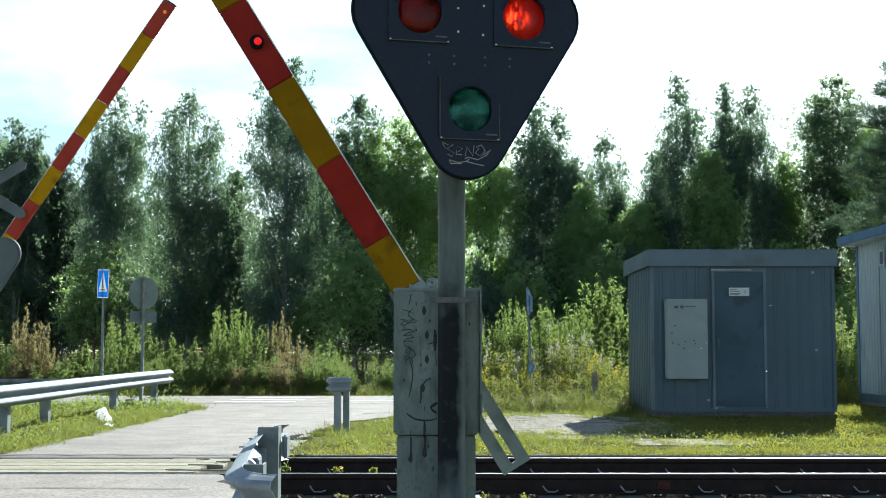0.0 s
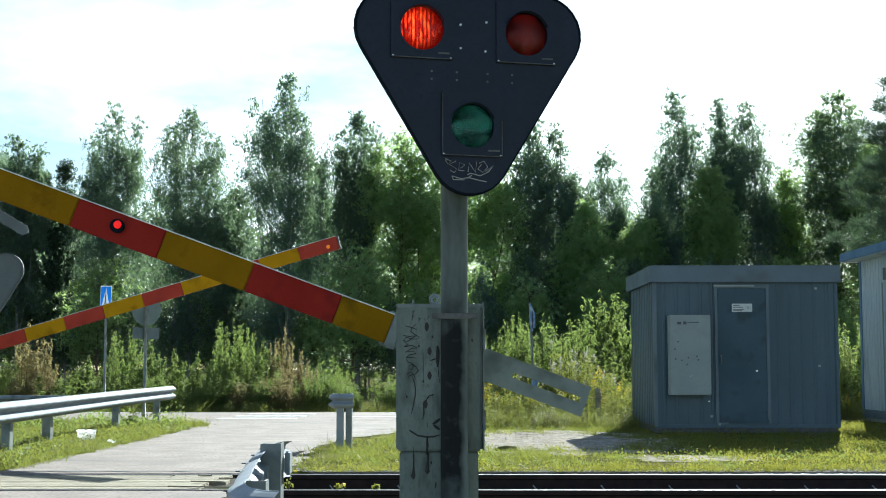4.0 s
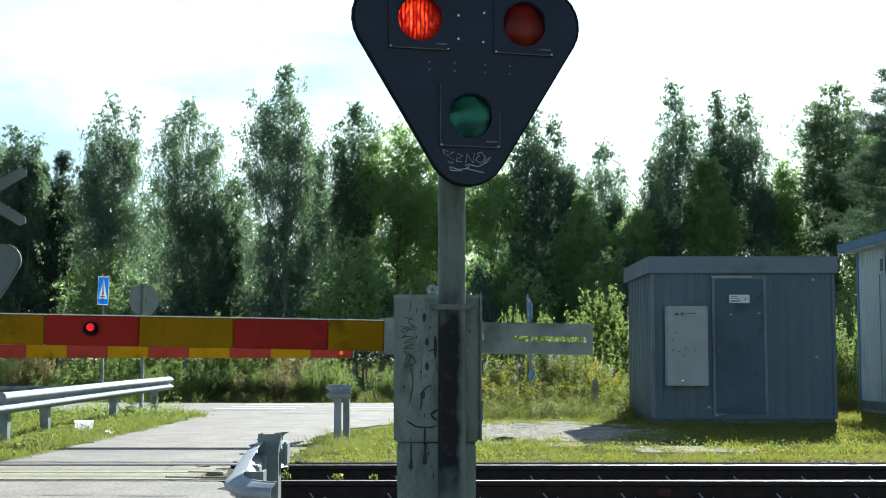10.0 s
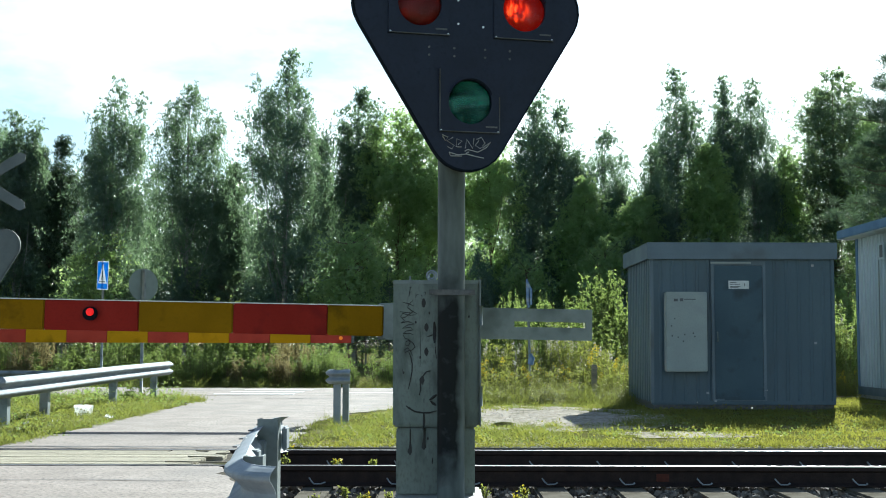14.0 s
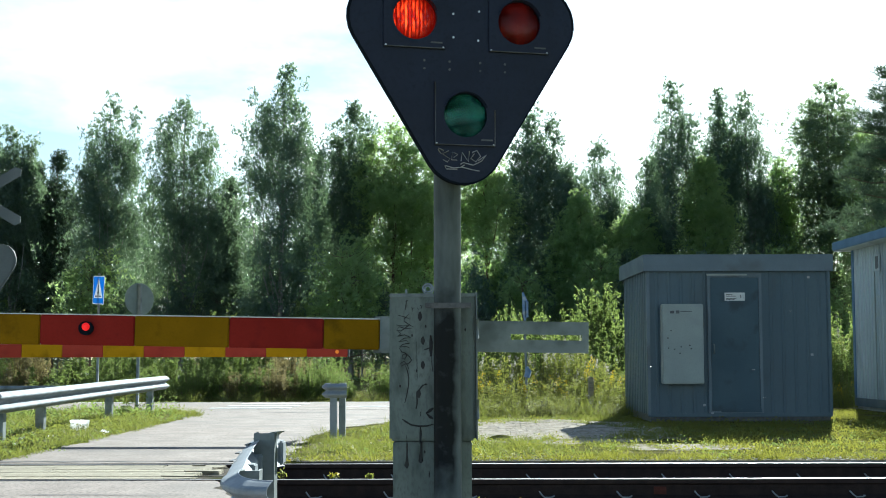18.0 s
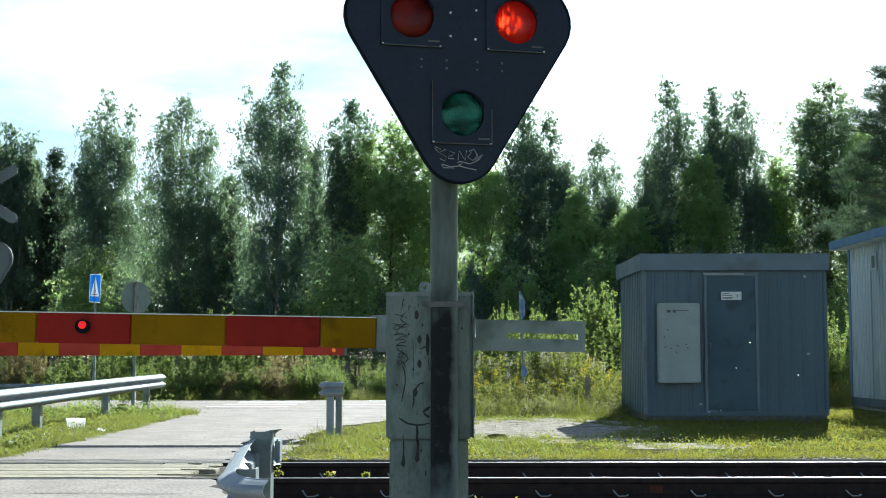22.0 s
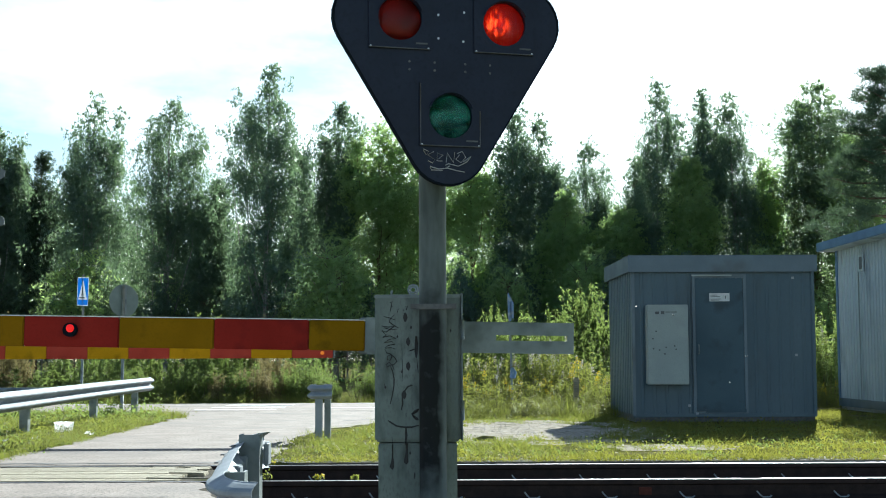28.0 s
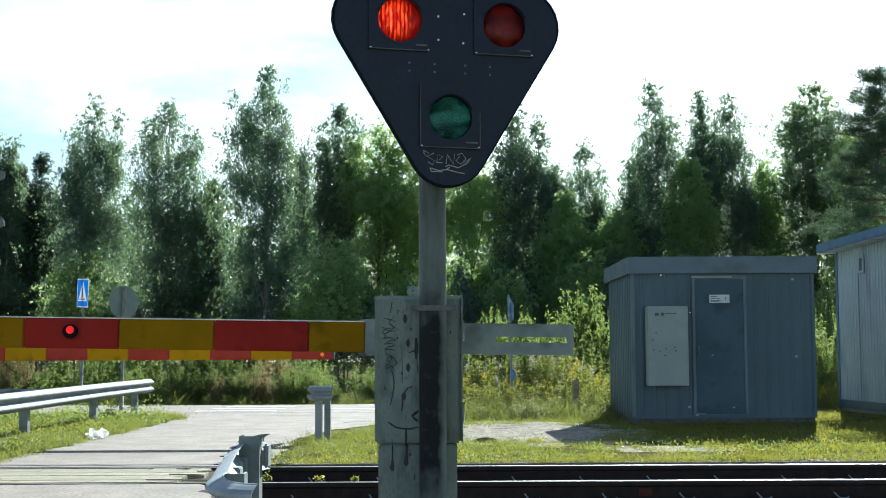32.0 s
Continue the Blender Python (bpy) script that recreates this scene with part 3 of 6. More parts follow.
for x0, x1 in ((-4.7, -2.15), (-2.12, -1.9)):
    part("edge_timber", boxed(x0, x1, 12.5, 12.525, -0.2, -0.005, bevel=0.004), TIMBER, deck)
for x, y, length, turn in ((-2.16, 12.2, 0.13, 35), (-2.0, 11.05, 0.62, 48), (-2.02, 11.55, 0.34, 44), (-1.92, 11.9, 0.2, 60)):
    chip = thing("timber_splinter", pose(x, y, 0.0, 0, 4, turn), "broken grey splinter on the crossing planks", "debris", "splinters on the planks")
    part("chip", boxed(-length / 2, length / 2, -0.012, 0.012, 0.001, 0.012, bevel=0.003), TIMBER, chip)


# loose stones of the ballast
def stones(name, n, place, size, material, label, rng, flat=1.0):
    """Rough eight-cornered stones in one mesh."""
    base = np.array([(1, 1, 1), (-1, 1, 1), (-1, -1, 1), (1, -1, 1), (1, 1, -1), (-1, 1, -1), (-1, -1, -1), (1, -1, -1)], float)
    faces = np.array([(0, 1, 2, 3), (7, 6, 5, 4), (0, 4, 5, 1), (1, 5, 6, 2), (2, 6, 7, 3), (3, 7, 4, 0)])
    c = place(n)
    n = len(c)
    s = size * rng.uniform(0.5, 1.3, (n, 1, 3)) * (0.55 + 0.45 * rng.random((n, 8, 1)))
    q = unit(rng, n)
    r = unit(rng, n)
    r -= (q * r).sum(1)[:, None] * q
    r /= np.linalg.norm(r, axis=1)[:, None]
    w = np.cross(q, r)
    m = np.stack([q, r, w], 1)
    co = np.einsum("nkj,nji->nki", base[None] * s, m) * np.array([1, 1, flat]) + c[:, None]
    me = bpy.data.meshes.new(name)
    me.from_pydata(co.reshape(-1, 3).tolist(), [], (faces[None] + 8 * np.arange(n)[:, None, None]).reshape(-1, 4).tolist())
    me.materials.append(material)
    return tagged(new(name, me), label, "gravel", kind="stuff")


STONE = leafy("loose_stone", (0.045, 0.038, 0.031), (0.25, 0.222, 0.188), (0.1, 0.1, 0.1), 0.0, rough=0.9)


def on_bed(n):
    x = rng.uniform(-2.2, 4.3, n)
    y = rng.uniform(8.7, 12.9, n)
    keep = ~((x < -1.6 - 0.25 * (y - 9.4)) & (y > 0)) & (np.abs((x - 1.45 + 0.305) % 0.61 - 0.305) > 0.15 * (y > 9.9))
    z = np.where((y < 9.3), -0.16, -0.215) + rng.uniform(-0.03, 0.025, n)
    return np.stack([x, y, z], 1)[keep]


stones("ballast_stones", 15000, on_bed, 0.025, STONE, "grey crushed ballast stones along the track", rng)


bm = bmesh.new()
vs = []
for i in range(60):
    a = 2 * math.pi * i / 60
    r = 1 + 0.28 * noise.noise((math.cos(a) * 2, math.sin(a) * 2, 5.0))
    vs.append(bm.verts.new((1.35 + 1.75 * r * math.cos(a), 18.4 + 3.2 * r * math.sin(a), -0.009)))
bm.faces.new(vs)
tagged(part("gravel_patch", bm, GRAVEL), "patch of pale gravel beside the shed", "gravel", kind="structure")
bm = bmesh.new()
vs = []
for i in range(40):
    a = 2 * math.pi * i / 40
    r = 1 + 0.35 * noise.noise((math.cos(a) * 2, math.sin(a) * 2, 9.0))
    vs.append(bm.verts.new((2.65 + 0.75 * r * math.cos(a), 14.75 + 0.55 * r * math.sin(a), -0.0085)))
bm.faces.new(vs)
tagged(part("gravel_patch", bm, GRAVEL), "small patch of pale gravel by the track", "gravel", kind="structure")
PALE_STONE = leafy("pale_gravel_stone", (0.36, 0.33, 0.285), (0.62, 0.58, 0.52), (0.1, 0.1, 0.1), 0.0, rough=0.9)


def on_patch(n):
    a, r = rng.uniform(0, 2 * math.pi, n), np.sqrt(rng.random(n)) * rng.uniform(0.8, 1.12, n)
    return np.stack([1.35 + 1.75 * r * np.cos(a), 18.4 + 3.2 * r * np.sin(a), np.full(n, -0.006)], 1)


stones("loose_gravel", 2200, on_patch, 0.009, PALE_STONE, "pale loose gravel stones beside the shed", rng, 0.25)
stones("verge_gravel", 1500, lambda n: np.stack([rng.uniform(-1.7, 7.0, n), 12.85 + 0.6 * rng.random(n) ** 1.6, np.full(n, -0.007)], 1), 0.012, PALE_STONE, "pale loose stones along the far rail", rng, 0.4)
bm = bmesh.new()
box(bm, -1.3, 60, 12.8, 13.06, -0.2, -0.009)
tagged(part("gravel_verge", bm, DARK_GRAVEL), "narrow gravel verge along the rails", "gravel", kind="structure")


# ---- grass ----
def tufts(name, n, x0, x1, y0, y1, ok, height, label, seed, material=GRASS, bare=-0.1):
    g = np.random.default_rng(seed)
    x, y = g.uniform(x0, x1, n), g.uniform(y0, y1, n)
    w = np.array([noise.noise((a * 1.6, b * 1.1, seed * 1.7)) for a, b in zip(x, y)])
    keep = (w + 0.6 * g.uniform(-0.5, 0.5, n) > bare) & ok(x, y)
    x, y, w = x[keep], y[keep], w[keep]
    k = len(x)
    clump = np.array([noise.noise((a * 7.0, b * 5.0, seed * 0.7)) for a, b in zip(x, y)])
    h = height * g.uniform(0.25, 1.15, k) ** 1.3 * (1 + 0.9 * w) * (1 + 1.3 * clump)
    lean = g.normal(size=(k, 2)) * 0.8
    along = np.stack([lean[:, 0] * h, lean[:, 1] * h, h], 1)
    t = g.uniform(0, math.pi, k)
    wide = g.uniform(0.0022, 0.0048, k) * (1 + 0.8 * height)
    across = np.stack([np.cos(t) * wide, np.sin(t) * wide, np.zeros(k)], 1)
    me = quads_mesh(name, np.stack([x, y, np.full(k, GROUND_Z)], 1), along, across, material, "blade")
    return tagged(new(name, me), label, "grass", kind="stuff")


def off_path_left(x, y):
    return (x < LEFT + 0.10 * np.sin(3.1 * y) * np.sin(7.7 * y + x) - 0.02 - np.maximum(0, y - 23.2) * 0.32) & (y < 25.5)


def off_path_right(x, y):
    return (np.hypot((x - 2.65) / 0.7, (y - 14.75) / 0.5) > 0.75 + 0.4 * np.sin(9 * x + 4 * y)) & (x > -1.50 + 0.14 * np.sin(2.7 * y) * np.sin(6.1 * y + x) + np.maximum(0, y - 18.0) * 0.45) & (np.hypot((x - 1.4) / 1.5, (y - 18.4) / 3.0) > 0.62 + 0.6 * np.abs(np.sin(5.3 * x + 2.1 * y) * np.sin(3.7 * y - 1.9 * x)))


tufts("grass", 105000, -8.0, -4.0, 12.95, 25.5, off_path_left, 0.062, "short bright green grass beside the path", 11)
tufts("grass", 90000, -1.5, 3.0, 13.0, 22.3, off_path_right, 0.055, "short yellowish grass along the track", 12, GRASS, 0.1)
tufts("grass", 115000, 3.0, 9.5, 13.0, 27.0, lambda x, y: ~((x > 3.1) & (x < 6.0) & (y > 20.65) & (y < 23.4)), 0.055, "short dry grass around the sheds", 13, DRY_GRASS, -0.08)
tufts("tall_grass", 9000, -14.0, 1.0, 30.25, 31.6, lambda x, y: x < 30, 0.15, "tall pale grass along the far road edge", 14, WEED)
tufts("grass", 14000, -1.35, 9.0, 12.82, 13.35, lambda x, y: x > -1.3 + 0.1 * np.sin(9 * y), 0.05, "grass fringe along the rail", 18, DRY_GRASS, -0.15)


tufts("grass_fringe", 9000, -4.75, -3.95, 12.95, 24.5, lambda x, y: np.abs(x - LEFT + np.maximum(0, y - 23.2) * 0.32 + 0.06) < 0.16, 0.08, "longer grass hanging over the path's edge", 19, GRASS, 0.0)
tufts("grass_fringe", 9000, -1.9, 0.8, 13.1, 20.6, lambda x, y: np.abs(x + 1.42 - np.maximum(0, y - 18.0) * 0.45) < 0.2, 0.085, "longer grass hanging over the path's edge", 20, GRASS, 0.0)
tufts("tall_grass", 5000, 0.3, 3.12, 22.0, 25.0, lambda x, y: x < 9, 0.26, "green and yellow grass at the foot of the weeds", 16, GRASS)


def low_weeds(name, n, x0, x1, y0, y1, ok, label, seed, material, size, high):
    """Rosettes of broad leaves and coarse tufts scattered through the turf."""
    g = np.random.default_rng(seed)
    x, y = g.uniform(x0, x1, n), g.uniform(y0, y1, n)
    keep = ok(x, y)
    x, y = x[keep], y[keep]
    m = 26
    r = g.uniform(0.04, 0.13, len(x))[:, None]
    px, py = x[:, None] + g.normal(size=(len(x), m)) * r, y[:, None] + g.normal(size=(len(x), m)) * r
    pz = GROUND_Z + 0.012 + np.abs(g.normal(size=(len(x), m))) * high * g.uniform(0.4, 1.3, (len(x), 1))
    pts = np.stack([px, py, pz], 2).reshape(-1, 3)
    return tagged(new(name, leaves(name, pts, size, material, g, -0.6, 0.45)), label, "weeds", kind="stuff")


RIGHT_TURF = lambda x, y: ~((x > 3.0) & (y > 20.4)) & off_path_right(x, y)
low_weeds("turf_weeds", 420, -1.2, 8.0, 13.1, 21.5, RIGHT_TURF, "dark green broad-leaved weeds in the turf", 41, LEAF_BUSH, 0.014, 0.028)
low_weeds("turf_weeds", 380, -1.2, 8.0, 13.1, 21.5, RIGHT_TURF, "yellowish tufts of coarse grass in the turf", 42, DRY_GRASS, 0.018, 0.035)
low_weeds("turf_weeds", 260, -8.0, -4.1, 13.0, 24.5, off_path_left, "dark green broad-leaved weeds in the turf", 43, LEAF_BUSH, 0.016, 0.03)
low_weeds("turf_weeds", 260, -8.0, -4.1, 13.0, 24.5, off_path_left, "coarse bright tufts in the turf", 44, GRASS, 0.022, 0.045)
low_weeds("turf_weeds", 120, -8.0, -4.7, 21.5, 25.2, off_path_left, "tall green weeds under the guard rail", 45, LEAF_WILLOW, 0.024, 0.14)


# ---- guard rails ----
def w_beam(high=0.30, deep=0.082):
    """Two blunt waves with a valley between them."""
    half = [(0.05, 0.5), (0.16, 0.492), (0.35, 0.455), (0.72, 0.375), (0.93, 0.315), (1.0, 0.262), (0.95, 0.21), (0.76, 0.165), (0.28, 0.07), (0.10, 0.03)]
    face = [(deep * a, high * (0.5 + b)) for a, b in half][::-1]
    face = [(deep * a, high * (0.5 - b)) for a, b in half] + face
    return face + [(a - 0.005, b) for a, b in face[::-1]]


def box_beam(high, deep):
    """A beam with a broad flat top, a rounded brow and a second roll below."""
    half = [(0.0, 0.5), (0.03, 0.49), (0.30, 0.465), (0.72, 0.415), (0.93, 0.38), (1.0, 0.345), (1.0, 0.30), (0.93, 0.265), (0.72, 0.23), (0.28, 0.13), (0.08, 0.07), (0.0, 0.03)]
    face = [(deep * a, high * (0.5 - b)) for a, b in half] + [(deep * a, high * (0.5 + b)) for a, b in half][::-1]
    return face + [(a - 0.005, b) for a, b in face[::-1]]


def c_post(bm, x, y, z0, z1, w=0.1, d=0.12):
    """A folded channel post, open towards the back."""
    box(bm, x - w / 2, x + w / 2, y - d / 2, y - d / 2 + 0.008, z0, z1)
    box(bm, x - w / 2, x - w / 2 + 0.008, y - d / 2 + 0.008, y + d / 2, z0, z1)
    box(bm, x + w / 2 - 0.008, x + w / 2, y - d / 2 + 0.008, y + d / 2, z0, z1)
    return bm


def guard_rail(path, posts, base, label, z_low, material=GALV, post_w=0.11):
    root = thing("guard_rail", pose(0, 0, 0), label, "guard rail")
    part("beam", sweep(bmesh.new(), [(x, y, z_low + dz) for x, y, dz in path], w_beam(0.255)), material, root, "corrugated steel beam")
    for x, y, top in posts:
        part("post", c_post(bmesh.new(), x, y, base, top, post_w), GALV_DULL, root, "grey steel channel post")
    return root


guard_rail([(-5.12, 9.0, -0.03), (-5.18, 14, -0.025), (-5.22, 18, 0.0), (-5.26, 22, 0.03), (-5.32, 26.3, 0.05)],
           [(-5.2, 10.4, 0.5), (-5.25, 13.0, 0.52), (-5.28, 16.35, 0.54), (-5.32, 18.15, 0.55), (-5.35, 22.0, 0.58), (-5.42, 25.4, 0.6)], -0.1,
           "galvanised guard rail along the grassy edge of the path", 0.325, GALV_OLD)
# the far rail's shade is put in by taking the darker steel for its beam
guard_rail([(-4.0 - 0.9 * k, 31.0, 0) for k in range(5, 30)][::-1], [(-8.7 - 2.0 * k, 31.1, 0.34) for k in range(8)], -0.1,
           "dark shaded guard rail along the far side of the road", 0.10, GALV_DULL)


# the short one beside the barrier: both ends bent back round its posts
near_path = [(-0.84, 7.36, 0), (-0.87, 7.33, 0), (-0.895, 7.25, 0), (-0.905, 7.12, 0), (-0.885, 6.7, 0), (-0.825, 6.0, 0), (-0.755, 5.3, 0), (-0.705, 4.85, 0)]
near_path += [(-0.705 + 0.17 * (1 - math.cos(radians(9 * i))), 4.85 - 0.50 * math.sin(radians(9 * i)), 0) for i in range(1, 11)]
small = thing("guard_rail", pose(0, 0, 0), "short galvanised guard rail with bent ends beside the barrier", "guard rail")
part("beam", sweep(bmesh.new(), [(x, y, 0.375) for x, y, z in near_path], box_beam(0.19, 0.058)), GALV, small, "corrugated steel beam with bent ends")
part("post", c_post(bmesh.new(), -0.84, 6.55, -0.2, 0.598, 0.098), GALV_DULL, small, "grey steel channel post")
part("post", c_post(bmesh.new(), -0.715, 5.15, -0.2, 0.535, 0.075, 0.09), GALV_DULL, small, "grey steel channel post")
for y, x in ((6.45, -0.895), (5.9, -0.845), (5.4, -0.80)):
    part("spacer", boxed(x, x + 0.05, y - 0.05, y + 0.05, 0.33, 0.50, bevel=0.006), GALV, small, "bright folded spacer block")
part("spacer", boxed(-0.787, -0.762, 6.6, 6.72, 0.44, 0.555, bevel=0.008), GALV, small, "bright folded spacer block")

for x, y in ((-0.893, 6.85), (-0.862, 6.35), (-0.822, 5.8), (-0.778, 5.35)):
    part("slot", boxed(x - 0.045, x - 0.025, y - 0.05, y + 0.05, 0.5525, 0.5575, bevel=0.002), BLACK_EDGE, small, "dark bolt slot").matrix_basis = pose(0, 0, 0.0)

# the end of another one across the track
other = thing("guard_rail", pose(0, 0, 0), "short end of a galvanised guard rail across the track", "guard rail")
part("beam", sweep(bmesh.new(), [(-1.36, 17.0, 0.485), (-1.385, 16.42, 0.485), (-1.375, 16.31, 0.485), (-1.33, 16.25, 0.485), (-1.25, 16.235, 0.485), (-1.12, 16.235, 0.485)], w_beam(0.17, 0.05)), GALV, other, "corrugated steel beam end")
part("post", c_post(bmesh.new(), -1.285, 16.33, -0.1, 0.60, 0.08), GALV, other, "grey steel channel post")
part("post", c_post(bmesh.new(), -1.20, 16.62, -0.1, 0.66, 0.075), GALV_DULL, other, "grey steel channel post")


# ---- barriers ----
STRIPE = 0.515


def barrier_machine(m, label, marked):
    """A drive cabinet on a narrower pedestal and a concrete base; its shaft is level with the arm's pivot."""
    root = thing("level_crossing_barrier", m, label, "barrier", "barriers of the crossing")
    part("housing", boxed(-0.225, 0.215, 0, 0.36, 0.54, 1.285, bevel=0.012), CABINET_PAINT, root, "grey-green painted steel housing")
    part("lid", boxed(-0.229, 0.219, -0.005, 0.365, 1.272, 1.292, bevel=0.006), GALV_DULL, root)
    part("pedestal", boxed(-0.207, 0.195, 0.015, 0.34, 0.2, 0.535, bevel=0.008), CABINET_PAINT, root, "grey painted pedestal with dark drips")
    part("foundation", boxed(-0.215, 0.235, -0.14, 0.42, -0.3, 0.197, bevel=0.012), CONCRETE, root, "pale concrete base")
    part("door", boxed(0.2175, 0.226, -0.012, 0.34, 0.545, 1.30, bevel=0.003), GALV_DULL, root, "side door with a folded flange")
    for z in (0.70, 1.11):
        part("hinge", tube(bmesh.new(), [(0.224, -0.018, z - 0.05), (0.224, -0.018, z + 0.05)], 0.009, 8), GALV_DULL, root)
    bm = bmesh.new()
    for r in (0.026, 0.015):
        tube(bm, [(-0.028 + r * math.cos(a), 0.05, 1.318 + r * math.sin(a)) for a in np.linspace(0, 2 * math.pi, 19)], 0.005, 6, caps=False)
    part("lifting_eye", bm, GALV, root, "coiled steel lifting eye")
    part("bolt", tube(bmesh.new(), [(-0.14, 0.05, 1.285), (-0.14, 0.05, 1.315)], 0.006, 8), GALV_DULL, root)
    if marked:
        def stroke(points, r, name="graffiti"):
            bm = bmesh.new()
            tube(bm, [(x, -0.0015, z) for x, z in points], [0.45 * r] + [r] * (len(points) - 2) + [0.45 * r], 6)
            for v in bm.verts:
                v.co.y = -0.0005 - 0.0015 * (v.co.y < -0.0015)
            part(name, bm, SPRAY, root, "black painted scrawl")
        k = 0.00290

        def at(x, y):  # from the housing's upper corner, right and down, in 345ths of a metre
            return (-0.225 + (x - 693) * k, 1.285 - (y - 494) * k)
        def low(x, y):  # the same corner, in a thousandth of a metre
            return (-0.225 + (x - 70) * k / 2.97, 1.285 - (y - 72) * k / 2.97)
        for pts, r in (
            ([(161, 100), (156, 128), (152, 154)], 2.4), ([(150, 108), (170, 100)], 2.2), ([(153, 132), (166, 126)], 2.0), ([(186, 136), (189, 160), (192, 142), (203, 140)], 2.0), ([(216, 140), (222, 152)], 2.2), ([(230, 130), (241, 126), (236, 146)], 2.0),
            ([(116, 180), (148, 188), (178, 200)], 2.8), ([(172, 172), (150, 196), (146, 210), (168, 226), (196, 242)], 2.8), ([(104, 230), (140, 236), (172, 232), (130, 262), (108, 258), (120, 240), (158, 250), (190, 247)], 2.6),
            ([(112, 262), (130, 276), (112, 290), (150, 282), (182, 296), (148, 300), (118, 318), (160, 312), (176, 326), (140, 332), (122, 346), (158, 344), (178, 352)], 2.6),
            ([(122, 352), (134, 372), (152, 376), (160, 392), (150, 410), (136, 406), (138, 388), (156, 380), (176, 398), (186, 416), (170, 432), (150, 436), (132, 446), (128, 432), (146, 420), (164, 440), (172, 462)], 2.6),
            ([(152, 440), (164, 470), (171, 505), (170, 545), (162, 590), (150, 640)], 3.0),
            ([(286, 284), (288, 320), (287, 362), (288, 396)], 9.0), ([(250, 362), (268, 356), (282, 350)], 4.5), ([(290, 396), (293, 440), (298, 478)], 2.2),
            ([(268, 540), (244, 546), (226, 570), (214, 584), (215, 640), (210, 664)], 4.2), ([(256, 540), (264, 542)], 9.0), ([(216, 576), (216, 584)], 8.0), ([(210, 660), (210, 668)], 7.5),
            ([(138, 722), (152, 732), (184, 752), (222, 758), (262, 758), (300, 748)], 5.0), ([(232, 758), (234, 800), (230, 850)], 7.0), ([(262, 692), (284, 676), (300, 664)], 10.0), ([(266, 696), (284, 712), (298, 720)], 9.0),
            ([(212, 320), (214, 420), (216, 520)], 1.4), ([(233, 684), (233, 708)], 2.6), ([(121, 532), (122, 554)], 2.6), ([(160, 806), (162, 850)], 2.6),
        ):
            stroke([low(*p) for p in pts], r * k / 2.97)
        for pts, r in (([(749, 752), (749, 768), (748, 778), (748, 786), (748, 790)], (2.0, 2.0, 2.8, 4.2, 1.0)), ([(724, 754), (724, 776), (724, 786), (723, 794), (724, 799)], (1.2, 1.3, 2.4, 3.9, 1.0)), ([(763, 804), (763, 809), (763, 815)], (0.5, 1.2, 0.5))):
            bm = bmesh.new()
            tube(bm, [(at(*p)[0], 0.0138, at(*p)[1]) for p in pts], [v * k for v in r], 6)
            for v in bm.verts:
                v.co.y = 0.0142 - 0.0015 * (v.co.y < 0.0138)
            part("paint_drip", bm, SPRAY, root, "black paint drip")
        for x, y, r in ((747, 532, 5), (752, 575, 5), (752, 618, 5), (733, 566, 2), (741, 628, 2), (757, 550, 2), (712, 655, 2), (745, 668, 5), (806, 612, 2), (827, 556, 2), (755, 770, 2)):
            bm = bmesh.new()
            x, z = at(x, y)
            disc(bm, (x, -0.0022, z), r * k * 0.8, 0.002, k=9)
            for v in bm.verts:
                v.co.z = z + (v.co.z - z) * (1.7 + 0.5 * math.sin(9 * v.co.x / k))
            part("paint_blot", bm, SPRAY, root, "dark paint blot")
    return root


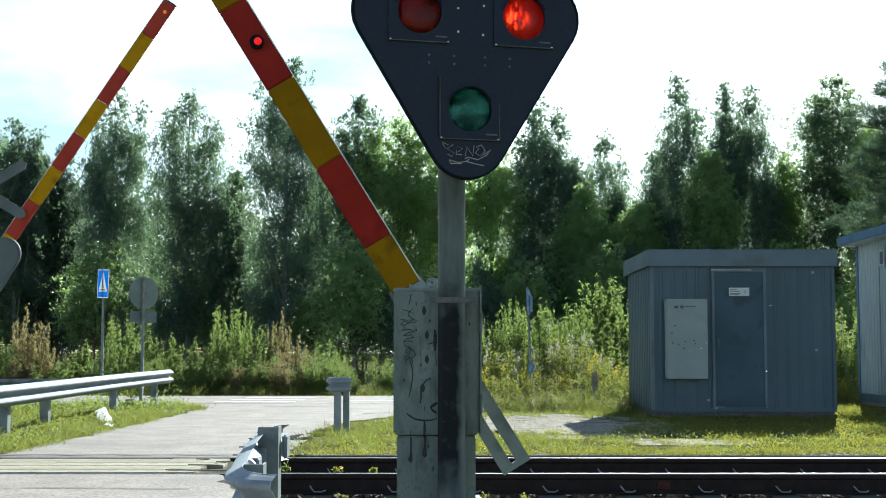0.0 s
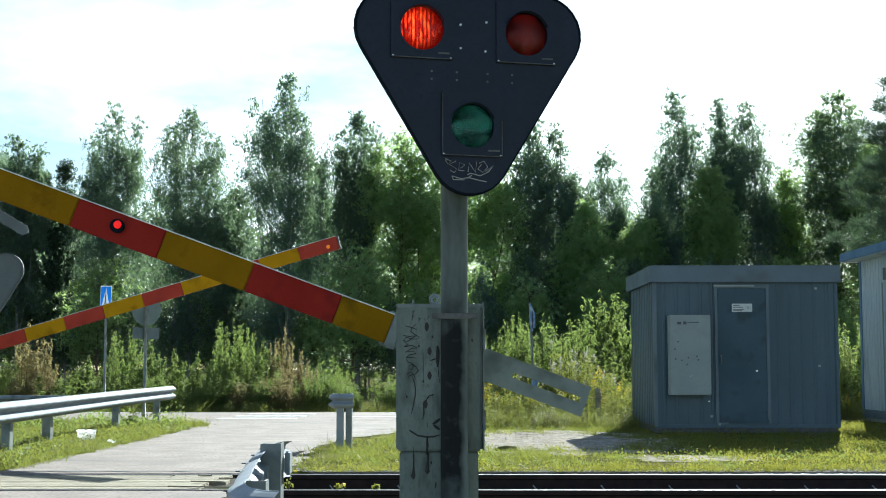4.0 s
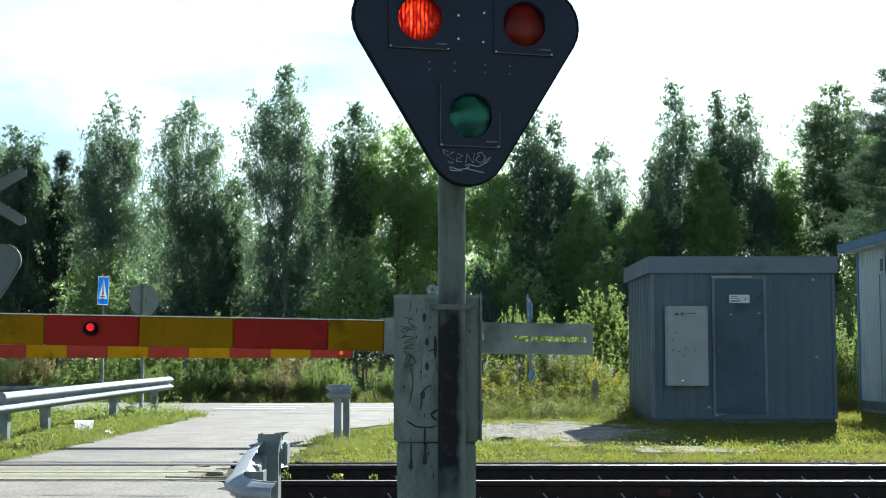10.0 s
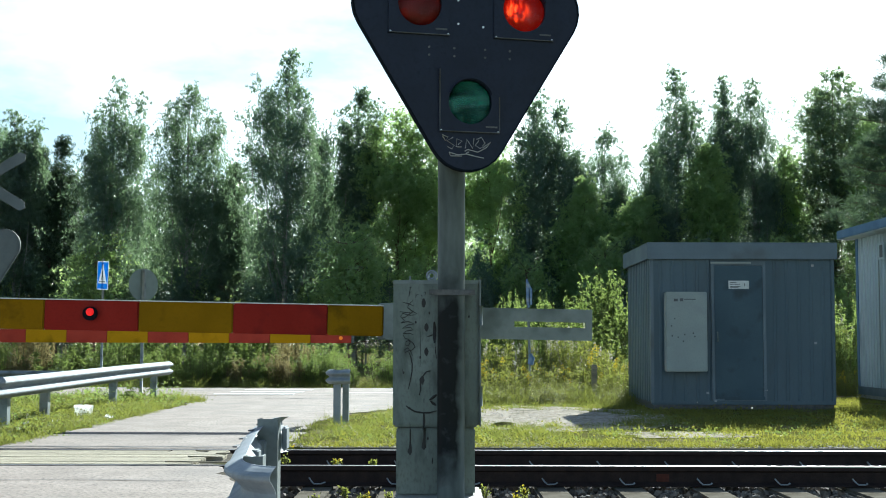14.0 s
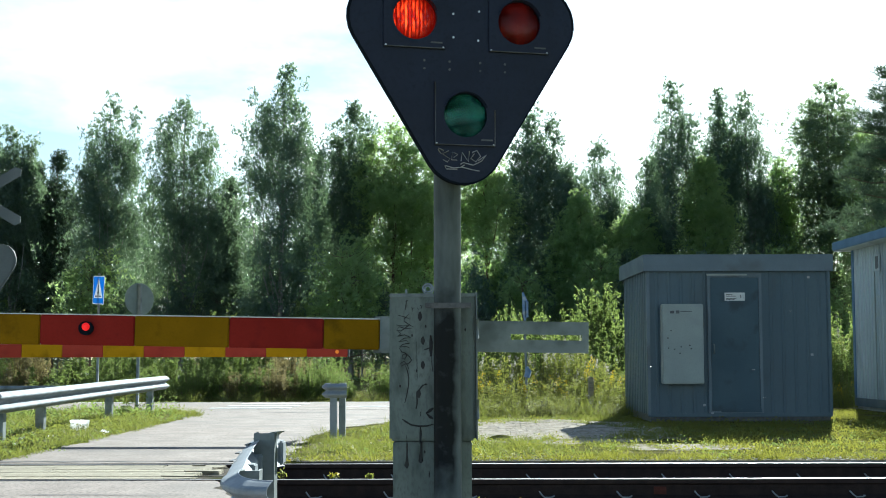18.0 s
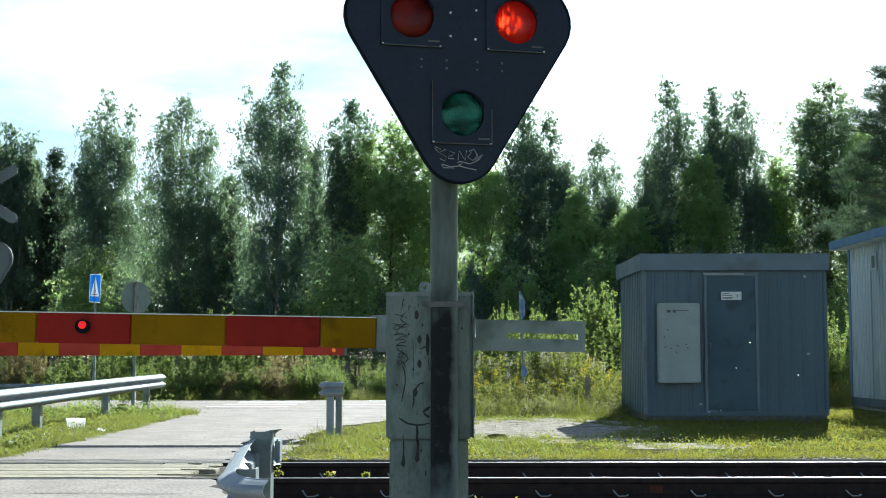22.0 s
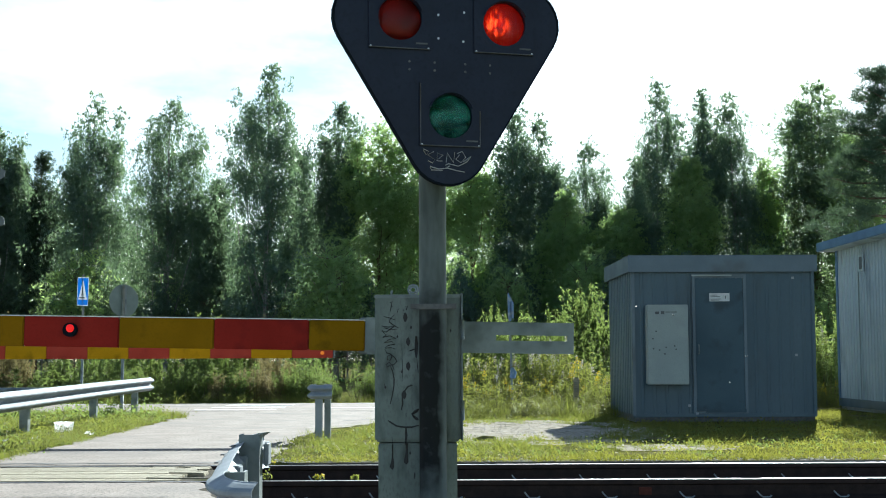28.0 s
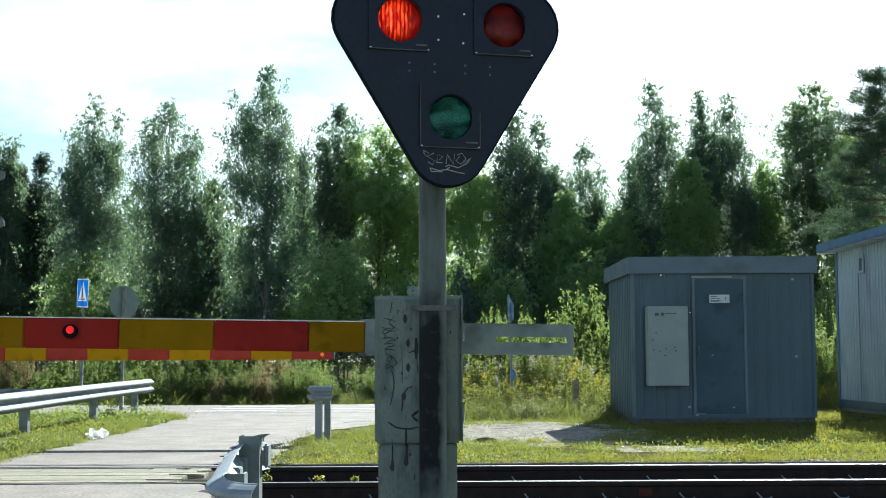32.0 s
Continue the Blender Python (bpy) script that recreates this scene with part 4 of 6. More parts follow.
def barrier_arm(machine, pivot, side, length, first, stripe, label, red_sheet, yellow_sheet):
    """A striped arm about its pivot. side: -1 reaches to -x, 1 to +x; first: where the first whole stripe starts."""
    h, d = 0.082, 0.028
    x0, x1 = sorted((side * 0.20, side * 0.264))
    bm = boxed(x0, x1, -d - 0.004, d, -0.10, 0.10, bevel=0.01)
    root = part("arm", bm, GALV_DULL, machine, label)
    root.matrix_basis = pose(*pivot)
    part("shaft", tube(bmesh.new(), [(0, -0.10, 0), (0, 0.06, 0)], 0.04, 14), GALV_DULL, root)
    cuts = [0.265, first]
    while cuts[-1] + stripe < length - 0.1:
        cuts.append(cuts[-1] + stripe)
    cuts.append(length)
    for i, (a, b) in enumerate(zip(cuts, cuts[1:])):
        x0, x1 = sorted((side * a, side * b))
        yellow = i % 2 == 0
        part("yellow_stripe" if yellow else "red_stripe", boxed(x0 + 0.001, x1 - 0.001, -d, d, -h, h, bevel=0.006), yellow_sheet if yellow else red_sheet, root,
             "scuffed yellow reflective section" if yellow else "scuffed red reflective section")
    x0, x1 = sorted((side * 0.266, side * length))
    part("top_edge", boxed(x0, x1, -d + 0.004, d - 0.004, h + 0.0005, h + 0.006), BOOM_EDGE, root, "light aluminium edge strip")
    part("end_cap", boxed(*sorted((side * (length + 0.001), side * (length + 0.02))), -d - 0.003, d + 0.003, -h - 0.004, h + 0.004, bevel=0.004), BLACK_EDGE, root, "black end cap")
    x0, x1 = sorted((side * 0.21, side * 0.30))
    part("clamp", boxed(x0, x1, d + 0.001, d + 0.03, -0.10, 0.10, bevel=0.006), GALV_DULL, root, "grey steel arm clamp")
    # slotted balance plate on the other side
    o = -side
    outline = [(o * -0.20, -0.085), (o * 0.875, -0.085), (o * 0.875, 0.085), (o * -0.20, 0.085)]
    slot = [(o * 0.45, -0.016), (o * 0.84, -0.016), (o * 0.84, 0.014), (o * 0.45, 0.014)]
    part("balance_plate", plate(outline, -0.012, 0.012, [slot]), GALV_DULL, root, "grey steel balance plate with a long slot")
    return root


NEAR_PIVOT, FAR_PIVOT = (-0.030, 0.46, 1.084), (-0.095, 0.46, 1.057)
near_barrier = barrier_machine(pose(-0.038, 6.96, -0.008), "lowering striped barrier with a graffiti-scrawled grey-green machine", True)
near_arm = barrier_arm(near_barrier, NEAR_PIVOT, -1, 5.0, 0.570, STRIPE, "red and yellow striped arm with a red lamp", RED_SHEET, YELLOW_SHEET)
lamp_x = -(0.570 + 2.5 * STRIPE)
part("lamp_ring", tube(bmesh.new(), [(lamp_x, -0.034, 0.010), (lamp_x, -0.07, 0.010)], 0.038, 20), RIM_BLACK, near_arm, "black lamp housing")
part("lamp", disc(bmesh.new(), (lamp_x + 0.003, -0.071, 0.018), 0.022, 0.004, dome=0.018, k=18), BOOM_LAMP, near_arm, "lit red lamp")
far_barrier = barrier_machine(pose(-6.18, 16.34, 0), "lowering striped barrier with a grey machine across the track", False)
far_arm = barrier_arm(far_barrier, FAR_PIVOT, 1, 5.125, 0.598, 0.503, "red and yellow striped arm", BRIGHT_RED_SHEET, BRIGHT_YELLOW_SHEET)
part("lamp", disc(bmesh.new(), (4.995, -0.032, -0.02), 0.024, 0.004, dome=0.016, k=16), AMBER_LAMP, far_arm, "lit amber tip lamp")

# ---- warning signals ----
def rounded_triangle(r, half, drop, k=9):
    """Outline of a board that stands on its rounded tip: tip circle at (0, 0), upper circles at (+-half, drop)."""
    pts = []
    a = math.degrees(math.atan2(drop, half))
    for (cx, cz), a0, a1 in (((0, 0), -90 - a, -90 + a), ((half, drop), -90 + a, 90), ((-half, drop), 90, 270 - a)):
        for i in range(k + 1):
            t = radians(a0 + (a1 - a0) * i / k)
            pts.append((cx + r * math.cos(t), cz + r * math.sin(t)))
    return pts


BLINK = []


def build_signal(x, y, base, tip_z, turn, off, label, lamps):
    root = thing("warning_signal", pose(x, y, 0), label, "warning signal", "warning signals")
    part("post", tube(bmesh.new(), [(0, 0, base), (0, 0, 0.6), (0, 0, 1.3), (0, 0, tip_z + 0.72)], 0.069, 28), POST_PAINT, root, "grey steel post with a blackened lower part")
    for z in (1.215,):
        bm = bmesh.new()
        box(bm, -0.112, 0.118, -0.078, -0.07, z - 0.014, z + 0.014, bevel=0.002)
        tube(bm, [(-0.095, -0.09, z), (-0.095, 0.1, z)], 0.008, 8)
        tube(bm, [(0.10, -0.09, z), (0.10, 0.1, z)], 0.008, 8)
        part("clamp", bm, BLACK_EDGE, root, "dark steel clamp round the post")
    turn_m = pose(off, -0.12, tip_z, 0, 0, turn)
    r, half, drop = 0.205, 0.385, 0.632
    spots = ((-0.25, 0.63), (0.295, 0.63), (0.010, 0.145))
    outline = rounded_triangle(r, half, drop)
    holes = [ring_points(sx, sz, 0.112) for sx, sz in spots] if lamps else []
    front = part("front_panel", plate(outline, -0.012, 0.0, holes), BLACK if lamps else SIGNAL_BACK, root, "matt black board" if lamps else "grey back of the board")
    rim = [(a, b) for a, b in outline]
    bm = bmesh.new()
    k = len(rim)
    rings = [[bm.verts.new((a * s, yy, drop / 2 + (b - drop / 2) * s)) for a, b in rim] for s, yy in ((1.003, -0.014), (1.003, 0.026 if lamps else 0.012), (0.985, 0.026 if lamps else 0.012), (0.985, -0.014))]
    for i in range(4):
        p, q = rings[i], rings[(i + 1) % 4]
        for j in range(k):
            bm.faces.new((p[j], p[(j + 1) % k], q[(j + 1) % k], q[j]))
    bmesh.ops.recalc_face_normals(bm, faces=bm.faces)
    shell = part("rim", bm, RIM_BLACK if lamps else SIGNAL_BACK, root, "worn folded edge")
    rear = part("back_panel", plate([(a * 0.938, drop / 2 + (b - drop / 2) * 0.938) for a, b in outline], 0.046 if lamps else 0.003, 0.052 if lamps else 0.009), SIGNAL_BACK, root)
    made = [front, shell, rear]
    for i, (sx, sz) in enumerate(spots):
        if not lamps:
            continue
        red = i < 2
        sq = [(sx - 0.16, sz - 0.155), (sx + 0.155, sz - 0.155), (sx + 0.155, sz + 0.165), (sx - 0.16, sz + 0.165)]
        door = part("lamp_door", plate(sq, -0.024, -0.0125, [ring_points(sx, sz, 0.112)]), BLACK, root, "square black lamp door")
        bm = bmesh.new()
        tube(bm, [(sx - 0.157, -0.0255, sz - 0.152), (sx + 0.152, -0.0255, sz - 0.152)], 0.003, 6)
        if not red:
            tube(bm, [(sx - 0.157, -0.0255, sz - 0.152), (sx - 0.157, -0.0255, sz + 0.16)], 0.003, 6)
            tube(bm, [(sx + 0.152, -0.0255, sz - 0.152), (sx + 0.152, -0.0255, sz + 0.03)], 0.003, 6)
        made.append(part("door_edge", bm, BLACK_EDGE, root, "worn light edge of the lamp door"))
        bm = bmesh.new()
        k = 20
        arc = [radians(20 + 140 * j / k) for j in range(k + 1)]
        ringv = [[bm.verts.new((sx + rr * math.cos(t), yy, sz + rr * math.sin(t))) for t in arc] for rr, yy in ((0.114, -0.0245), (0.114, -0.05), (0.117, -0.05), (0.117, -0.0245))]
        for a, b in zip(ringv, ringv[1:]):
            for j in range(k):
                f = bm.faces.new((a[j], a[j + 1], b[j + 1], b[j]))
                f.smooth = True
        bmesh.ops.recalc_face_normals(bm, faces=bm.faces)
        hood = part("hood", bm, BLACK, root, "short black sun hood")
        lens = part("lens", disc(bmesh.new(), (sx, -0.002, sz), 0.1115, 0.001, dome=0.024, k=28), RED_GLASS if red else GREEN_GLASS, root, "round red lens" if red else "round green lens")
        bm = bmesh.new()
        if red:
            disc(bm, (sx, 0.030, sz), 0.122, 0.01, k=28)
        else:
            # a hollow mirror behind the clear lamp
            rings = [[bm.verts.new((sx + rr * math.cos(2 * math.pi * j / 28), yy, sz + rr * math.sin(2 * math.pi * j / 28))) for j in range(28)]
                     for rr, yy in ((0.111, 0.002), (0.098, 0.020), (0.070, 0.033), (0.036, 0.041), (0.010, 0.044))]
            for p, q in zip(rings, rings[1:]):
                for j in range(28):
                    bm.faces.new((p[j], p[(j + 1) % 28], q[(j + 1) % 28], q[j])).smooth = True
            bm.faces.new(rings[-1])
        cup = part("reflector", bm, (RED_LIT_WIDE if sx < 0 else RED_LIT_SPOT) if red else MIRROR_DARK, root, "glowing red reflector" if red else "dull reflector of the unlit lamp")
        made += [door, hood, lens, cup]
        if red:
            # an added blade, not a signal part, swings over the lamp to make it flash
            s = 1 if sx > 0 else -1
            pin = (sx - s * 0.11, sz - 0.15)
            bm = bmesh.new()
            disc(bm, (sx - pin[0], 0, sz - pin[1]), 0.124, 0.004, k=24)
            blade = part("shutter", bm, ADDED_BLADE, root, "added dark blade that hides the lamp between flashes")
            BLINK.append((blade, turn_m @ pose(pin[0], 0.012 + 0.006 * (s > 0), pin[1]), s))
        for dx in (-0.15, 0.145):
            made.append(part("screw", disc(bmesh.new(), (sx + dx, -0.026, sz - 0.148), 0.005, 0.002, k=10), SCREW, root, "bright screw"))
        bm = bmesh.new()
        box(bm, sx + 0.08, sx + 0.14, -0.0262, -0.0242, sz - 0.128, sz - 0.120)
        made.append(part("name_plate", bm, BLACK_EDGE, root, "tiny grey plate"))
    if lamps:
        for px, pz in [(a, b) for a in (-0.20, -0.07, 0.09, 0.22) for b in (0.375, 0.415)] + [(-0.05, 0.54), (0.08, 0.53), (0.085, 0.68), (-0.05, 0.66)]:
            bm = bmesh.new()
            disc(bm, (px, -0.0145, pz), 0.006, 0.003, k=9)
            made.append(part("rivet", bm, BLACK_EDGE if pz < 0.5 else SCREW, root))
        k = 0.0029
        for pts in ([(781, 252), (790, 256), (786, 262), (781, 254)], [(798, 256), (788, 262), (800, 270), (796, 276), (789, 272)], [(806, 268), (813, 262), (804, 258), (803, 272), (812, 272)],
                    [(818, 274), (820, 258), (830, 274), (832, 256)], [(840, 260), (834, 268), (842, 274), (850, 264), (844, 254), (836, 258)], [(846, 272), (859, 262), (852, 272), (838, 280), (822, 276)],
                    [(792, 282), (806, 286), (820, 284), (836, 288), (848, 290)], [(792, 282), (794, 288), (812, 288)], [(817, 279), (822, 276)], [(819, 283), (824, 280)]):
            bm = bmesh.new()
            tube(bm, [((x - 822) * k * 1.1, -0.0135, (251 - y) * k - 0.022) for x, y in pts], 0.0026, 5)
            made.append(part("graffiti", bm, SCRIBBLE, root, "pale silver scrawl"))
    for ob in made:
        ob.matrix_basis = turn_m
    return root


def post_paint():
    """Grey steel whose lower middle has been blackened with an uneven edge."""
    m, n, l, b = nodes_of("blackened_steel_post")
    co = n.new("ShaderNodeTexCoord").outputs["Object"]
    col, f1 = noise_mix(n, l, co, 11, (0.150, 0.176, 0.175), (0.072, 0.088, 0.087), stretch=(1, 1, 0.25))
    sep = n.new("ShaderNodeSeparateXYZ")
    l.new(co, sep.inputs[0])
    tx = n.new("ShaderNodeTexNoise")
    tx.inputs["Scale"].default_value, tx.inputs["Detail"].default_value = 7.0, 6.0
    l.new(co, tx.inputs["Vector"])
    wob = n.new("ShaderNodeMath")
    wob.operation = "MULTIPLY_ADD"
    wob.inputs[1].default_value = 0.45
    l.new(tx.outputs["Fac"], wob.inputs[0])
    l.new(sep.outputs["Z"], wob.inputs[2])
    lo = n.new("ShaderNodeMapRange")
    lo.inputs["From Min"].default_value, lo.inputs["From Max"].default_value = 0.46, 0.64
    hi = n.new("ShaderNodeMapRange")
    hi.inputs["From Min"].default_value, hi.inputs["From Max"].default_value = 1.54, 1.36
    l.new(wob.outputs[0], lo.inputs["Value"])
    l.new(wob.outputs[0], hi.inputs["Value"])
    both = n.new("ShaderNodeMath")
    both.operation = "MULTIPLY"
    l.new(lo.outputs["Result"], both.inputs[0])
    l.new(hi.outputs["Result"], both.inputs[1])
    sideways = n.new("ShaderNodeMath")
    sideways.operation = "MULTIPLY_ADD"
    sideways.inputs[1].default_value = 0.07
    l.new(tx.outputs["Fac"], sideways.inputs[0])
    l.new(sep.outputs["X"], sideways.inputs[2])
    part_of = n.new("ShaderNodeMapRange")
    part_of.inputs["From Min"].default_value, part_of.inputs["From Max"].default_value = 0.086, 0.062
    l.new(sideways.outputs[0], part_of.inputs["Value"])
    third = n.new("ShaderNodeMath")
    third.operation = "MULTIPLY"
    l.new(both.outputs[0], third.inputs[0])
    l.new(part_of.outputs["Result"], third.inputs[1])
    mx = n.new("ShaderNodeMix")
    mx.data_type = "RGBA"
    mx.inputs[7].default_value = (0.009, 0.011, 0.012, 1)
    worn = n.new("ShaderNodeTexNoise")
    worn.inputs["Scale"].default_value, worn.inputs["Detail"].default_value = 24.0, 6.0
    l.new(co, worn.inputs["Vector"])
    thin = n.new("ShaderNodeMapRange")
    thin.inputs["From Min"].default_value, thin.inputs["From Max"].default_value, thin.inputs["To Min"].default_value = 0.28, 0.42, 0.86
    l.new(worn.outputs["Fac"], thin.inputs["Value"])
    patchy = n.new("ShaderNodeMath")
    patchy.operation = "MULTIPLY"
    l.new(third.outputs[0], patchy.inputs[0])
    l.new(thin.outputs["Result"], patchy.inputs[1])
    l.new(patchy.outputs[0], mx.inputs[0])
    l.new(col, mx.inputs[6])
    l.new(mx.outputs[2], b.inputs["Base Color"])
    b.inputs["Roughness"].default_value, b.inputs["Specular IOR Level"].default_value = 0.5, 0.14
    return m


POST_PAINT = post_paint()
build_signal(0.034, 6.86, -0.1, 2.022, 14, 0.078, "black triangular warning signal with flashing red lamps", True)
far_signal = build_signal(-5.76, 16.6, -0.1, 1.52, 180, 0.0, "grey back of a warning signal with a crossing cross", False)
for s in (-1, 1):
    bm = bmesh.new()
    m = pose(0, 0.11, 2.97, 0, s * 31, 0)
    prof = [(-0.65, -0.065), (0.60, -0.065), (0.65, 0.0), (0.60, 0.065), (-0.65, 0.065)]
    arm = part("cross_arm", plate(prof, -0.006 + 0.016 * (s > 0), 0.006 + 0.016 * (s > 0)), SIGNAL_BACK, far_signal, "grey back of a crossing cross arm")
    arm.matrix_basis = m
part("post_top", tube(bmesh.new(), [(0, 0, 2.2), (0, 0, 3.1)], 0.06, 16), GALV_DULL, far_signal)
part("lamp_box", boxed(0.10, 0.32, -0.14, -0.04, 1.95, 2.2, bevel=0.02), SIGNAL_BACK, far_signal, "grey lamp housing")

# ---- sheds ----
def ribbed(x0, x1, z0, z1, pitch, depth, y):
    """A vertical ribbed sheet in the x-z plane, its ribs towards -y."""
    bm = bmesh.new()
    pts = [(x0, y)]
    x = x0
    while x < x1 - 1e-6:
        w = min(pitch, x1 - x)
        pts += [(x + q * w, y - depth * d) for q, d in ((0.60, 0), (0.66, 1), (0.84, 1), (0.90, 0), (1.0, 0))]
        x += w
    pts += [(x1, y + 0.03), (x0, y + 0.03)]
    lo = [bm.verts.new((a, b, z0)) for a, b in pts]
    hi = [bm.verts.new((a, b, z1)) for a, b in pts]
    k = len(pts)
    for i in range(k):
        bm.faces.new((lo[i], lo[(i + 1) % k], hi[(i + 1) % k], hi[i]))
    bm.faces.new(lo[::-1])
    bm.faces.new(hi)
    bmesh.ops.recalc_face_normals(bm, faces=bm.faces)
    return bm


SX0, SX1, SY0, SY1 = 3.16, 5.93, 20.7, 23.35
shed = thing("equipment_shed", pose(0, 0, 0), "blue-grey steel equipment shed with a flat roof", "shed")
door_x0, door_x1 = 4.07, 4.90
part("wall", ribbed(SX0, door_x0, 0.10, 2.30, 0.185, 0.009, SY0), SHED_STEEL, shed, "ribbed steel front wall")
part("wall", ribbed(door_x1, SX1, 0.10, 2.30, 0.185, 0.009, SY0), SHED_STEEL, shed, "ribbed steel front wall")
part("wall", ribbed(door_x0, door_x1, 2.24, 2.30, 0.4, 0.002, SY0), SHED_STEEL, shed)
left_wall = part("wall", ribbed(-SY1, -SY0, 0.10, 2.30, 0.185, 0.009, SX0), SHED_STEEL, shed, "ribbed steel side wall")
left_wall.matrix_basis = pose(0, 0, 0, 0, 0, -90)
right_wall = part("wall", ribbed(SY0, SY1, 0.10, 2.30, 0.185, 0.009, -SX1), SHED_STEEL, shed, "ribbed steel side wall")
right_wall.matrix_basis = pose(0, 0, 0, 0, 0, 90)
part("wall", boxed(SX0, SX1, SY1 - 0.03, SY1, 0.1, 2.3), SHED_STEEL, shed)
part("corner_trim", boxed(SX0 - 0.02, SX0 + 0.03, SY0 - 0.022, SY0 + 0.03, 0.08, 2.29, bevel=0.004), SHED_ROOF, shed)
part("corner_trim", boxed(SX1 - 0.03, SX1 + 0.02, SY0 - 0.022, SY0 + 0.03, 0.08, 2.29, bevel=0.004), SHED_STEEL, shed)
for x0, x1, y0, y1 in ((SX0 - 0.04, SX1 + 0.03, SY0 - 0.06, SY0 - 0.03), (SX0 - 0.07, SX0 - 0.04, SY0 - 0.06, SY1 + 0.06),
                       (SX1 + 0.03, SX1 + 0.06, SY0 - 0.06, SY1 + 0.06), (SX0 - 0.04, SX1 + 0.03, SY1 + 0.03, SY1 + 0.06)):
    part("fascia", boxed(x0, x1, y0, y1, 2.275, 2.52), SHED_ROOF, shed, "smooth steel fascia of the flat roof")
part("fascia_drip", boxed(SX0 - 0.07, SX1 + 0.06, SY0 - 0.068, SY0 - 0.061, 2.27, 2.288), SHED_ROOF, shed)
part("roof", boxed(SX0 - 0.06, SX1 + 0.05, SY0 - 0.055, SY1 + 0.055, 2.44, 2.528), SHED_ROOF, shed, "flat steel roof")
# near-black colour stands in for the shade in the gap below the sill
part("base", boxed(SX0 + 0.03, SX1 - 0.005, SY0 + 0.03, SY1 - 0.05, -0.1, 0.0995), BLACK_EDGE, shed, "base set back under the wall, coloured dark for the shaded gap")
door = part("door", boxed(door_x0 + 0.0475, door_x1 - 0.0475, SY0 - 0.019, SY0 + 0.02, 0.147, 2.1775, bevel=0.004), SHED_DOOR, shed, "plain steel door")
bm = bmesh.new()
box(bm, door_x0, door_x0 + 0.045, SY0 - 0.024, SY0 + 0.02, 0.12, 2.24)
box(bm, door_x1 - 0.045, door_x1, SY0 - 0.024, SY0 + 0.02, 0.12, 2.24)
box(bm, door_x0 + 0.045, door_x1 - 0.045, SY0 - 0.024, SY0 + 0.02, 2.18, 2.24)
box(bm, door_x0 + 0.045, door_x1 - 0.045, SY0 - 0.024, SY0 + 0.02, 0.12, 0.145)
part("door_frame", bm, SHED_ROOF, shed, "slightly paler steel door frame")
# off-white paint stands in for the light that catches this strip
part("door_drip", boxed(door_x0 - 0.01, door_x1 - 0.22, SY0 - 0.040, SY0 - 0.0245, 2.205, 2.228, bevel=0.003), BOX_WHITE, shed, "drip strip over the door, its lit look given by pale paint")
part("door_step", boxed(door_x0 + 0.18, door_x1 - 0.03, SY0 - 0.035, SY0 - 0.0245, 0.13, 0.185, bevel=0.004), SHED_DOOR, shed, "dark threshold strip")
part("sill", boxed(SX0 - 0.012, SX1 + 0.012, SY0 - 0.020, SY0 - 0.0125, 0.06, 0.118, bevel=0.003), SHED_STEEL, shed, "folded steel sill under the wall")
part("handle", tube(bmesh.new(), [(door_x0 + 0.085, SY0 - 0.02, 1.02), (door_x0 + 0.085, SY0 - 0.06, 1.02), (door_x0 + 0.085, SY0 - 0.06, 1.16), (door_x0 + 0.085, SY0 - 0.02, 1.16)], 0.009, 8), GALV_DULL, door, "small steel pull handle")
label_x, label_z = 4.335, 1.82
sign = part("label", boxed(label_x, label_x + 0.31, SY0 - 0.02, SY0 - 0.0125, label_z, label_z + 0.125), LABEL_WHITE, shed, "small white notice with dark lines")
for z, w in ((0.095, 0.10), (0.07, 0.15), (0.035, 0.16), (0.018, 0.13)):
    part("text_bar", boxed(label_x + 0.02, label_x + 0.02 + w, SY0 - 0.0225, SY0 - 0.0205, label_z + z - 0.005, label_z + z + 0.005), LABEL_INK, sign)
part("symbol", plate(ring_points(label_x + 0.245, label_z + 0.062, 0.042, 20), SY0 - 0.0225, SY0 - 0.0205, [ring_points(label_x + 0.245, label_z + 0.062, 0.033, 20)]), LABEL_INK, sign)
part("symbol_bar", boxed(label_x + 0.24, label_x + 0.252, SY0 - 0.0225, SY0 - 0.0205, label_z + 0.04, label_z + 0.085), LABEL_INK, sign)
for x, z in ((3.98, 0.22), (4.1, 0.10), (5.6, 2.16), (5.63, 0.98)):
    part("bolt_plate", boxed(x, x + 0.04, SY0 - 0.026, SY0 - 0.017, z, z + 0.035), GALV, shed, "small light metal plate")

meter = thing("meter_cabinet", pose(0, 0, 0), "off-white electrical cabinet on the shed wall", "cabinet")
part("body", boxed(3.345, 3.965, SY0 - 0.235, SY0 - 0.018, 0.56, 1.765, bevel=0.012), BOX_WHITE, meter)
part("door", boxed(3.353, 3.957, SY0 - 0.247, SY0 - 0.2355, 0.568, 1.757, bevel=0.004), BOX_WHITE, meter, "flat door with a few dark spots")
part("emblem", boxed(3.46, 3.52, SY0 - 0.2495, SY0 - 0.2475, 1.62, 1.66), LABEL_INK, meter, "small dark emblem")
part("emblem", boxed(3.55, 3.60, SY0 - 0.2495, SY0 - 0.2475, 1.62, 1.665), LABEL_INK, meter, "small dark emblem")
part("text_bar", boxed(3.615, 3.79, SY0 - 0.2495, SY0 - 0.2475, 1.645, 1.657), LABEL_INK, meter)
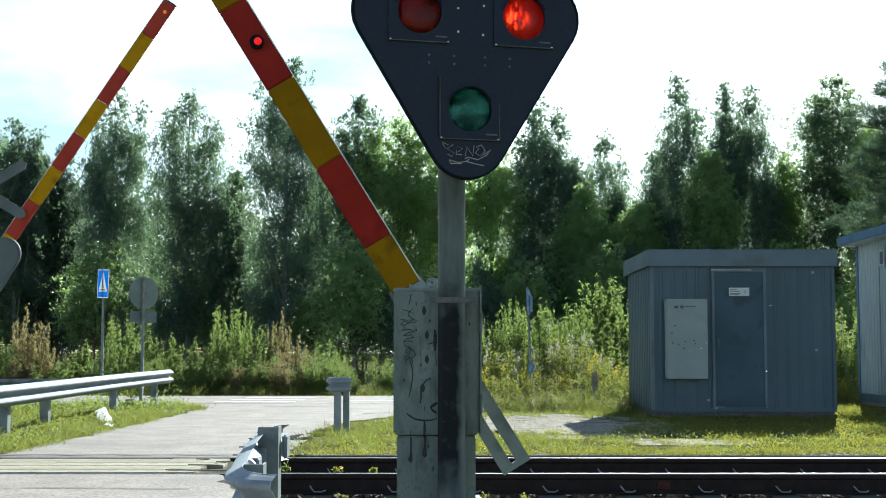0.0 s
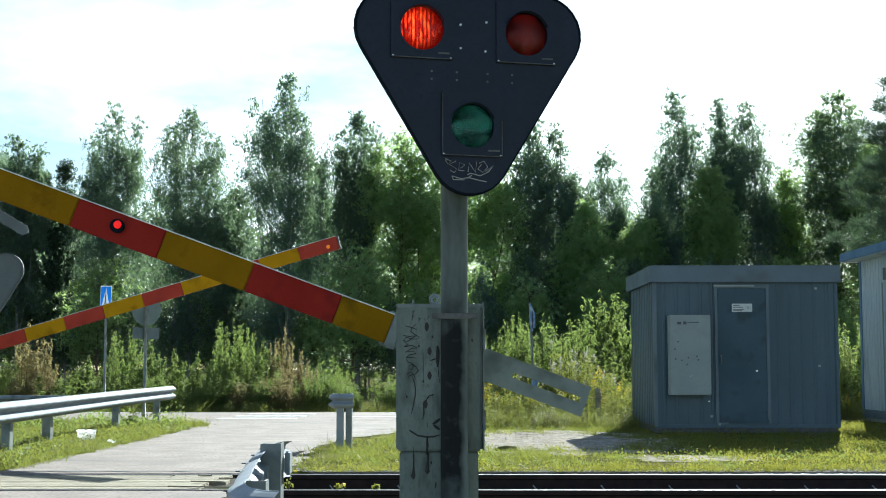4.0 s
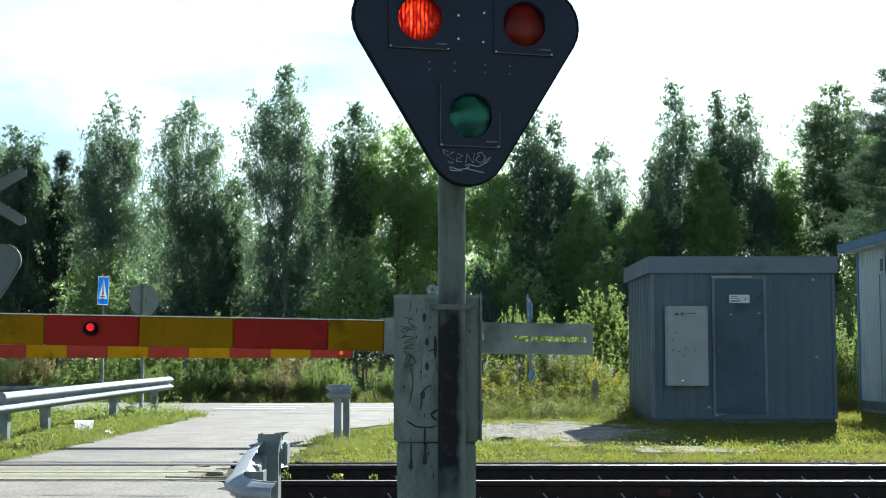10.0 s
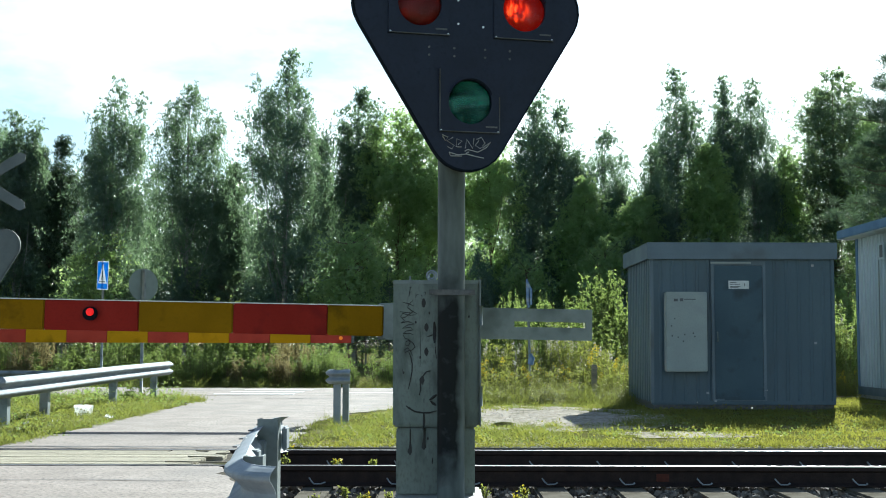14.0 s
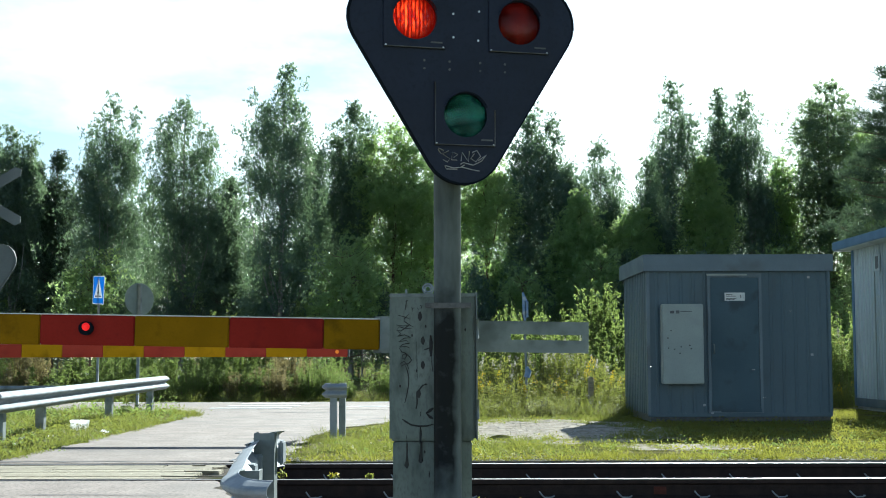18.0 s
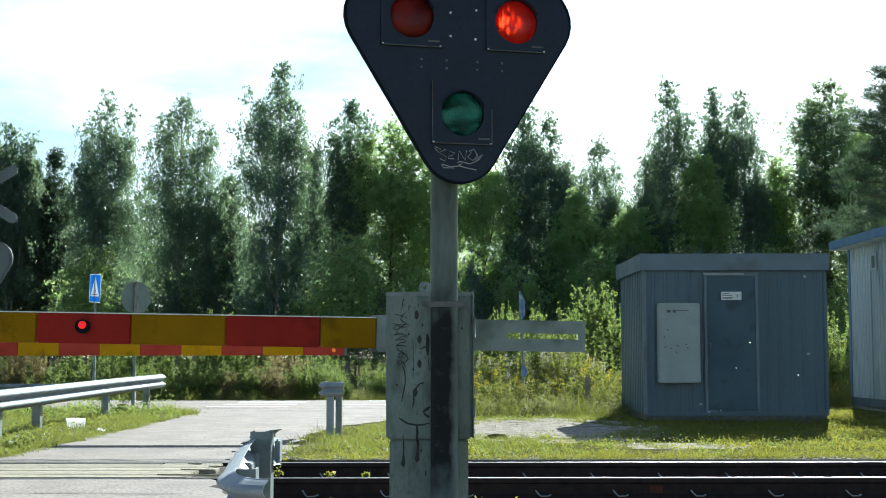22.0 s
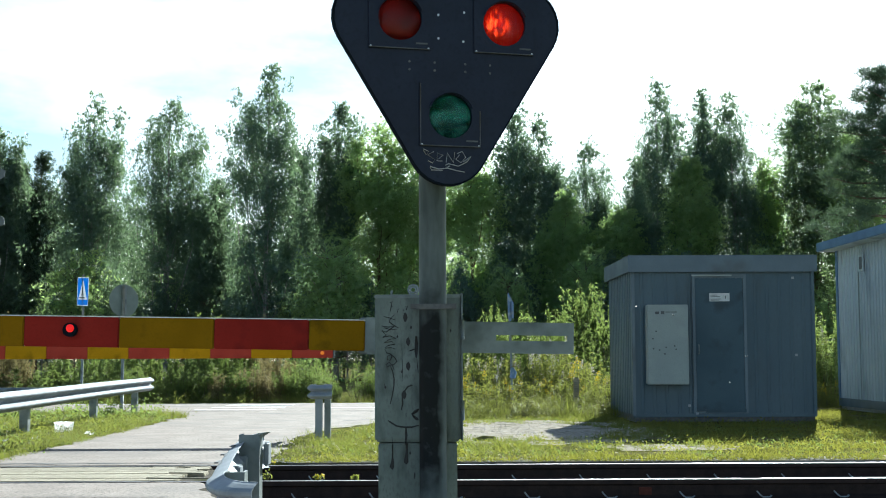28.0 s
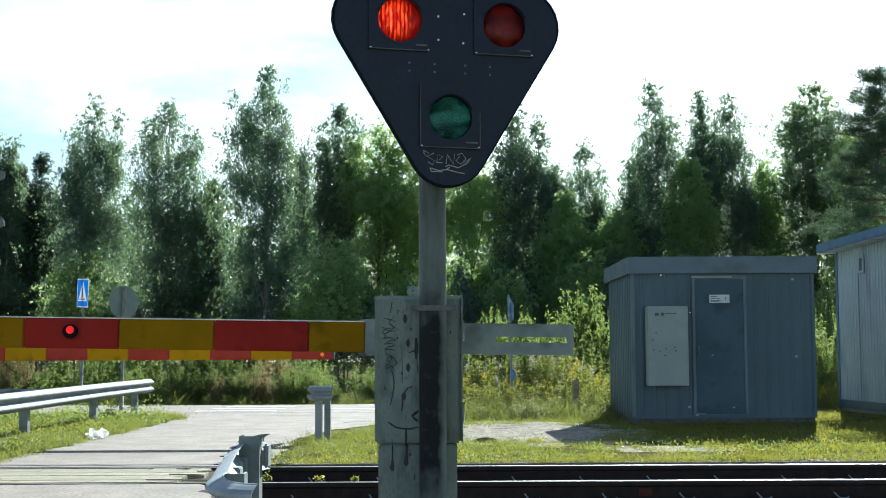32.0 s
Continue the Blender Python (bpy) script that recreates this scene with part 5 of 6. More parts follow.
# small dark discs on the cabinet door
for x, z in ((3.47, 1.36), (3.62, 1.12), (3.77, 1.09), (3.52, 1.08), (3.42, 1.25), (3.43, 1.1), (3.60, 1.02), (3.75, 1.14)):
    bm = bmesh.new()
    disc(bm, (x, SY0 - 0.25, z), 0.012, 0.003, k=10)
    part("dark_spot", bm, LABEL_INK, meter)

hut = thing("lineside_hut", pose(0, 0, 0), "pale grey clad hut with a blue roof", "shed")
HX, HY0, HY1 = 7.86, 20.6, 25.75
side = part("wall", ribbed(-HY1, -HY0, 0.16, 3.02, 0.16, 0.02, HX), LIGHT_WALL, hut, "pale vertical cladding")
side.matrix_basis = pose(0, 0, 0, 0, 0, -90)
part("wall", boxed(HX + 0.03, HX + 3.6, HY0, HY0 + 0.08, 0.16, 3.02), LIGHT_WALL, hut)
part("wall", boxed(HX + 0.03, HX + 3.6, HY1 - 0.08, HY1, 0.16, 3.02), LIGHT_WALL, hut)
part("wall", boxed(HX + 3.52, HX + 3.6, HY0 + 0.08, HY1 - 0.08, 0.16, 3.02), LIGHT_WALL, hut)
part("corner_board", boxed(HX - 0.03, HX + 0.0, HY1 - 0.08, HY1 + 0.03, 0.12, 3.02), BLUE_ROOF, hut, "dark blue corner board")
part("base_board", boxed(HX - 0.035, HX - 0.005, HY0, HY1, 0.05, 0.20), SHED_ROOF, hut, "blue-grey board above the footing")
part("footing", boxed(HX, HX + 3.5, HY0 + 0.05, HY1 - 0.05, -0.15, 0.155), CONCRETE, hut, "pale concrete footing")
bm = bmesh.new()
box(bm, HX - 0.30, HX + 4.0, HY0 - 0.3, HY1 + 0.32, 3.0, 3.16, bevel=0.008)
part("roof", bm, BLUE_ROOF, hut, "blue steel roof with a deep edge")
part("soffit", boxed(HX - 0.27, HX + 3.9, HY0 - 0.27, HY1 + 0.28, 2.985, 2.999), LIGHT_WALL, hut)
vent = part("vent", boxed(HX - 0.045, HX - 0.021, 24.1, 24.36, 2.50, 2.80, bevel=0.004), LIGHT_WALL, hut, "small framed vent")
part("vent_opening", boxed(HX - 0.05, HX - 0.0455, 24.14, 24.30, 2.54, 2.76), LABEL_INK, vent)
part("cable_pipe", tube(bmesh.new(), [(HX - 0.04, 24.38, 0.2), (HX - 0.04, 24.38, 2.5)], 0.012, 8), BOX_WHITE, hut, "thin pale pipe")

# ---- signs, stake, paper ----
crossing_sign = thing("crossing_sign", pose(-7.83, 31.0, 0), "blue crossing sign with a white triangle on a steel pole", "road sign")
part("pole", tube(bmesh.new(), [(0.0, 0.05, -0.1), (0, 0.05, 2.92)], 0.03, 12), GALV_DULL, crossing_sign)
tilt = pose(0, 0, 2.53, 0, 3, -53)
for name, bm, material, label in (
        ("panel", plate([(-0.295, -0.305), (0.295, -0.305), (0.295, 0.305), (-0.295, 0.305)], 0.0, 0.004, [[(-0.25, -0.185), (0.25, -0.185), (0.0, 0.28)]]), SIGN_BLUE, "blue translucent sheet"),
        ("border", plate([(-0.315, -0.325), (0.315, -0.325), (0.315, 0.325), (-0.315, 0.325)], 0.0, 0.004, [[(-0.296, -0.306), (0.296, -0.306), (0.296, 0.306), (-0.296, 0.306)]]), SIGN_WHITE, "white edge"),
        ("triangle", plate([(-0.249, -0.184), (0.249, -0.184), (0.0, 0.279)], 0.0, 0.004), SIGN_WHITE, "white triangle"),
        ("symbol", plate([(-0.06, -0.10), (-0.015, 0.0), (-0.02, 0.09), (0.015, 0.12), (0.03, 0.02), (0.06, -0.10), (0.03, -0.10), (0.005, -0.02), (-0.03, -0.10)], -0.009, -0.006), LABEL_INK, "plain dark symbol"),
        ("symbol_bars", plate([(-0.17, -0.155), (0.17, -0.155), (0.15, -0.125), (-0.15, -0.125)], -0.009, -0.006, [[(a - 0.012, -0.15), (a + 0.012, -0.15), (a + 0.012, -0.13), (a - 0.012, -0.13)] for a in (-0.1, -0.03, 0.04, 0.11)]), LABEL_INK, "")):
    part(name, bm, material, crossing_sign, label).matrix_basis = tilt

round_sign = thing("round_sign", pose(-5.90, 26.5, 0), "grey back of a round road sign with a plate below", "road sign")
part("pole", tube(bmesh.new(), [(0, 0.0, -0.1), (0, 0.0, 2.42)], 0.03, 12), GALV_DULL, round_sign)
turned = pose(0, 0.04, 2.12, 0, 0, 42)
bm = bmesh.new()
disc(bm, (0, 0.0, 0), 0.32, 0.006, k=36)
part("disc", bm, ROUND_BACK, round_sign, "grey unpainted sign back").matrix_basis = turned
part("clip", boxed(-0.045, 0.045, -0.03, -0.002, -0.26, 0.26), GALV_DULL, round_sign, "vertical mounting rail").matrix_basis = turned
part("lower_plate", boxed(-0.29, 0.29, 0.0, 0.006, -0.58, -0.36), SIGN_BACK, round_sign, "grey back of a small plate").matrix_basis = turned

stake = thing("marker_stake", pose(1.52, 24.0, 0), "thin stake wrapped in blue tape among the weeds", "stake")
part("stick", tube(bmesh.new(), [(0, 0, -0.1), (-0.02, 0, 1.0), (-0.06, 0, 2.1)], 0.022, 8), GALV_DULL, stake)
bm = bmesh.new()
for j in range(5):
    box(bm, -0.075 + 0.012 * j, -0.05 + 0.02 * j, -0.03 + 0.012 * (j % 2), -0.027 + 0.012 * (j % 2), 1.72 - 0.05 * (j % 3), 2.12 - 0.04 * j)
part("tape", bm, BLUE_TAPE, stake, "fluttering blue tape")
part("lower_tape", tube(bmesh.new(), [(0, 0, 0.62), (0.02, -0.01, 0.72), (-0.01, -0.01, 0.80)], [0.05, 0.06, 0.03], 8), BLUE_TAPE, stake, "blue tape knot")
post2 = thing("wooden_post", pose(2.6, 23.6, 0), "short grey wooden post among the weeds", "post")
part("shaft", boxed(-0.045, 0.045, -0.045, 0.045, -0.1, 0.62, bevel=0.008), TIMBER, post2)

paper = thing("paper_scrap", pose(-4.8, 18.15, 0.0), "crumpled white paper bag blown about on the grass", "litter")
bm = bmesh.new()
g = [[bm.verts.new((-0.12 + 0.24 * i / 6, 0.03 * math.sin(i * 1.7 + j), 0.005 * math.sin(i * 2.3 + j * 1.1) + 0.15 * j / 4)) for i in range(7)] for j in range(5)]
g2 = [[bm.verts.new(v.co + Vector((0, 0.05 + 0.02 * math.sin(v.co.x * 30), -0.005))) for v in row] for row in g]
for rows_, flip in ((g, False), (g2, True)):
    for j in range(4):
        for i in range(6):
            f = (rows_[j][i], rows_[j][i + 1], rows_[j + 1][i + 1], rows_[j + 1][i])
            bm.faces.new(f[::-1] if flip else f)
for j in range(4):
    bm.faces.new((g[j][0], g[j + 1][0], g2[j + 1][0], g2[j][0]))
    bm.faces.new((g[j][6], g2[j][6], g2[j + 1][6], g[j + 1][6]))
for i in range(6):
    bm.faces.new((g[0][i], g2[0][i], g2[0][i + 1], g[0][i + 1]))
part("sheet", bm, PAPER, paper)

def scrap(x, y, size, turn, seed):
    rng = np.random.default_rng(seed)
    root = thing("litter_scrap", pose(x, y, GROUND_Z + 0.012, 0, 0, turn), "small torn scrap of white litter in the grass", "litter", "scraps of litter")
    bm = bmesh.new()
    rim = [(size * rng.uniform(0.6, 1.0) * math.cos(a), size * rng.uniform(0.5, 0.9) * math.sin(a)) for a in np.linspace(0, 2 * math.pi, 8)[:-1]]
    up = [bm.verts.new((a, b, 0.03 + 0.02 * math.sin(9 * a / size))) for a, b in rim]
    dn = [bm.verts.new(v.co - Vector((0, 0, 0.006))) for v in up]
    bm.faces.new(up)
    bm.faces.new(dn[::-1])
    for i in range(len(up)):
        bm.faces.new((up[i], dn[i], dn[(i + 1) % 7], up[(i + 1) % 7]))
    part("sheet", bm, PAPER, root)


for i, (x, y, size, turn) in enumerate(((-4.78, 16.75, 0.05, 20), (-4.43, 17.9, 0.055, 70), (-5.0, 16.3, 0.04, 10), (-4.72, 15.1, 0.035, 140), (-4.3, 17.6, 0.03, 30))):
    scrap(x, y, size, turn, 60 + i)
clod = thing("turf_clod", pose(0.72, 16.2, -0.01), "dark clod of turf lying on the gravel", "clod")
bm = bmesh.new()
bmesh.ops.create_icosphere(bm, subdivisions=3, radius=0.1)
for v in bm.verts:
    v.co = Vector((1.5 * v.co.x, v.co.y, 0.55 * v.co.z)) * (1 + 0.35 * noise.noise(v.co * 14))
part("lump", bm, SOIL, clod)

# ---- trees ----
PLUME = [(0, 0.55), (0.10, 0.85), (0.28, 1.0), (0.50, 0.98), (0.68, 0.82), (0.82, 0.56), (0.92, 0.32), (0.98, 0.14), (1, 0.05)]
DOME = [(0, 0.55), (0.15, 0.9), (0.45, 1.0), (0.70, 0.97), (0.84, 0.78), (0.93, 0.52), (0.98, 0.28), (1, 0.12)]
SPIRE = [(0, 0.75), (0.15, 1.0), (0.4, 0.80), (0.7, 0.45), (0.9, 0.2), (1, 0.04)]


def between(q, table):
    """Values read off a table of (q, value) pairs."""
    return np.interp(q, [a for a, b in table], [b for a, b in table])


def crown_sprays(rng, plumes, form, n, per, reach, droop, holes, bunch=0.17):
    """Leaf centres along many short twigs that fill a bundle of pointed plumes; droop: how far the twigs hang."""
    foot = np.array([p[0] for p in plumes], float)
    tip = np.array([p[1] for p in plumes], float)
    wide = np.array([p[2] for p in plumes], float)
    weight = np.linalg.norm(tip - foot, axis=1) * wide ** 1.2
    tries = 4 * n // 6
    k = rng.choice(len(plumes), tries, p=weight / weight.sum())
    q = rng.random(tries) ** 0.7
    keep = rng.random(tries) < (between(q, form) ** 1.4 + 0.05) * np.interp(q, [0, 0.35, 0.7], [0.5, 0.75, 1.0])
    k, q = k[keep], q[keep]
    a = rng.uniform(0, 2 * math.pi, len(q))
    phase = 2.7 * k
    lump = 1 + 0.36 * np.sin(3 * a + 8 * q + phase) * np.sin(15 * q - 2 * a + 1.7 * phase) + 0.14 * np.sin(37 * q + 5 * a)
    # the leaders are leafy to the very tip
    lead = rng.random(len(q)) < 0.075
    q = np.where(lead, 0.72 + 0.28 * rng.random(len(q)), q)
    r = np.where(lead, 0.5, 1.0) * wide[k] * between(q, form) * lump * rng.random(len(q)) ** 0.5 * np.where(rng.random(len(q)) < 0.10, 1.2, 1.0)
    out = np.stack([np.cos(a), np.sin(a), np.zeros(len(q))], 1)
    c = foot[k] + (tip - foot)[k] * q[:, None] + r[:, None] * out
    gap = np.array([noise.noise((0.85 * x, 0.85 * y, 0.6 * z)) for x, y, z in c])
    keep = gap > -holes * np.interp(q, [0, 0.5, 0.75, 1.0], [0.3, 0.8, 1.5, 2.5])
    # each branch end carries a bunch of twigs
    q, out, c = (np.repeat(v[keep][: n // 6], 6, axis=0) for v in (q, out, c))
    c = c + rng.normal(size=c.shape) * (bunch * np.interp(q, [0, 0.6, 1.0], [1.2, 1.1, 1.0]))[:, None]
    m = len(q)
    way = out * rng.uniform(0.3, 1.0, (m, 1)) + rng.normal(size=(m, 3)) * 0.35
    way[:, 2] += np.where(q > 0.90, 0.8, -droop) + 0.3 * rng.normal(size=m)
    way /= np.linalg.norm(way, axis=1)[:, None]
    length = reach * rng.uniform(0.45, 1.4, m) * np.interp(q, [0, 0.6, 0.9, 1.0], [1.15, 1.0, 0.6, 0.35])
    s = (np.arange(per) + rng.random((m, per))) / per
    pts = c[:, None] + way[:, None] * (length[:, None] * s)[:, :, None]
    pts[:, :, 2] -= 0.5 * droop * length[:, None] * s * s
    pts += rng.normal(size=pts.shape) * (0.035 + 0.035 * (1 - q))[:, None, None]
    return pts.reshape(-1, 3)


def limb(bm, p, q, r, rng):
    """A bent limb from p to q."""
    p, q = np.array(p, float), np.array(q, float)
    mid = 0.5 * (p + q) + rng.normal(size=3) * 0.05 * np.linalg.norm(q - p) - np.array([0, 0, 0.06]) * np.linalg.norm(q - p)
    tube(bm, [tuple(p), tuple(mid), tuple(q)], [r, 0.6 * r, 0.15 * r], 4, caps=False)


SPECIES = {
    # name, leaf, bark, form, twig reach, droop, leaf half-length, leaf width, label
    "birch": ("birch_tree", LEAF_BIRCH, BARK_BIRCH, PLUME, 0.70, 1.0, 0.072, 0.60, "tall slender birch with hanging fine foliage"),
    "feathery": ("birch_tree", LEAF_BIRCH, BARK_BIRCH, DOME, 0.80, 1.2, 0.068, 0.56, "tall feathery birch with an open airy crown"),
    "aspen": ("aspen_tree", LEAF_ASPEN, BARK_PINE, DOME, 0.55, 0.2, 0.076, 0.66, "bright green aspen with a broad leafy crown"),
    "alder": ("alder_tree", LEAF_DARK, BARK_PINE, DOME, 0.58, 0.4, 0.074, 0.64, "dense dark green alder with a rounded crown"),
    "spire": ("spruce_tree", NEEDLES, BARK_PINE, SPIRE, 0.55, 0.15, 0.095, 0.36, "dark narrow spruce in the wood"),
}
SWAYING = []


def tree(kind, x, y, h, wide, seed, peaks=(), twigs=4800, per=10, sways=0.0, low=0.05, coarse=1.0, holes=0.28, group="trees of the wood edge"):
    """One tree: h high, crown wide metres in radius; peaks: side leaders as (sideways, height, radius)."""
    name, leaf, bark, form, reach, droop, size, narrow, label = SPECIES[kind]
    rng = np.random.default_rng(seed)
    root = thing(name, pose(x, y, -0.1), label, "tree", group)
    bend = rng.normal(size=2) * 0.012 * h
    plumes = [((0, 0, low * h), (bend[0], bend[1], h), wide)]
    for sx, top, r in peaks:
        plumes.append(((0.25 * sx, rng.normal() * 0.2, 0.18 * top), (sx, rng.normal() * 0.5, top), r))
    for i in range(5):
        a, b = 2.4 * i + rng.uniform(-0.5, 0.5), rng.uniform(0.15, 0.6)
        o = wide * rng.uniform(0.35, 0.7)
        plumes.append(((0.3 * o * math.cos(a), 0.3 * o * math.sin(a), b * h), (o * math.cos(a), o * math.sin(a), min(0.93, b + rng.uniform(0.22, 0.42)) * h), wide * rng.uniform(0.4, 0.6)))
    bm = bmesh.new()
    thick = 0.0085 * h
    tube(bm, [(bend[0] * s * s, bend[1] * s * s, h * s - 0.1 * (s == 0)) for s in (0, 0.12, 0.35, 0.6, 0.8, 0.96)], [thick * v for v in (1.35, 1, 0.82, 0.55, 0.32, 0.08)], 8)
    part("trunk", bm, bark, root, "slender trunk")
    bm = bmesh.new()
    for p, q, r in plumes[1:]:
        limb(bm, (0, 0, p[2] * 0.9), q, 0.35 * thick, rng)
    for i in range(46):
        s = rng.uniform(0.12, 0.9)
        a = rng.uniform(0, 2 * math.pi)
        o = wide * float(between(s, form)) * rng.uniform(0.5, 1.0)
        limb(bm, (bend[0] * s * s, bend[1] * s * s, h * s), (o * math.cos(a), o * math.sin(a), min(h, h * s + o * rng.uniform(0.1, 0.9))), 0.022, rng)
    part("branchwork", bm, bark, root)
    pts = crown_sprays(rng, plumes, form, twigs, per, 0.8 * reach * coarse, droop, holes, 0.17 * coarse)
    crown = new("crown", leaves("crown", pts, size * coarse, leaf, rng, 1.2 if droop > 0.6 else 0.4, narrow, "leaflet"))
    crown.parent = root
    if sways:
        SWAYING.append((crown, sways, x / y))
    return root


def pine(x, y, h, seed, label):
    """A pine: bare trunk, level boughs in storeys, needles in upturned tufts at their ends."""
    rng = np.random.default_rng(seed)
    root = thing("pine_tree", pose(x, y, -0.1), label, "tree", "trees of the wood edge")
    bm = bmesh.new()
    tube(bm, [(0, 0, -0.1), (0.05, 0, 0.4 * h), (0.0, 0.05, h * 0.97)], [0.16, 0.11, 0.02], 9)
    part("trunk", bm, BARK_PINE, root, "reddish-brown trunk")
    tufts_at = []
    z = 0.48 * h
    while z < 0.98 * h:
        turn = rng.uniform(0, 2 * math.pi)
        for i in range(5):
            a = turn + 2 * math.pi * i / 5 + rng.uniform(-0.3, 0.3)
            reach = (0.28 * h) * (1 - z / h) ** 0.38 * rng.uniform(0.6, 1.05) + 0.1
            d = np.array([math.cos(a), math.sin(a), 0])
            end = np.array([0, 0, z]) + d * reach + np.array([0, 0, 0.12 * reach])
            bm = bmesh.new()
            limb(bm, (0, 0, z), end, 0.03, rng)
            part("bough", bm, BARK_PINE, root)
            for _ in range(int(5 + 12 * reach)):
                s = rng.uniform(0.35, 1.05)
                c = np.array([0, 0, z]) + d * reach * s + np.array([0, 0, 0.12 * reach * s * s])
                side = np.array([-d[1], d[0], 0]) * rng.normal() * 0.28 * reach * (1.2 - 0.6 * s)
                tufts_at.append(c + side + np.array([0, 0, rng.normal() * 0.05]))
        z += 0.052 * h * rng.uniform(0.8, 1.25)
    c = np.repeat(np.array(tufts_at), 58, axis=0)
    d = unit(rng, len(c))
    d[:, 2] = np.abs(d[:, 2]) * 0.9 + 0.1
    b = np.cross(d, unit(rng, len(c)))
    b /= np.linalg.norm(b, axis=1)[:, None] + 1e-6
    span = rng.uniform(0.05, 0.11, (len(c), 1))
    crown = new("crown", quads_mesh("crown", c + d * span + rng.normal(size=c.shape) * 0.05, d * span, b * 0.010, NEEDLES, "leaflet"))
    crown.parent = root
    SWAYING.append((crown, 0.4, x / y))
    return root


def at_x(px):
    return (px - 784) / 2400


def at_top(py):
    return (610 - py) / 2400


# kind, bearing of the foot, top, half-width, distance, side leaders (bearing, top, half-width)
FRONT = [
    ("feathery", -55, 150, 55, 66, ()),
    ("birch", 22, 186, 42, 65, ((50, 215, 22),)),
    ("spire", 96, 236, 40, 67, ()),
    ("spire", 62, 262, 30, 68, ()),
    ("birch", 190, 132, 54, 65, ((235, 172, 30), (158, 185, 24))),
    ("feathery", 326, 138, 52, 65, ((372, 196, 28), (288, 170, 26))),
    ("birch", 500, 80, 58, 64, ((452, 128, 26), (530, 150, 26), (428, 200, 22))),
    ("feathery", 562, 238, 24, 68, ()),
    ("birch", 398, 285, 34, 67, ()),
    ("birch", 625, 146, 36, 65, ((658, 176, 24), (602, 205, 20))),
    ("aspen", 700, 182, 52, 64, ((665, 215, 28), (738, 210, 30))),
    ("aspen", 775, 205, 48, 66, ()),
    ("aspen", 868, 225, 44, 65, ()),
    ("birch", 940, 168, 38, 66, ((912, 235, 22),)),
    ("birch", 990, 192, 36, 66, ((1018, 260, 20),)),
    ("aspen", 1025, 322, 36, 64, ()),
    ("feathery", 1072, 234, 32, 67, ((1098, 275, 18),)),
    ("aspen", 1130, 352, 40, 64, ()),
    ("birch", 1160, 262, 30, 66, ()),
    ("feathery", 1203, 122, 34, 64, ((1232, 185, 24), (1180, 190, 16))),
    ("aspen", 1256, 262, 34, 63, ()),
    ("birch", 1282, 142, 26, 66, ((1300, 190, 18),)),
    ("feathery", 1338, 152, 28, 65, ((1360, 225, 20),)),
    ("aspen", 1392, 262, 26, 66, ()),
    ("alder", 1478, 132, 56, 65, ((1438, 178, 34), (1520, 165, 32))),
    ("aspen", 1555, 215, 44, 63, ()),
    ("birch", 1625, 160, 50, 66, ()),
]
rng = np.random.default_rng(21)
for i, (kind, px, py, half, y, peaks) in enumerate(FRONT):
    h = (EYE.z + 0.1 + at_top(py) * y) * (1.015 if px > 720 else 0.985)
    tree(kind, at_x(px) * y, y, h, 1.28 * half * y / 2400, 100 + i,
         [((p - px) / 2400 * y, EYE.z + 0.1 + at_top(t) * y, 1.2 * w * y / 2400) for p, t, w in peaks], sways=1.0 if kind in ("birch", "feathery") else 0.4, twigs=6600 if kind == "alder" else 4800 if px < 720 else 4100)
# the wood behind them, and younger trees between the front trunks
BEHIND = [tree(kind, 0, 80, h, w, 200 + i, twigs=900, per=9, coarse=1.7, group="trees deeper in the wood") for i, (kind, h, w) in enumerate((("alder", 11.0, 2.2), ("birch", 12.0, 1.9), ("alder", 10.0, 2.4)))]
YOUNG = [tree(kind, 0, 66, h, w, 220 + i, twigs=800, per=8, coarse=1.2, holes=0.12, low=0.02, group="young trees under the wood edge") for i, (kind, h, w) in enumerate((("alder", 6.0, 1.3), ("birch", 7.0, 1.0), ("aspen", 5.0, 1.2)))]


def repeat_tree(masters, used, i, x, y, h, master_h, girth, turn):
    m = pose(x, y, -0.1, 0, 0, turn)
    if i in used:
        ob = copy_thing(masters[i], m)
    else:
        ob = masters[i]
        ob.matrix_basis = m
        used.add(i)
    s = h / master_h
    ob.scale = (s * girth, s * girth, s)


behind_used, young_used = set(), set()
for i in range(30):
    y = rng.uniform(72, 82)
    repeat_tree(BEHIND, behind_used, i % 3, at_x(-140 + 60 * i + rng.uniform(-20, 20)) * y, y, EYE.z + at_top(rng.uniform(295, 390) + 75 * (i > 13)) * y, (11.0, 12.0, 10.0)[i % 3], 1.05, 31.0 * i)
for i in range(30):
    y = rng.uniform(62.5, 67)
    repeat_tree(YOUNG, young_used, i % 3, at_x(-110 + 58 * i + rng.uniform(-18, 18)) * y, y, EYE.z + at_top(rng.uniform(400, 500)) * y, (6.0, 7.0, 5.0)[i % 3], 1.0, 53.0 * i)
for i in range(14):
    y = rng.uniform(59.0, 62.0)
    k = (2, 1)[i % 2]
    repeat_tree(YOUNG, young_used, k, at_x(620 + 72 * i + rng.uniform(-24, 24)) * y, y, EYE.z + at_top(rng.uniform(390, 500)) * y, (6.0, 7.0, 5.0)[k], 1.0, 97.0 * i)
for i in range(28):
    y = rng.uniform(68, 71)
    repeat_tree(YOUNG, young_used, (0, 2)[i % 2], at_x(-130 + 65 * i + rng.uniform(-15, 15)) * y, y, EYE.z + at_top(rng.uniform(500, 560)) * y, (6.0, 7.0, 5.0)[(0, 2)[i % 2]], 2.0, 41.0 * i)
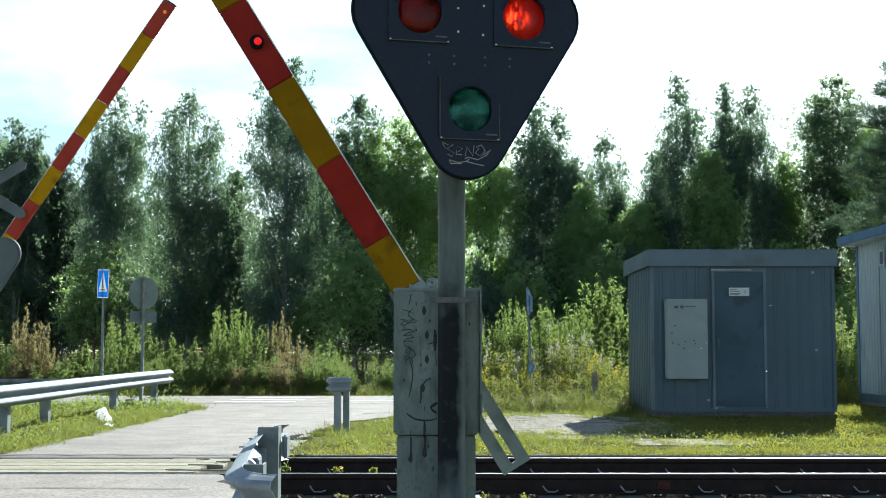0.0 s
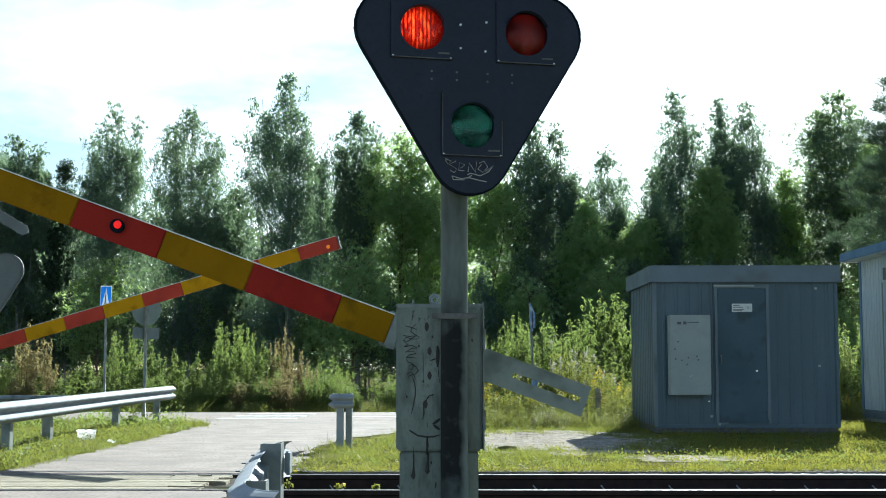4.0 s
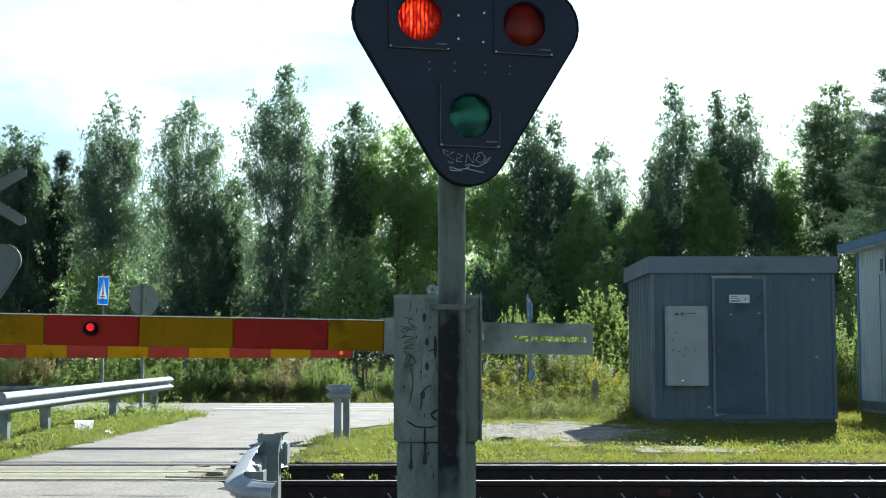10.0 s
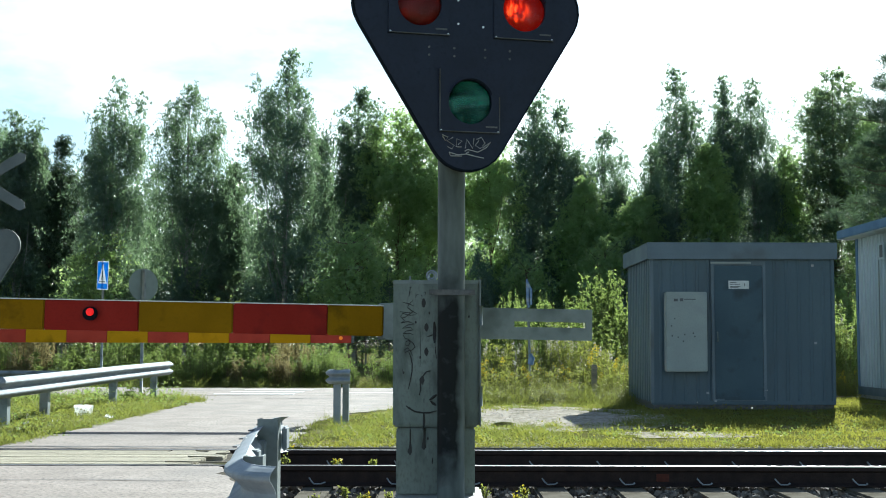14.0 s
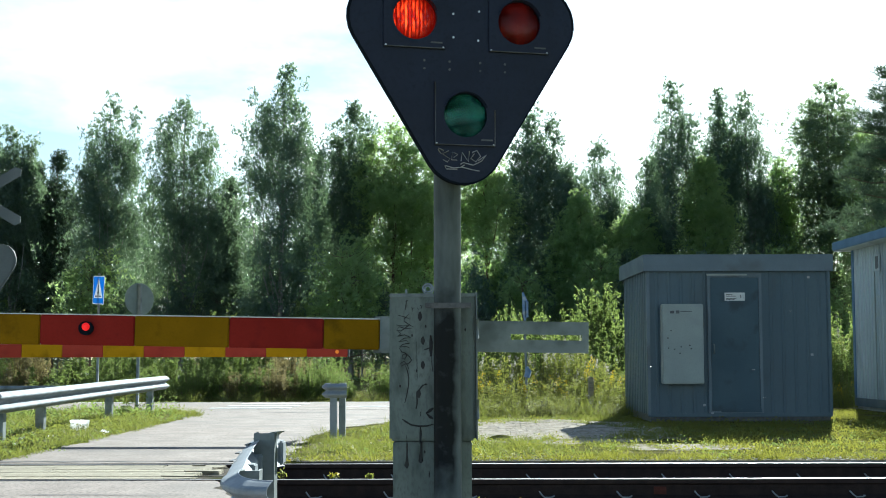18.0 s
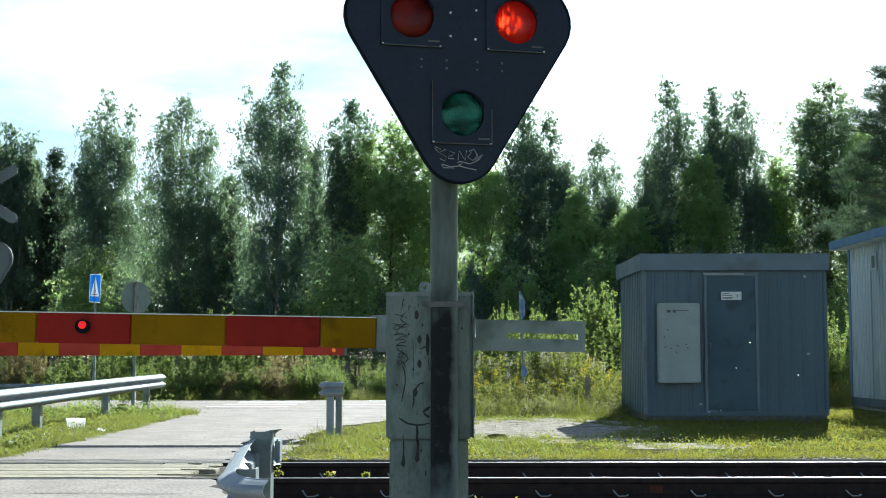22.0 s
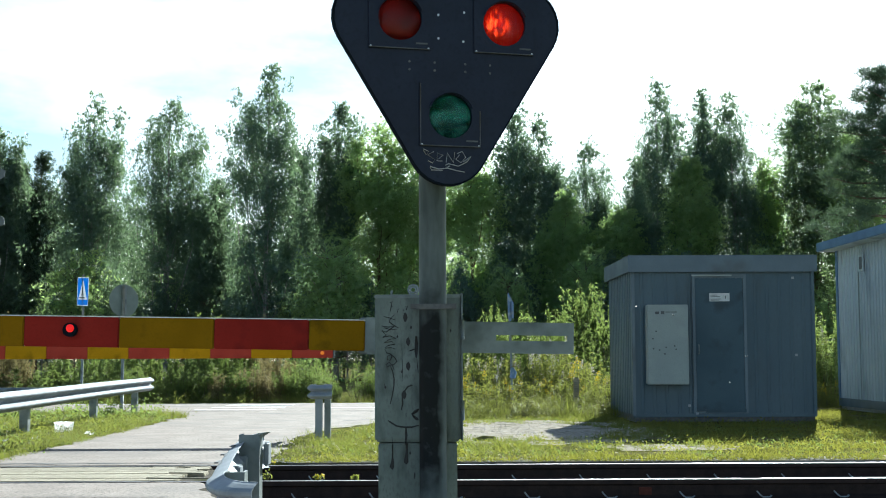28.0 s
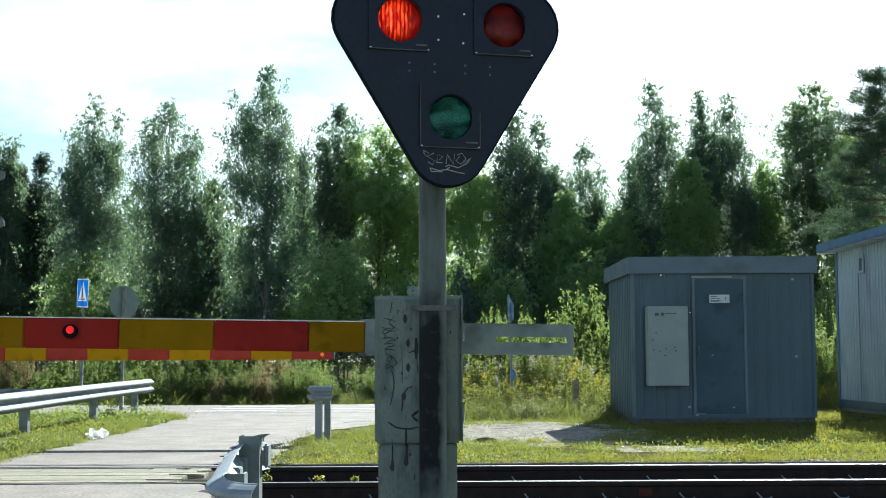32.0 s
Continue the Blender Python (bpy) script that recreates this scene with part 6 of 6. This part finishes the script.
# a pine much nearer, beyond the sheds
pine(9.8, 28.0, 7.3, 10, "dark pine with level boughs standing behind the sheds")


# ---- bushes ----
def bush(name, seed, leaf, size, h, r, stems, label, narrow=0.42, bushy=1.0, group="bushes by the road"):
    """Upright arching shoots with side twigs, leafy almost to the ground."""
    rng = np.random.default_rng(seed)
    root = thing(name, pose(0, 0, 0), label, "bush", group)
    bm = bmesh.new()
    pts = []
    for i in range(stems):
        a, b = rng.uniform(0, 2 * math.pi), math.sqrt(rng.random())
        d = np.array([math.cos(a), math.sin(a), 0.0])
        foot = d * 0.4 * r * b + np.array([0, 0, -0.05])
        hh = h * rng.uniform(0.72, 1.0) * (1 - 0.5 * b ** 1.8)
        tip = d * r * b * rng.uniform(0.7, 1.0) + np.array([rng.normal() * 0.05, rng.normal() * 0.05, hh])
        mid = 0.5 * (foot + tip) + d * 0.05 * h
        tube(bm, [tuple(foot), tuple(mid), tuple(tip)], [0.012, 0.008, 0.002], 4, caps=False)

        def along(s):
            s = np.asarray(s)[:, None]
            return foot * (1 - s) ** 2 + 2 * mid * s * (1 - s) + tip * s * s
        n = int(26 * hh)
        s = rng.uniform(0.1, 1.0, n)
        pts.append(along(s) + rng.normal(size=(n, 3)) * 0.03)
        k = int(11 * hh * bushy)
        s = rng.uniform(0.08, 0.92, k)
        base = along(s)
        way = rng.normal(size=(k, 3)) * 0.8
        way[:, 2] = np.abs(way[:, 2]) * 0.8 + 0.35
        way /= np.linalg.norm(way, axis=1)[:, None]
        length = 0.22 * h * (1.08 - s) * rng.uniform(0.5, 1.2, k)
        u = rng.random((k, 9))
        q = base[:, None] + way[:, None] * (u * length[:, None])[:, :, None]
        pts.append(q.reshape(-1, 3) + rng.normal(size=(k * 9, 3)) * 0.022)
    part("stalk", bm, STEM, root)
    me = leaves("foliage", np.concatenate(pts), 1.1 * size, leaf, rng, hang=-0.35, narrow=1.25 * narrow, shape="leaflet")
    ob = new("foliage", me)
    ob.parent = root
    return root


def weeds(name, seed, h, r, stems, label, heads, head_leaf):
    """Many upright single stems with narrow leaves; some carry a plume of flowers or of seed fluff."""
    rng = np.random.default_rng(seed)
    root = thing(name, pose(0, 0, 0), label, "weeds", "weeds by the road")
    bm = bmesh.new()
    pts, plumes = [], []
    for i in range(stems):
        a, b = rng.uniform(0, 2 * math.pi), r * math.sqrt(rng.random())
        foot = np.array([b * math.cos(a), b * math.sin(a), -0.04])
        hh = h * rng.uniform(0.45, 1.0)
        tip = foot + np.array([rng.normal() * 0.09, rng.normal() * 0.09, hh])
        tube(bm, [tuple(foot), tuple(tip)], [0.006, 0.002], 3, caps=False)
        n = int(44 * hh)
        s = rng.uniform(0.05, 0.98, n)[:, None]
        pts.append(foot + (tip - foot) * s + rng.normal(size=(n, 3)) * (0.025 + 0.055 * (1 - s)))
        if rng.random() < heads and hh > 0.6 * h:
            q = rng.random((34, 1))
            plumes.append(tip + np.array([0, 0, 0.04]) - np.array([0, 0, 0.20]) * q + rng.normal(size=(34, 3)) * (0.008 + 0.04 * q))
    part("stalk", bm, STEM, root)
    ob = new("foliage", leaves("foliage", np.concatenate(pts), 0.040, WEED, rng, hang=-0.5, narrow=0.26))
    ob.parent = root
    if plumes:
        ob = new("flower_head", leaves("flower_head", np.concatenate(plumes), 0.017, head_leaf, rng, 0.0, 0.8))
        ob.parent = root
        tagged(ob, kind="stuff")
    return root


BUSHES = {
    "willow": bush("willow_bush", 31, LEAF_WILLOW, 0.040, 2.6, 1.0, 34, "upright leafy willow bush by the road", 0.34),
    "green": bush("green_bush", 32, LEAF_BUSH, 0.044, 2.4, 1.05, 34, "dense dark green bush by the road", 0.55),
    "russet": bush("russet_bush", 33, LEAF_BROWN, 0.034, 2.4, 0.75, 26, "half-dry russet bush by the road", 0.5),
    "shoots": bush("willow_shoots", 35, LEAF_WILLOW, 0.036, 2.0, 0.6, 16, "pale upright willow shoots by the road", 0.3, 0.45),
    "weedy": weeds("tall_weeds", 34, 1.3, 0.85, 58, "tangle of tall yellowish weeds", 0.0, FLOWER),
    "golden": weeds("goldenrod", 36, 1.25, 0.6, 40, "clump of yellow-flowering goldenrod", 0.3, FLOWER),
    "fluffy": weeds("willowherb", 37, 1.5, 0.7, 44, "faded willowherb with whitish seed fluff", 0.25, FLUFF),
}
BUSH_H = {"willow": 2.6, "green": 2.4, "russet": 2.4, "shoots": 2.0, "weedy": 1.3, "golden": 1.25, "fluffy": 1.5}
PLACED = set()


def put_bush(kind, px, py, y, girth=1.0, turn=0.0):
    s = (EYE.z + at_top(py) * y + 0.05) / BUSH_H[kind]
    m = pose(at_x(px) * y, y, -0.03, 0, 0, turn)
    if kind in PLACED:
        ob = copy_thing(BUSHES[kind], m)
    else:
        ob = BUSHES[kind]
        ob.matrix_basis = m
        PLACED.add(kind)
    ob.scale = (girth, girth, s)
    return ob


# bearing, top, distance and girth of each
BY_ROAD = [
    ("russet", 45, 500, 33.5, 0.8), ("russet", 70, 535, 33.2, 0.6), ("green", -25, 555, 33.6, 0.9), ("willow", 8, 580, 33.0, 0.5), ("green", 125, 600, 34, 0.8), ("green", 165, 575, 34.5, 0.8),
    ("willow", 212, 520, 34, 0.7), ("green", 250, 545, 33.6, 0.8), ("green", 290, 560, 33.4, 0.6), ("willow", 318, 640, 33, 0.4), ("green", 355, 570, 33.2, 0.6),
    ("willow", 398, 500, 33.8, 0.7), ("willow", 425, 515, 33.4, 0.6), ("green", 445, 545, 33.6, 0.8), ("green", 385, 560, 32.8, 0.6), ("russet", 492, 508, 33.8, 0.55), ("russet", 508, 560, 33.2, 0.8), ("russet", 535, 580, 33.0, 0.7),
    ("shoots", 550, 575, 33.2, 0.9), ("shoots", 578, 570, 33.0, 0.9), ("shoots", 602, 590, 33.2, 0.8), ("willow", 570, 610, 32.6, 0.6), ("green", 430, 610, 32.3, 0.7), ("willow", 470, 600, 32.3, 0.6), ("green", 520, 620, 32.2, 0.6),
    ("shoots", 668, 600, 32.2, 0.7), ("willow", 690, 620, 32.0, 0.5), ("green", 715, 600, 32.6, 0.7), ("green", 230, 600, 32.6, 0.7), ("willow", 180, 615, 32.8, 0.6), ("green", 80, 610, 32.8, 0.8),
    ("willow", 800, 540, 28.0, 0.8), ("green", 755, 560, 32.6, 0.8), ("willow", 862, 530, 27.8, 0.6), ("willow", 905, 486, 28.2, 0.55), ("willow", 938, 502, 27.6, 0.8), ("willow", 975, 512, 27.4, 0.8), ("shoots", 950, 488, 27.8, 0.9), ("shoots", 1000, 500, 27.8, 0.9), ("green", 890, 522, 28.2, 0.7), ("green", 945, 540, 28.5, 0.8), ("willow", 1010, 525, 27.8, 0.7),
    ("green", 1040, 470, 29.8, 0.8), ("willow", 1062, 440, 30.0, 0.9), ("green", 1092, 455, 29.4, 0.8), ("green", 1085, 530, 28.0, 0.8), ("green", 1050, 560, 27.0, 0.7), ("willow", 985, 580, 26.6, 0.6), ("green", 880, 580, 26.8, 0.6), ("green", 1105, 580, 26.6, 0.7),
    ("willow", 1495, 490, 28.0, 0.8), ("green", 1500, 540, 26.9, 0.6), ("willow", 1478, 560, 27.4, 0.5), ("willow", 1200, 420, 32, 1.0), ("green", 1340, 425, 33, 1.2), ("green", 1290, 430, 34, 1.2),
    ("fluffy", 865, 600, 25.6, 0.8), ("fluffy", 905, 592, 25.8, 0.8), ("fluffy", 945, 598, 25.4, 0.8), ("fluffy", 985, 585, 25.9, 0.8), ("fluffy", 1020, 580, 25.5, 0.8), ("fluffy", 1060, 605, 25.4, 0.8), ("fluffy", 1000, 560, 26.2, 0.7),
    ("golden", 860, 630, 24.4, 0.8), ("golden", 905, 640, 23.9, 0.7), ("golden", 978, 640, 24.4, 0.9), ("golden", 1000, 648, 24.1, 0.8), ("golden", 1078, 605, 24.6, 0.9), ("golden", 1052, 640, 24.0, 0.8), ("golden", 1104, 620, 24.6, 0.7),
    ("weedy", 880, 650, 24.2, 0.9), ("weedy", 935, 648, 24.3, 0.9), ("weedy", 1030, 640, 24.6, 0.9), ("weedy", 1070, 650, 24.2, 0.8), ("weedy", 850, 672, 23.4, 0.7), ("weedy", 900, 676, 23.2, 0.7), ("weedy", 955, 672, 23.4, 0.8), ("weedy", 1015, 672, 23.4, 0.8), ("weedy", 1065, 674, 23.4, 0.7), ("weedy", 1105, 660, 23.6, 0.6),
    ("weedy", 860, 688, 22.6, 0.6), ("weedy", 925, 684, 22.6, 0.6), ("weedy", 985, 686, 22.6, 0.6), ("weedy", 1045, 690, 22.7, 0.6), ("weedy", 1100, 690, 22.9, 0.5), ("weedy", 1495, 645, 26.2, 0.7), ("weedy", 1510, 630, 27.2, 0.7), ("fluffy", 1490, 560, 27.6, 0.8), ("golden", 1480, 650, 26.0, 0.5),
    ("weedy", 250, 662, 31.2, 0.8), ("weedy", 60, 655, 32, 1.0), ("weedy", 150, 655, 31.3, 0.9), ("weedy", 430, 665, 31.0, 0.7), ("weedy", 640, 672, 31.3, 0.6),
    ("green", 340, 628, 31.5, 0.5), ("willow", 365, 612, 31.7, 0.5), ("green", 395, 600, 31.8, 0.6), ("russet", 425, 615, 31.5, 0.6), ("green", 455, 612, 31.6, 0.6), ("russet", 485, 600, 31.6, 0.7), ("russet", 515, 618, 31.4, 0.6), ("willow", 540, 610, 31.6, 0.5),
    ("green", 562, 620, 31.5, 0.5), ("willow", 590, 606, 31.7, 0.5), ("green", 612, 640, 31.5, 0.4), ("green", 205, 625, 31.8, 0.6), ("willow", 265, 610, 32.0, 0.6), ("green", 290, 630, 31.7, 0.5), ("russet", 35, 605, 32.4, 0.7), ("green", 120, 640, 32.0, 0.6),
]
for i, (kind, px, py, y, girth) in enumerate(BY_ROAD):
    put_bush(kind, px, py, y, girth, 73.0 * i)

# little weeds and yellow flowers by the rails
def small_plant(x, y, z, h, flowers, seed):
    rng = np.random.default_rng(seed)
    root = thing("weed_plant", pose(x, y, z), "small green weed with yellow flowers by the rails" if flowers else "small green weed by the rails", "weed", "weeds by the rails")
    bm = bmesh.new()
    tips = []
    pts = []
    for i in range(6):
        t = np.array([rng.normal() * 0.35 * h, rng.normal() * 0.2 * h, h * rng.uniform(0.6, 1.0)])
        tube(bm, [(0, 0, -0.05), tuple(t * 0.5 + np.array([0, 0, 0.05 * h])), tuple(t)], [0.005, 0.004, 0.002], 4, caps=False)
        tips.append(t)
        pts.append(t[None] * rng.uniform(0.2, 0.95, (14, 1)) + rng.normal(size=(14, 3)) * 0.012)
    part("stalk", bm, STEM, root)
    ob = new("foliage", leaves("foliage", np.concatenate(pts), 0.015, WEED, rng, 0.0, 0.35))
    ob.parent = root
    if flowers:
        c = np.concatenate([t + rng.normal(size=(9, 3)) * 0.009 for t in tips[:2]])
        ob = new("flowers", leaves("flowers", c, 0.011, FLOWER, rng, 0.0, 0.8))
        ob.parent = root


for i, (px, py, y, h, fl) in enumerate([(592, 822, 11.6, 0.08, True), (658, 822, 11.6, 0.08, False), (505, 818, 11.7, 0.09, False), (920, 890, 9.4, 0.12, True), (925, 872, 10.0, 0.07, True), (690, 886, 9.3, 0.1, False),
                                         (560, 888, 9.3, 0.12, False), (610, 876, 9.7, 0.12, False), (855, 880, 9.6, 0.14, False), (545, 795, 13.1, 0.12, False), (512, 800, 12.9, 0.12, True), (390, 884, 9.2, 0.1, False), (640, 884, 9.5, 0.09, True)]):
    small_plant((px - 784) / 2400 * y, y, EYE.z - (py - 610) / 2400 * y, 0.75 * h, fl, 70 + i)


# ---- midges in the sun before the shed ----
INSECT_BODY = surface("insect_body", (0.08, 0.06, 0.04), (0.05, 0.04, 0.03), 30, 0.6, bump=0)
INSECT_WING = leafy("insect_wing", (0.7, 0.7, 0.66), (0.8, 0.8, 0.76), (0.9, 0.9, 0.85), 0.6)
INSECTS = []
for i in range(4):
    bug = thing("flying_insect", pose(4.0, 16.0, 1.0), "tiny pale-winged insect flying in the sunlight", "insect", "insects in the air")
    part("body", tube(bmesh.new(), [(-0.012, 0, 0), (-0.002, 0, 0.002), (0.008, 0, 0.001), (0.013, 0, 0)], [0.001, 0.003, 0.003, 0.001], 6), INSECT_BODY, bug)
    for s in (-1, 1):
        bm = bmesh.new()
        bm.faces.new([bm.verts.new(p) for p in ((0.003, 0.001 * s, 0.003), (0.009, 0.012 * s, 0.013), (0.0, 0.017 * s, 0.017), (-0.007, 0.012 * s, 0.011))])
        part("wing", bm, INSECT_WING, bug, "clear shining wing")
    INSECTS.append(bug)


# ---- what moves ----
def motions():
    fall = [(0, 58.2), (0.5, 52.9), (1, 47.9), (1.5, 43.5), (2, 39.2), (2.5, 34.6), (3, 29.9), (3.5, 25.1), (4.0, 20.3), (4.5, 15.5), (5.0, 10.7), (5.5, 6.1), (5.8, 3.2), (6.0, 1.8), (6.2, 1.1), (6.5, 0.9), (7, 1.0), (32, 1.0)]
    walk(near_arm, [(t, pose(*NEAR_PIVOT, 0, a, 0)) for t, a in fall])
    far_fall = [(0, 56.8), (0.5, 51.7), (1, 46.4), (1.5, 41.4), (2, 36.5), (2.5, 31.5), (3, 26.5), (3.5, 21.6), (4.0, 16.6), (4.5, 11.8), (5.0, 7.4), (5.5, 3.6), (5.8, 1.6), (6.0, 0.5), (6.3, 0.0), (6.6, -0.1), (7, 0.0), (32, 0.0)]
    walk(far_arm, [(t, pose(*FAR_PIVOT, 0, -a, 0)) for t, a in far_fall])
    # the two red lamps flash by turns, 0.87 s for both
    period, start = 0.8695, 0.38
    for blade, rest, s in BLINK:
        rows = []
        shift = start if s < 0 else start + 0.5
        n = 0
        state = lambda t: ((t / period - shift) % 1) < 0.5
        away, over = s * -88.0, 0.0
        rows.append((0, rest @ pose(0, 0, 0, 0, away if state(0) else over, 0)))
        k = math.ceil((0.06 / period - shift) * 2)
        while True:
            t = (k / 2 + shift) * period
            if t > 31.9:
                break
            opening = k % 2 == 0
            a, b = (over, away) if opening else (away, over)
            rows.append((t - 0.04, rest @ pose(0, 0, 0, 0, a, 0)))
            rows.append((t + 0.04, rest @ pose(0, 0, 0, 0, b, 0)))
            k += 1
        rows.append((32, rest @ pose(0, 0, 0, 0, away if state(32) else over, 0)))
        walk(blade, rows)
    # the wind moves the crowns
    wind = [0.2, 1.0, 0.35, 0.0, -0.6, -0.9, -0.7, -0.4, -0.8, -1.0, -0.5, -0.2, 0.0, -0.3, 0.2, 0.5, 0.1, -0.2, 0.0, 0.1, -0.1, 0.3, 0.1, -0.1, 0.4, 0.2, -0.2, 0.1, 0.4, 0.0, -0.3, 0.1, -0.3]
    for crown, amount, bearing in SWAYING:
        rows = []
        for t in range(33):
            w = wind[t] * 1.0 + 0.3 * math.sin(2.1 * t + 40 * bearing)
            rows.append((t, pose(0, 0, 0, 0.3 * amount * math.sin(1.7 * t + 60 * bearing), 1.3 * amount * w, 0)))
        walk(crown, rows)
    # the insects dart about
    drift = np.random.default_rng(77)
    for bug in INSECTS:
        x, y, z = drift.uniform(2.6, 4.3), drift.uniform(15.0, 18.0), drift.uniform(0.4, 1.7)
        rows, turn = [], 0.0
        for k in range(65):
            turn += drift.uniform(-50, 50)
            rows.append((0.5 * k, pose(x, y, z, 0, drift.uniform(-20, 20), turn)))
            x += drift.normal() * 0.22 + 0.10 * (3.4 - x)
            z += drift.normal() * 0.20 + 0.12 * (1.0 - z)
            z = max(0.25, z)
        walk(bug, rows)
    # the paper flutters, lies still, and is blown on at the end
    walk(paper, [(0, pose(-4.70, 18.55, 0.04, 10, 60, 30)), (0.15, pose(-4.76, 18.4, 0.05, 0, 30, 15)), (0.3, pose(-4.80, 18.2, 0.0, 0, 0, 0)), (1, pose(-4.80, 18.18, 0.0, 0, -6, 5)), (2, pose(-4.81, 18.15, 0, 0, 0, 0)),
                 (28.8, pose(-4.81, 18.15, 0, 0, 0, 0)), (29.1, pose(-4.76, 18.13, 0.02, 0, 25, 10)), (29.3, pose(-4.66, 18.0, 0.06, 10, 55, 20)), (29.6, pose(-4.50, 17.75, 0.0, -20, 30, 10)), (30.0, pose(-4.27, 17.5, 0.03, -30, -10, -20)),
                 (30.5, pose(-4.13, 17.1, 0.01, -48, 0, -10)), (32, pose(-4.13, 17.1, 0.01, -48, 0, -10))])


motions()
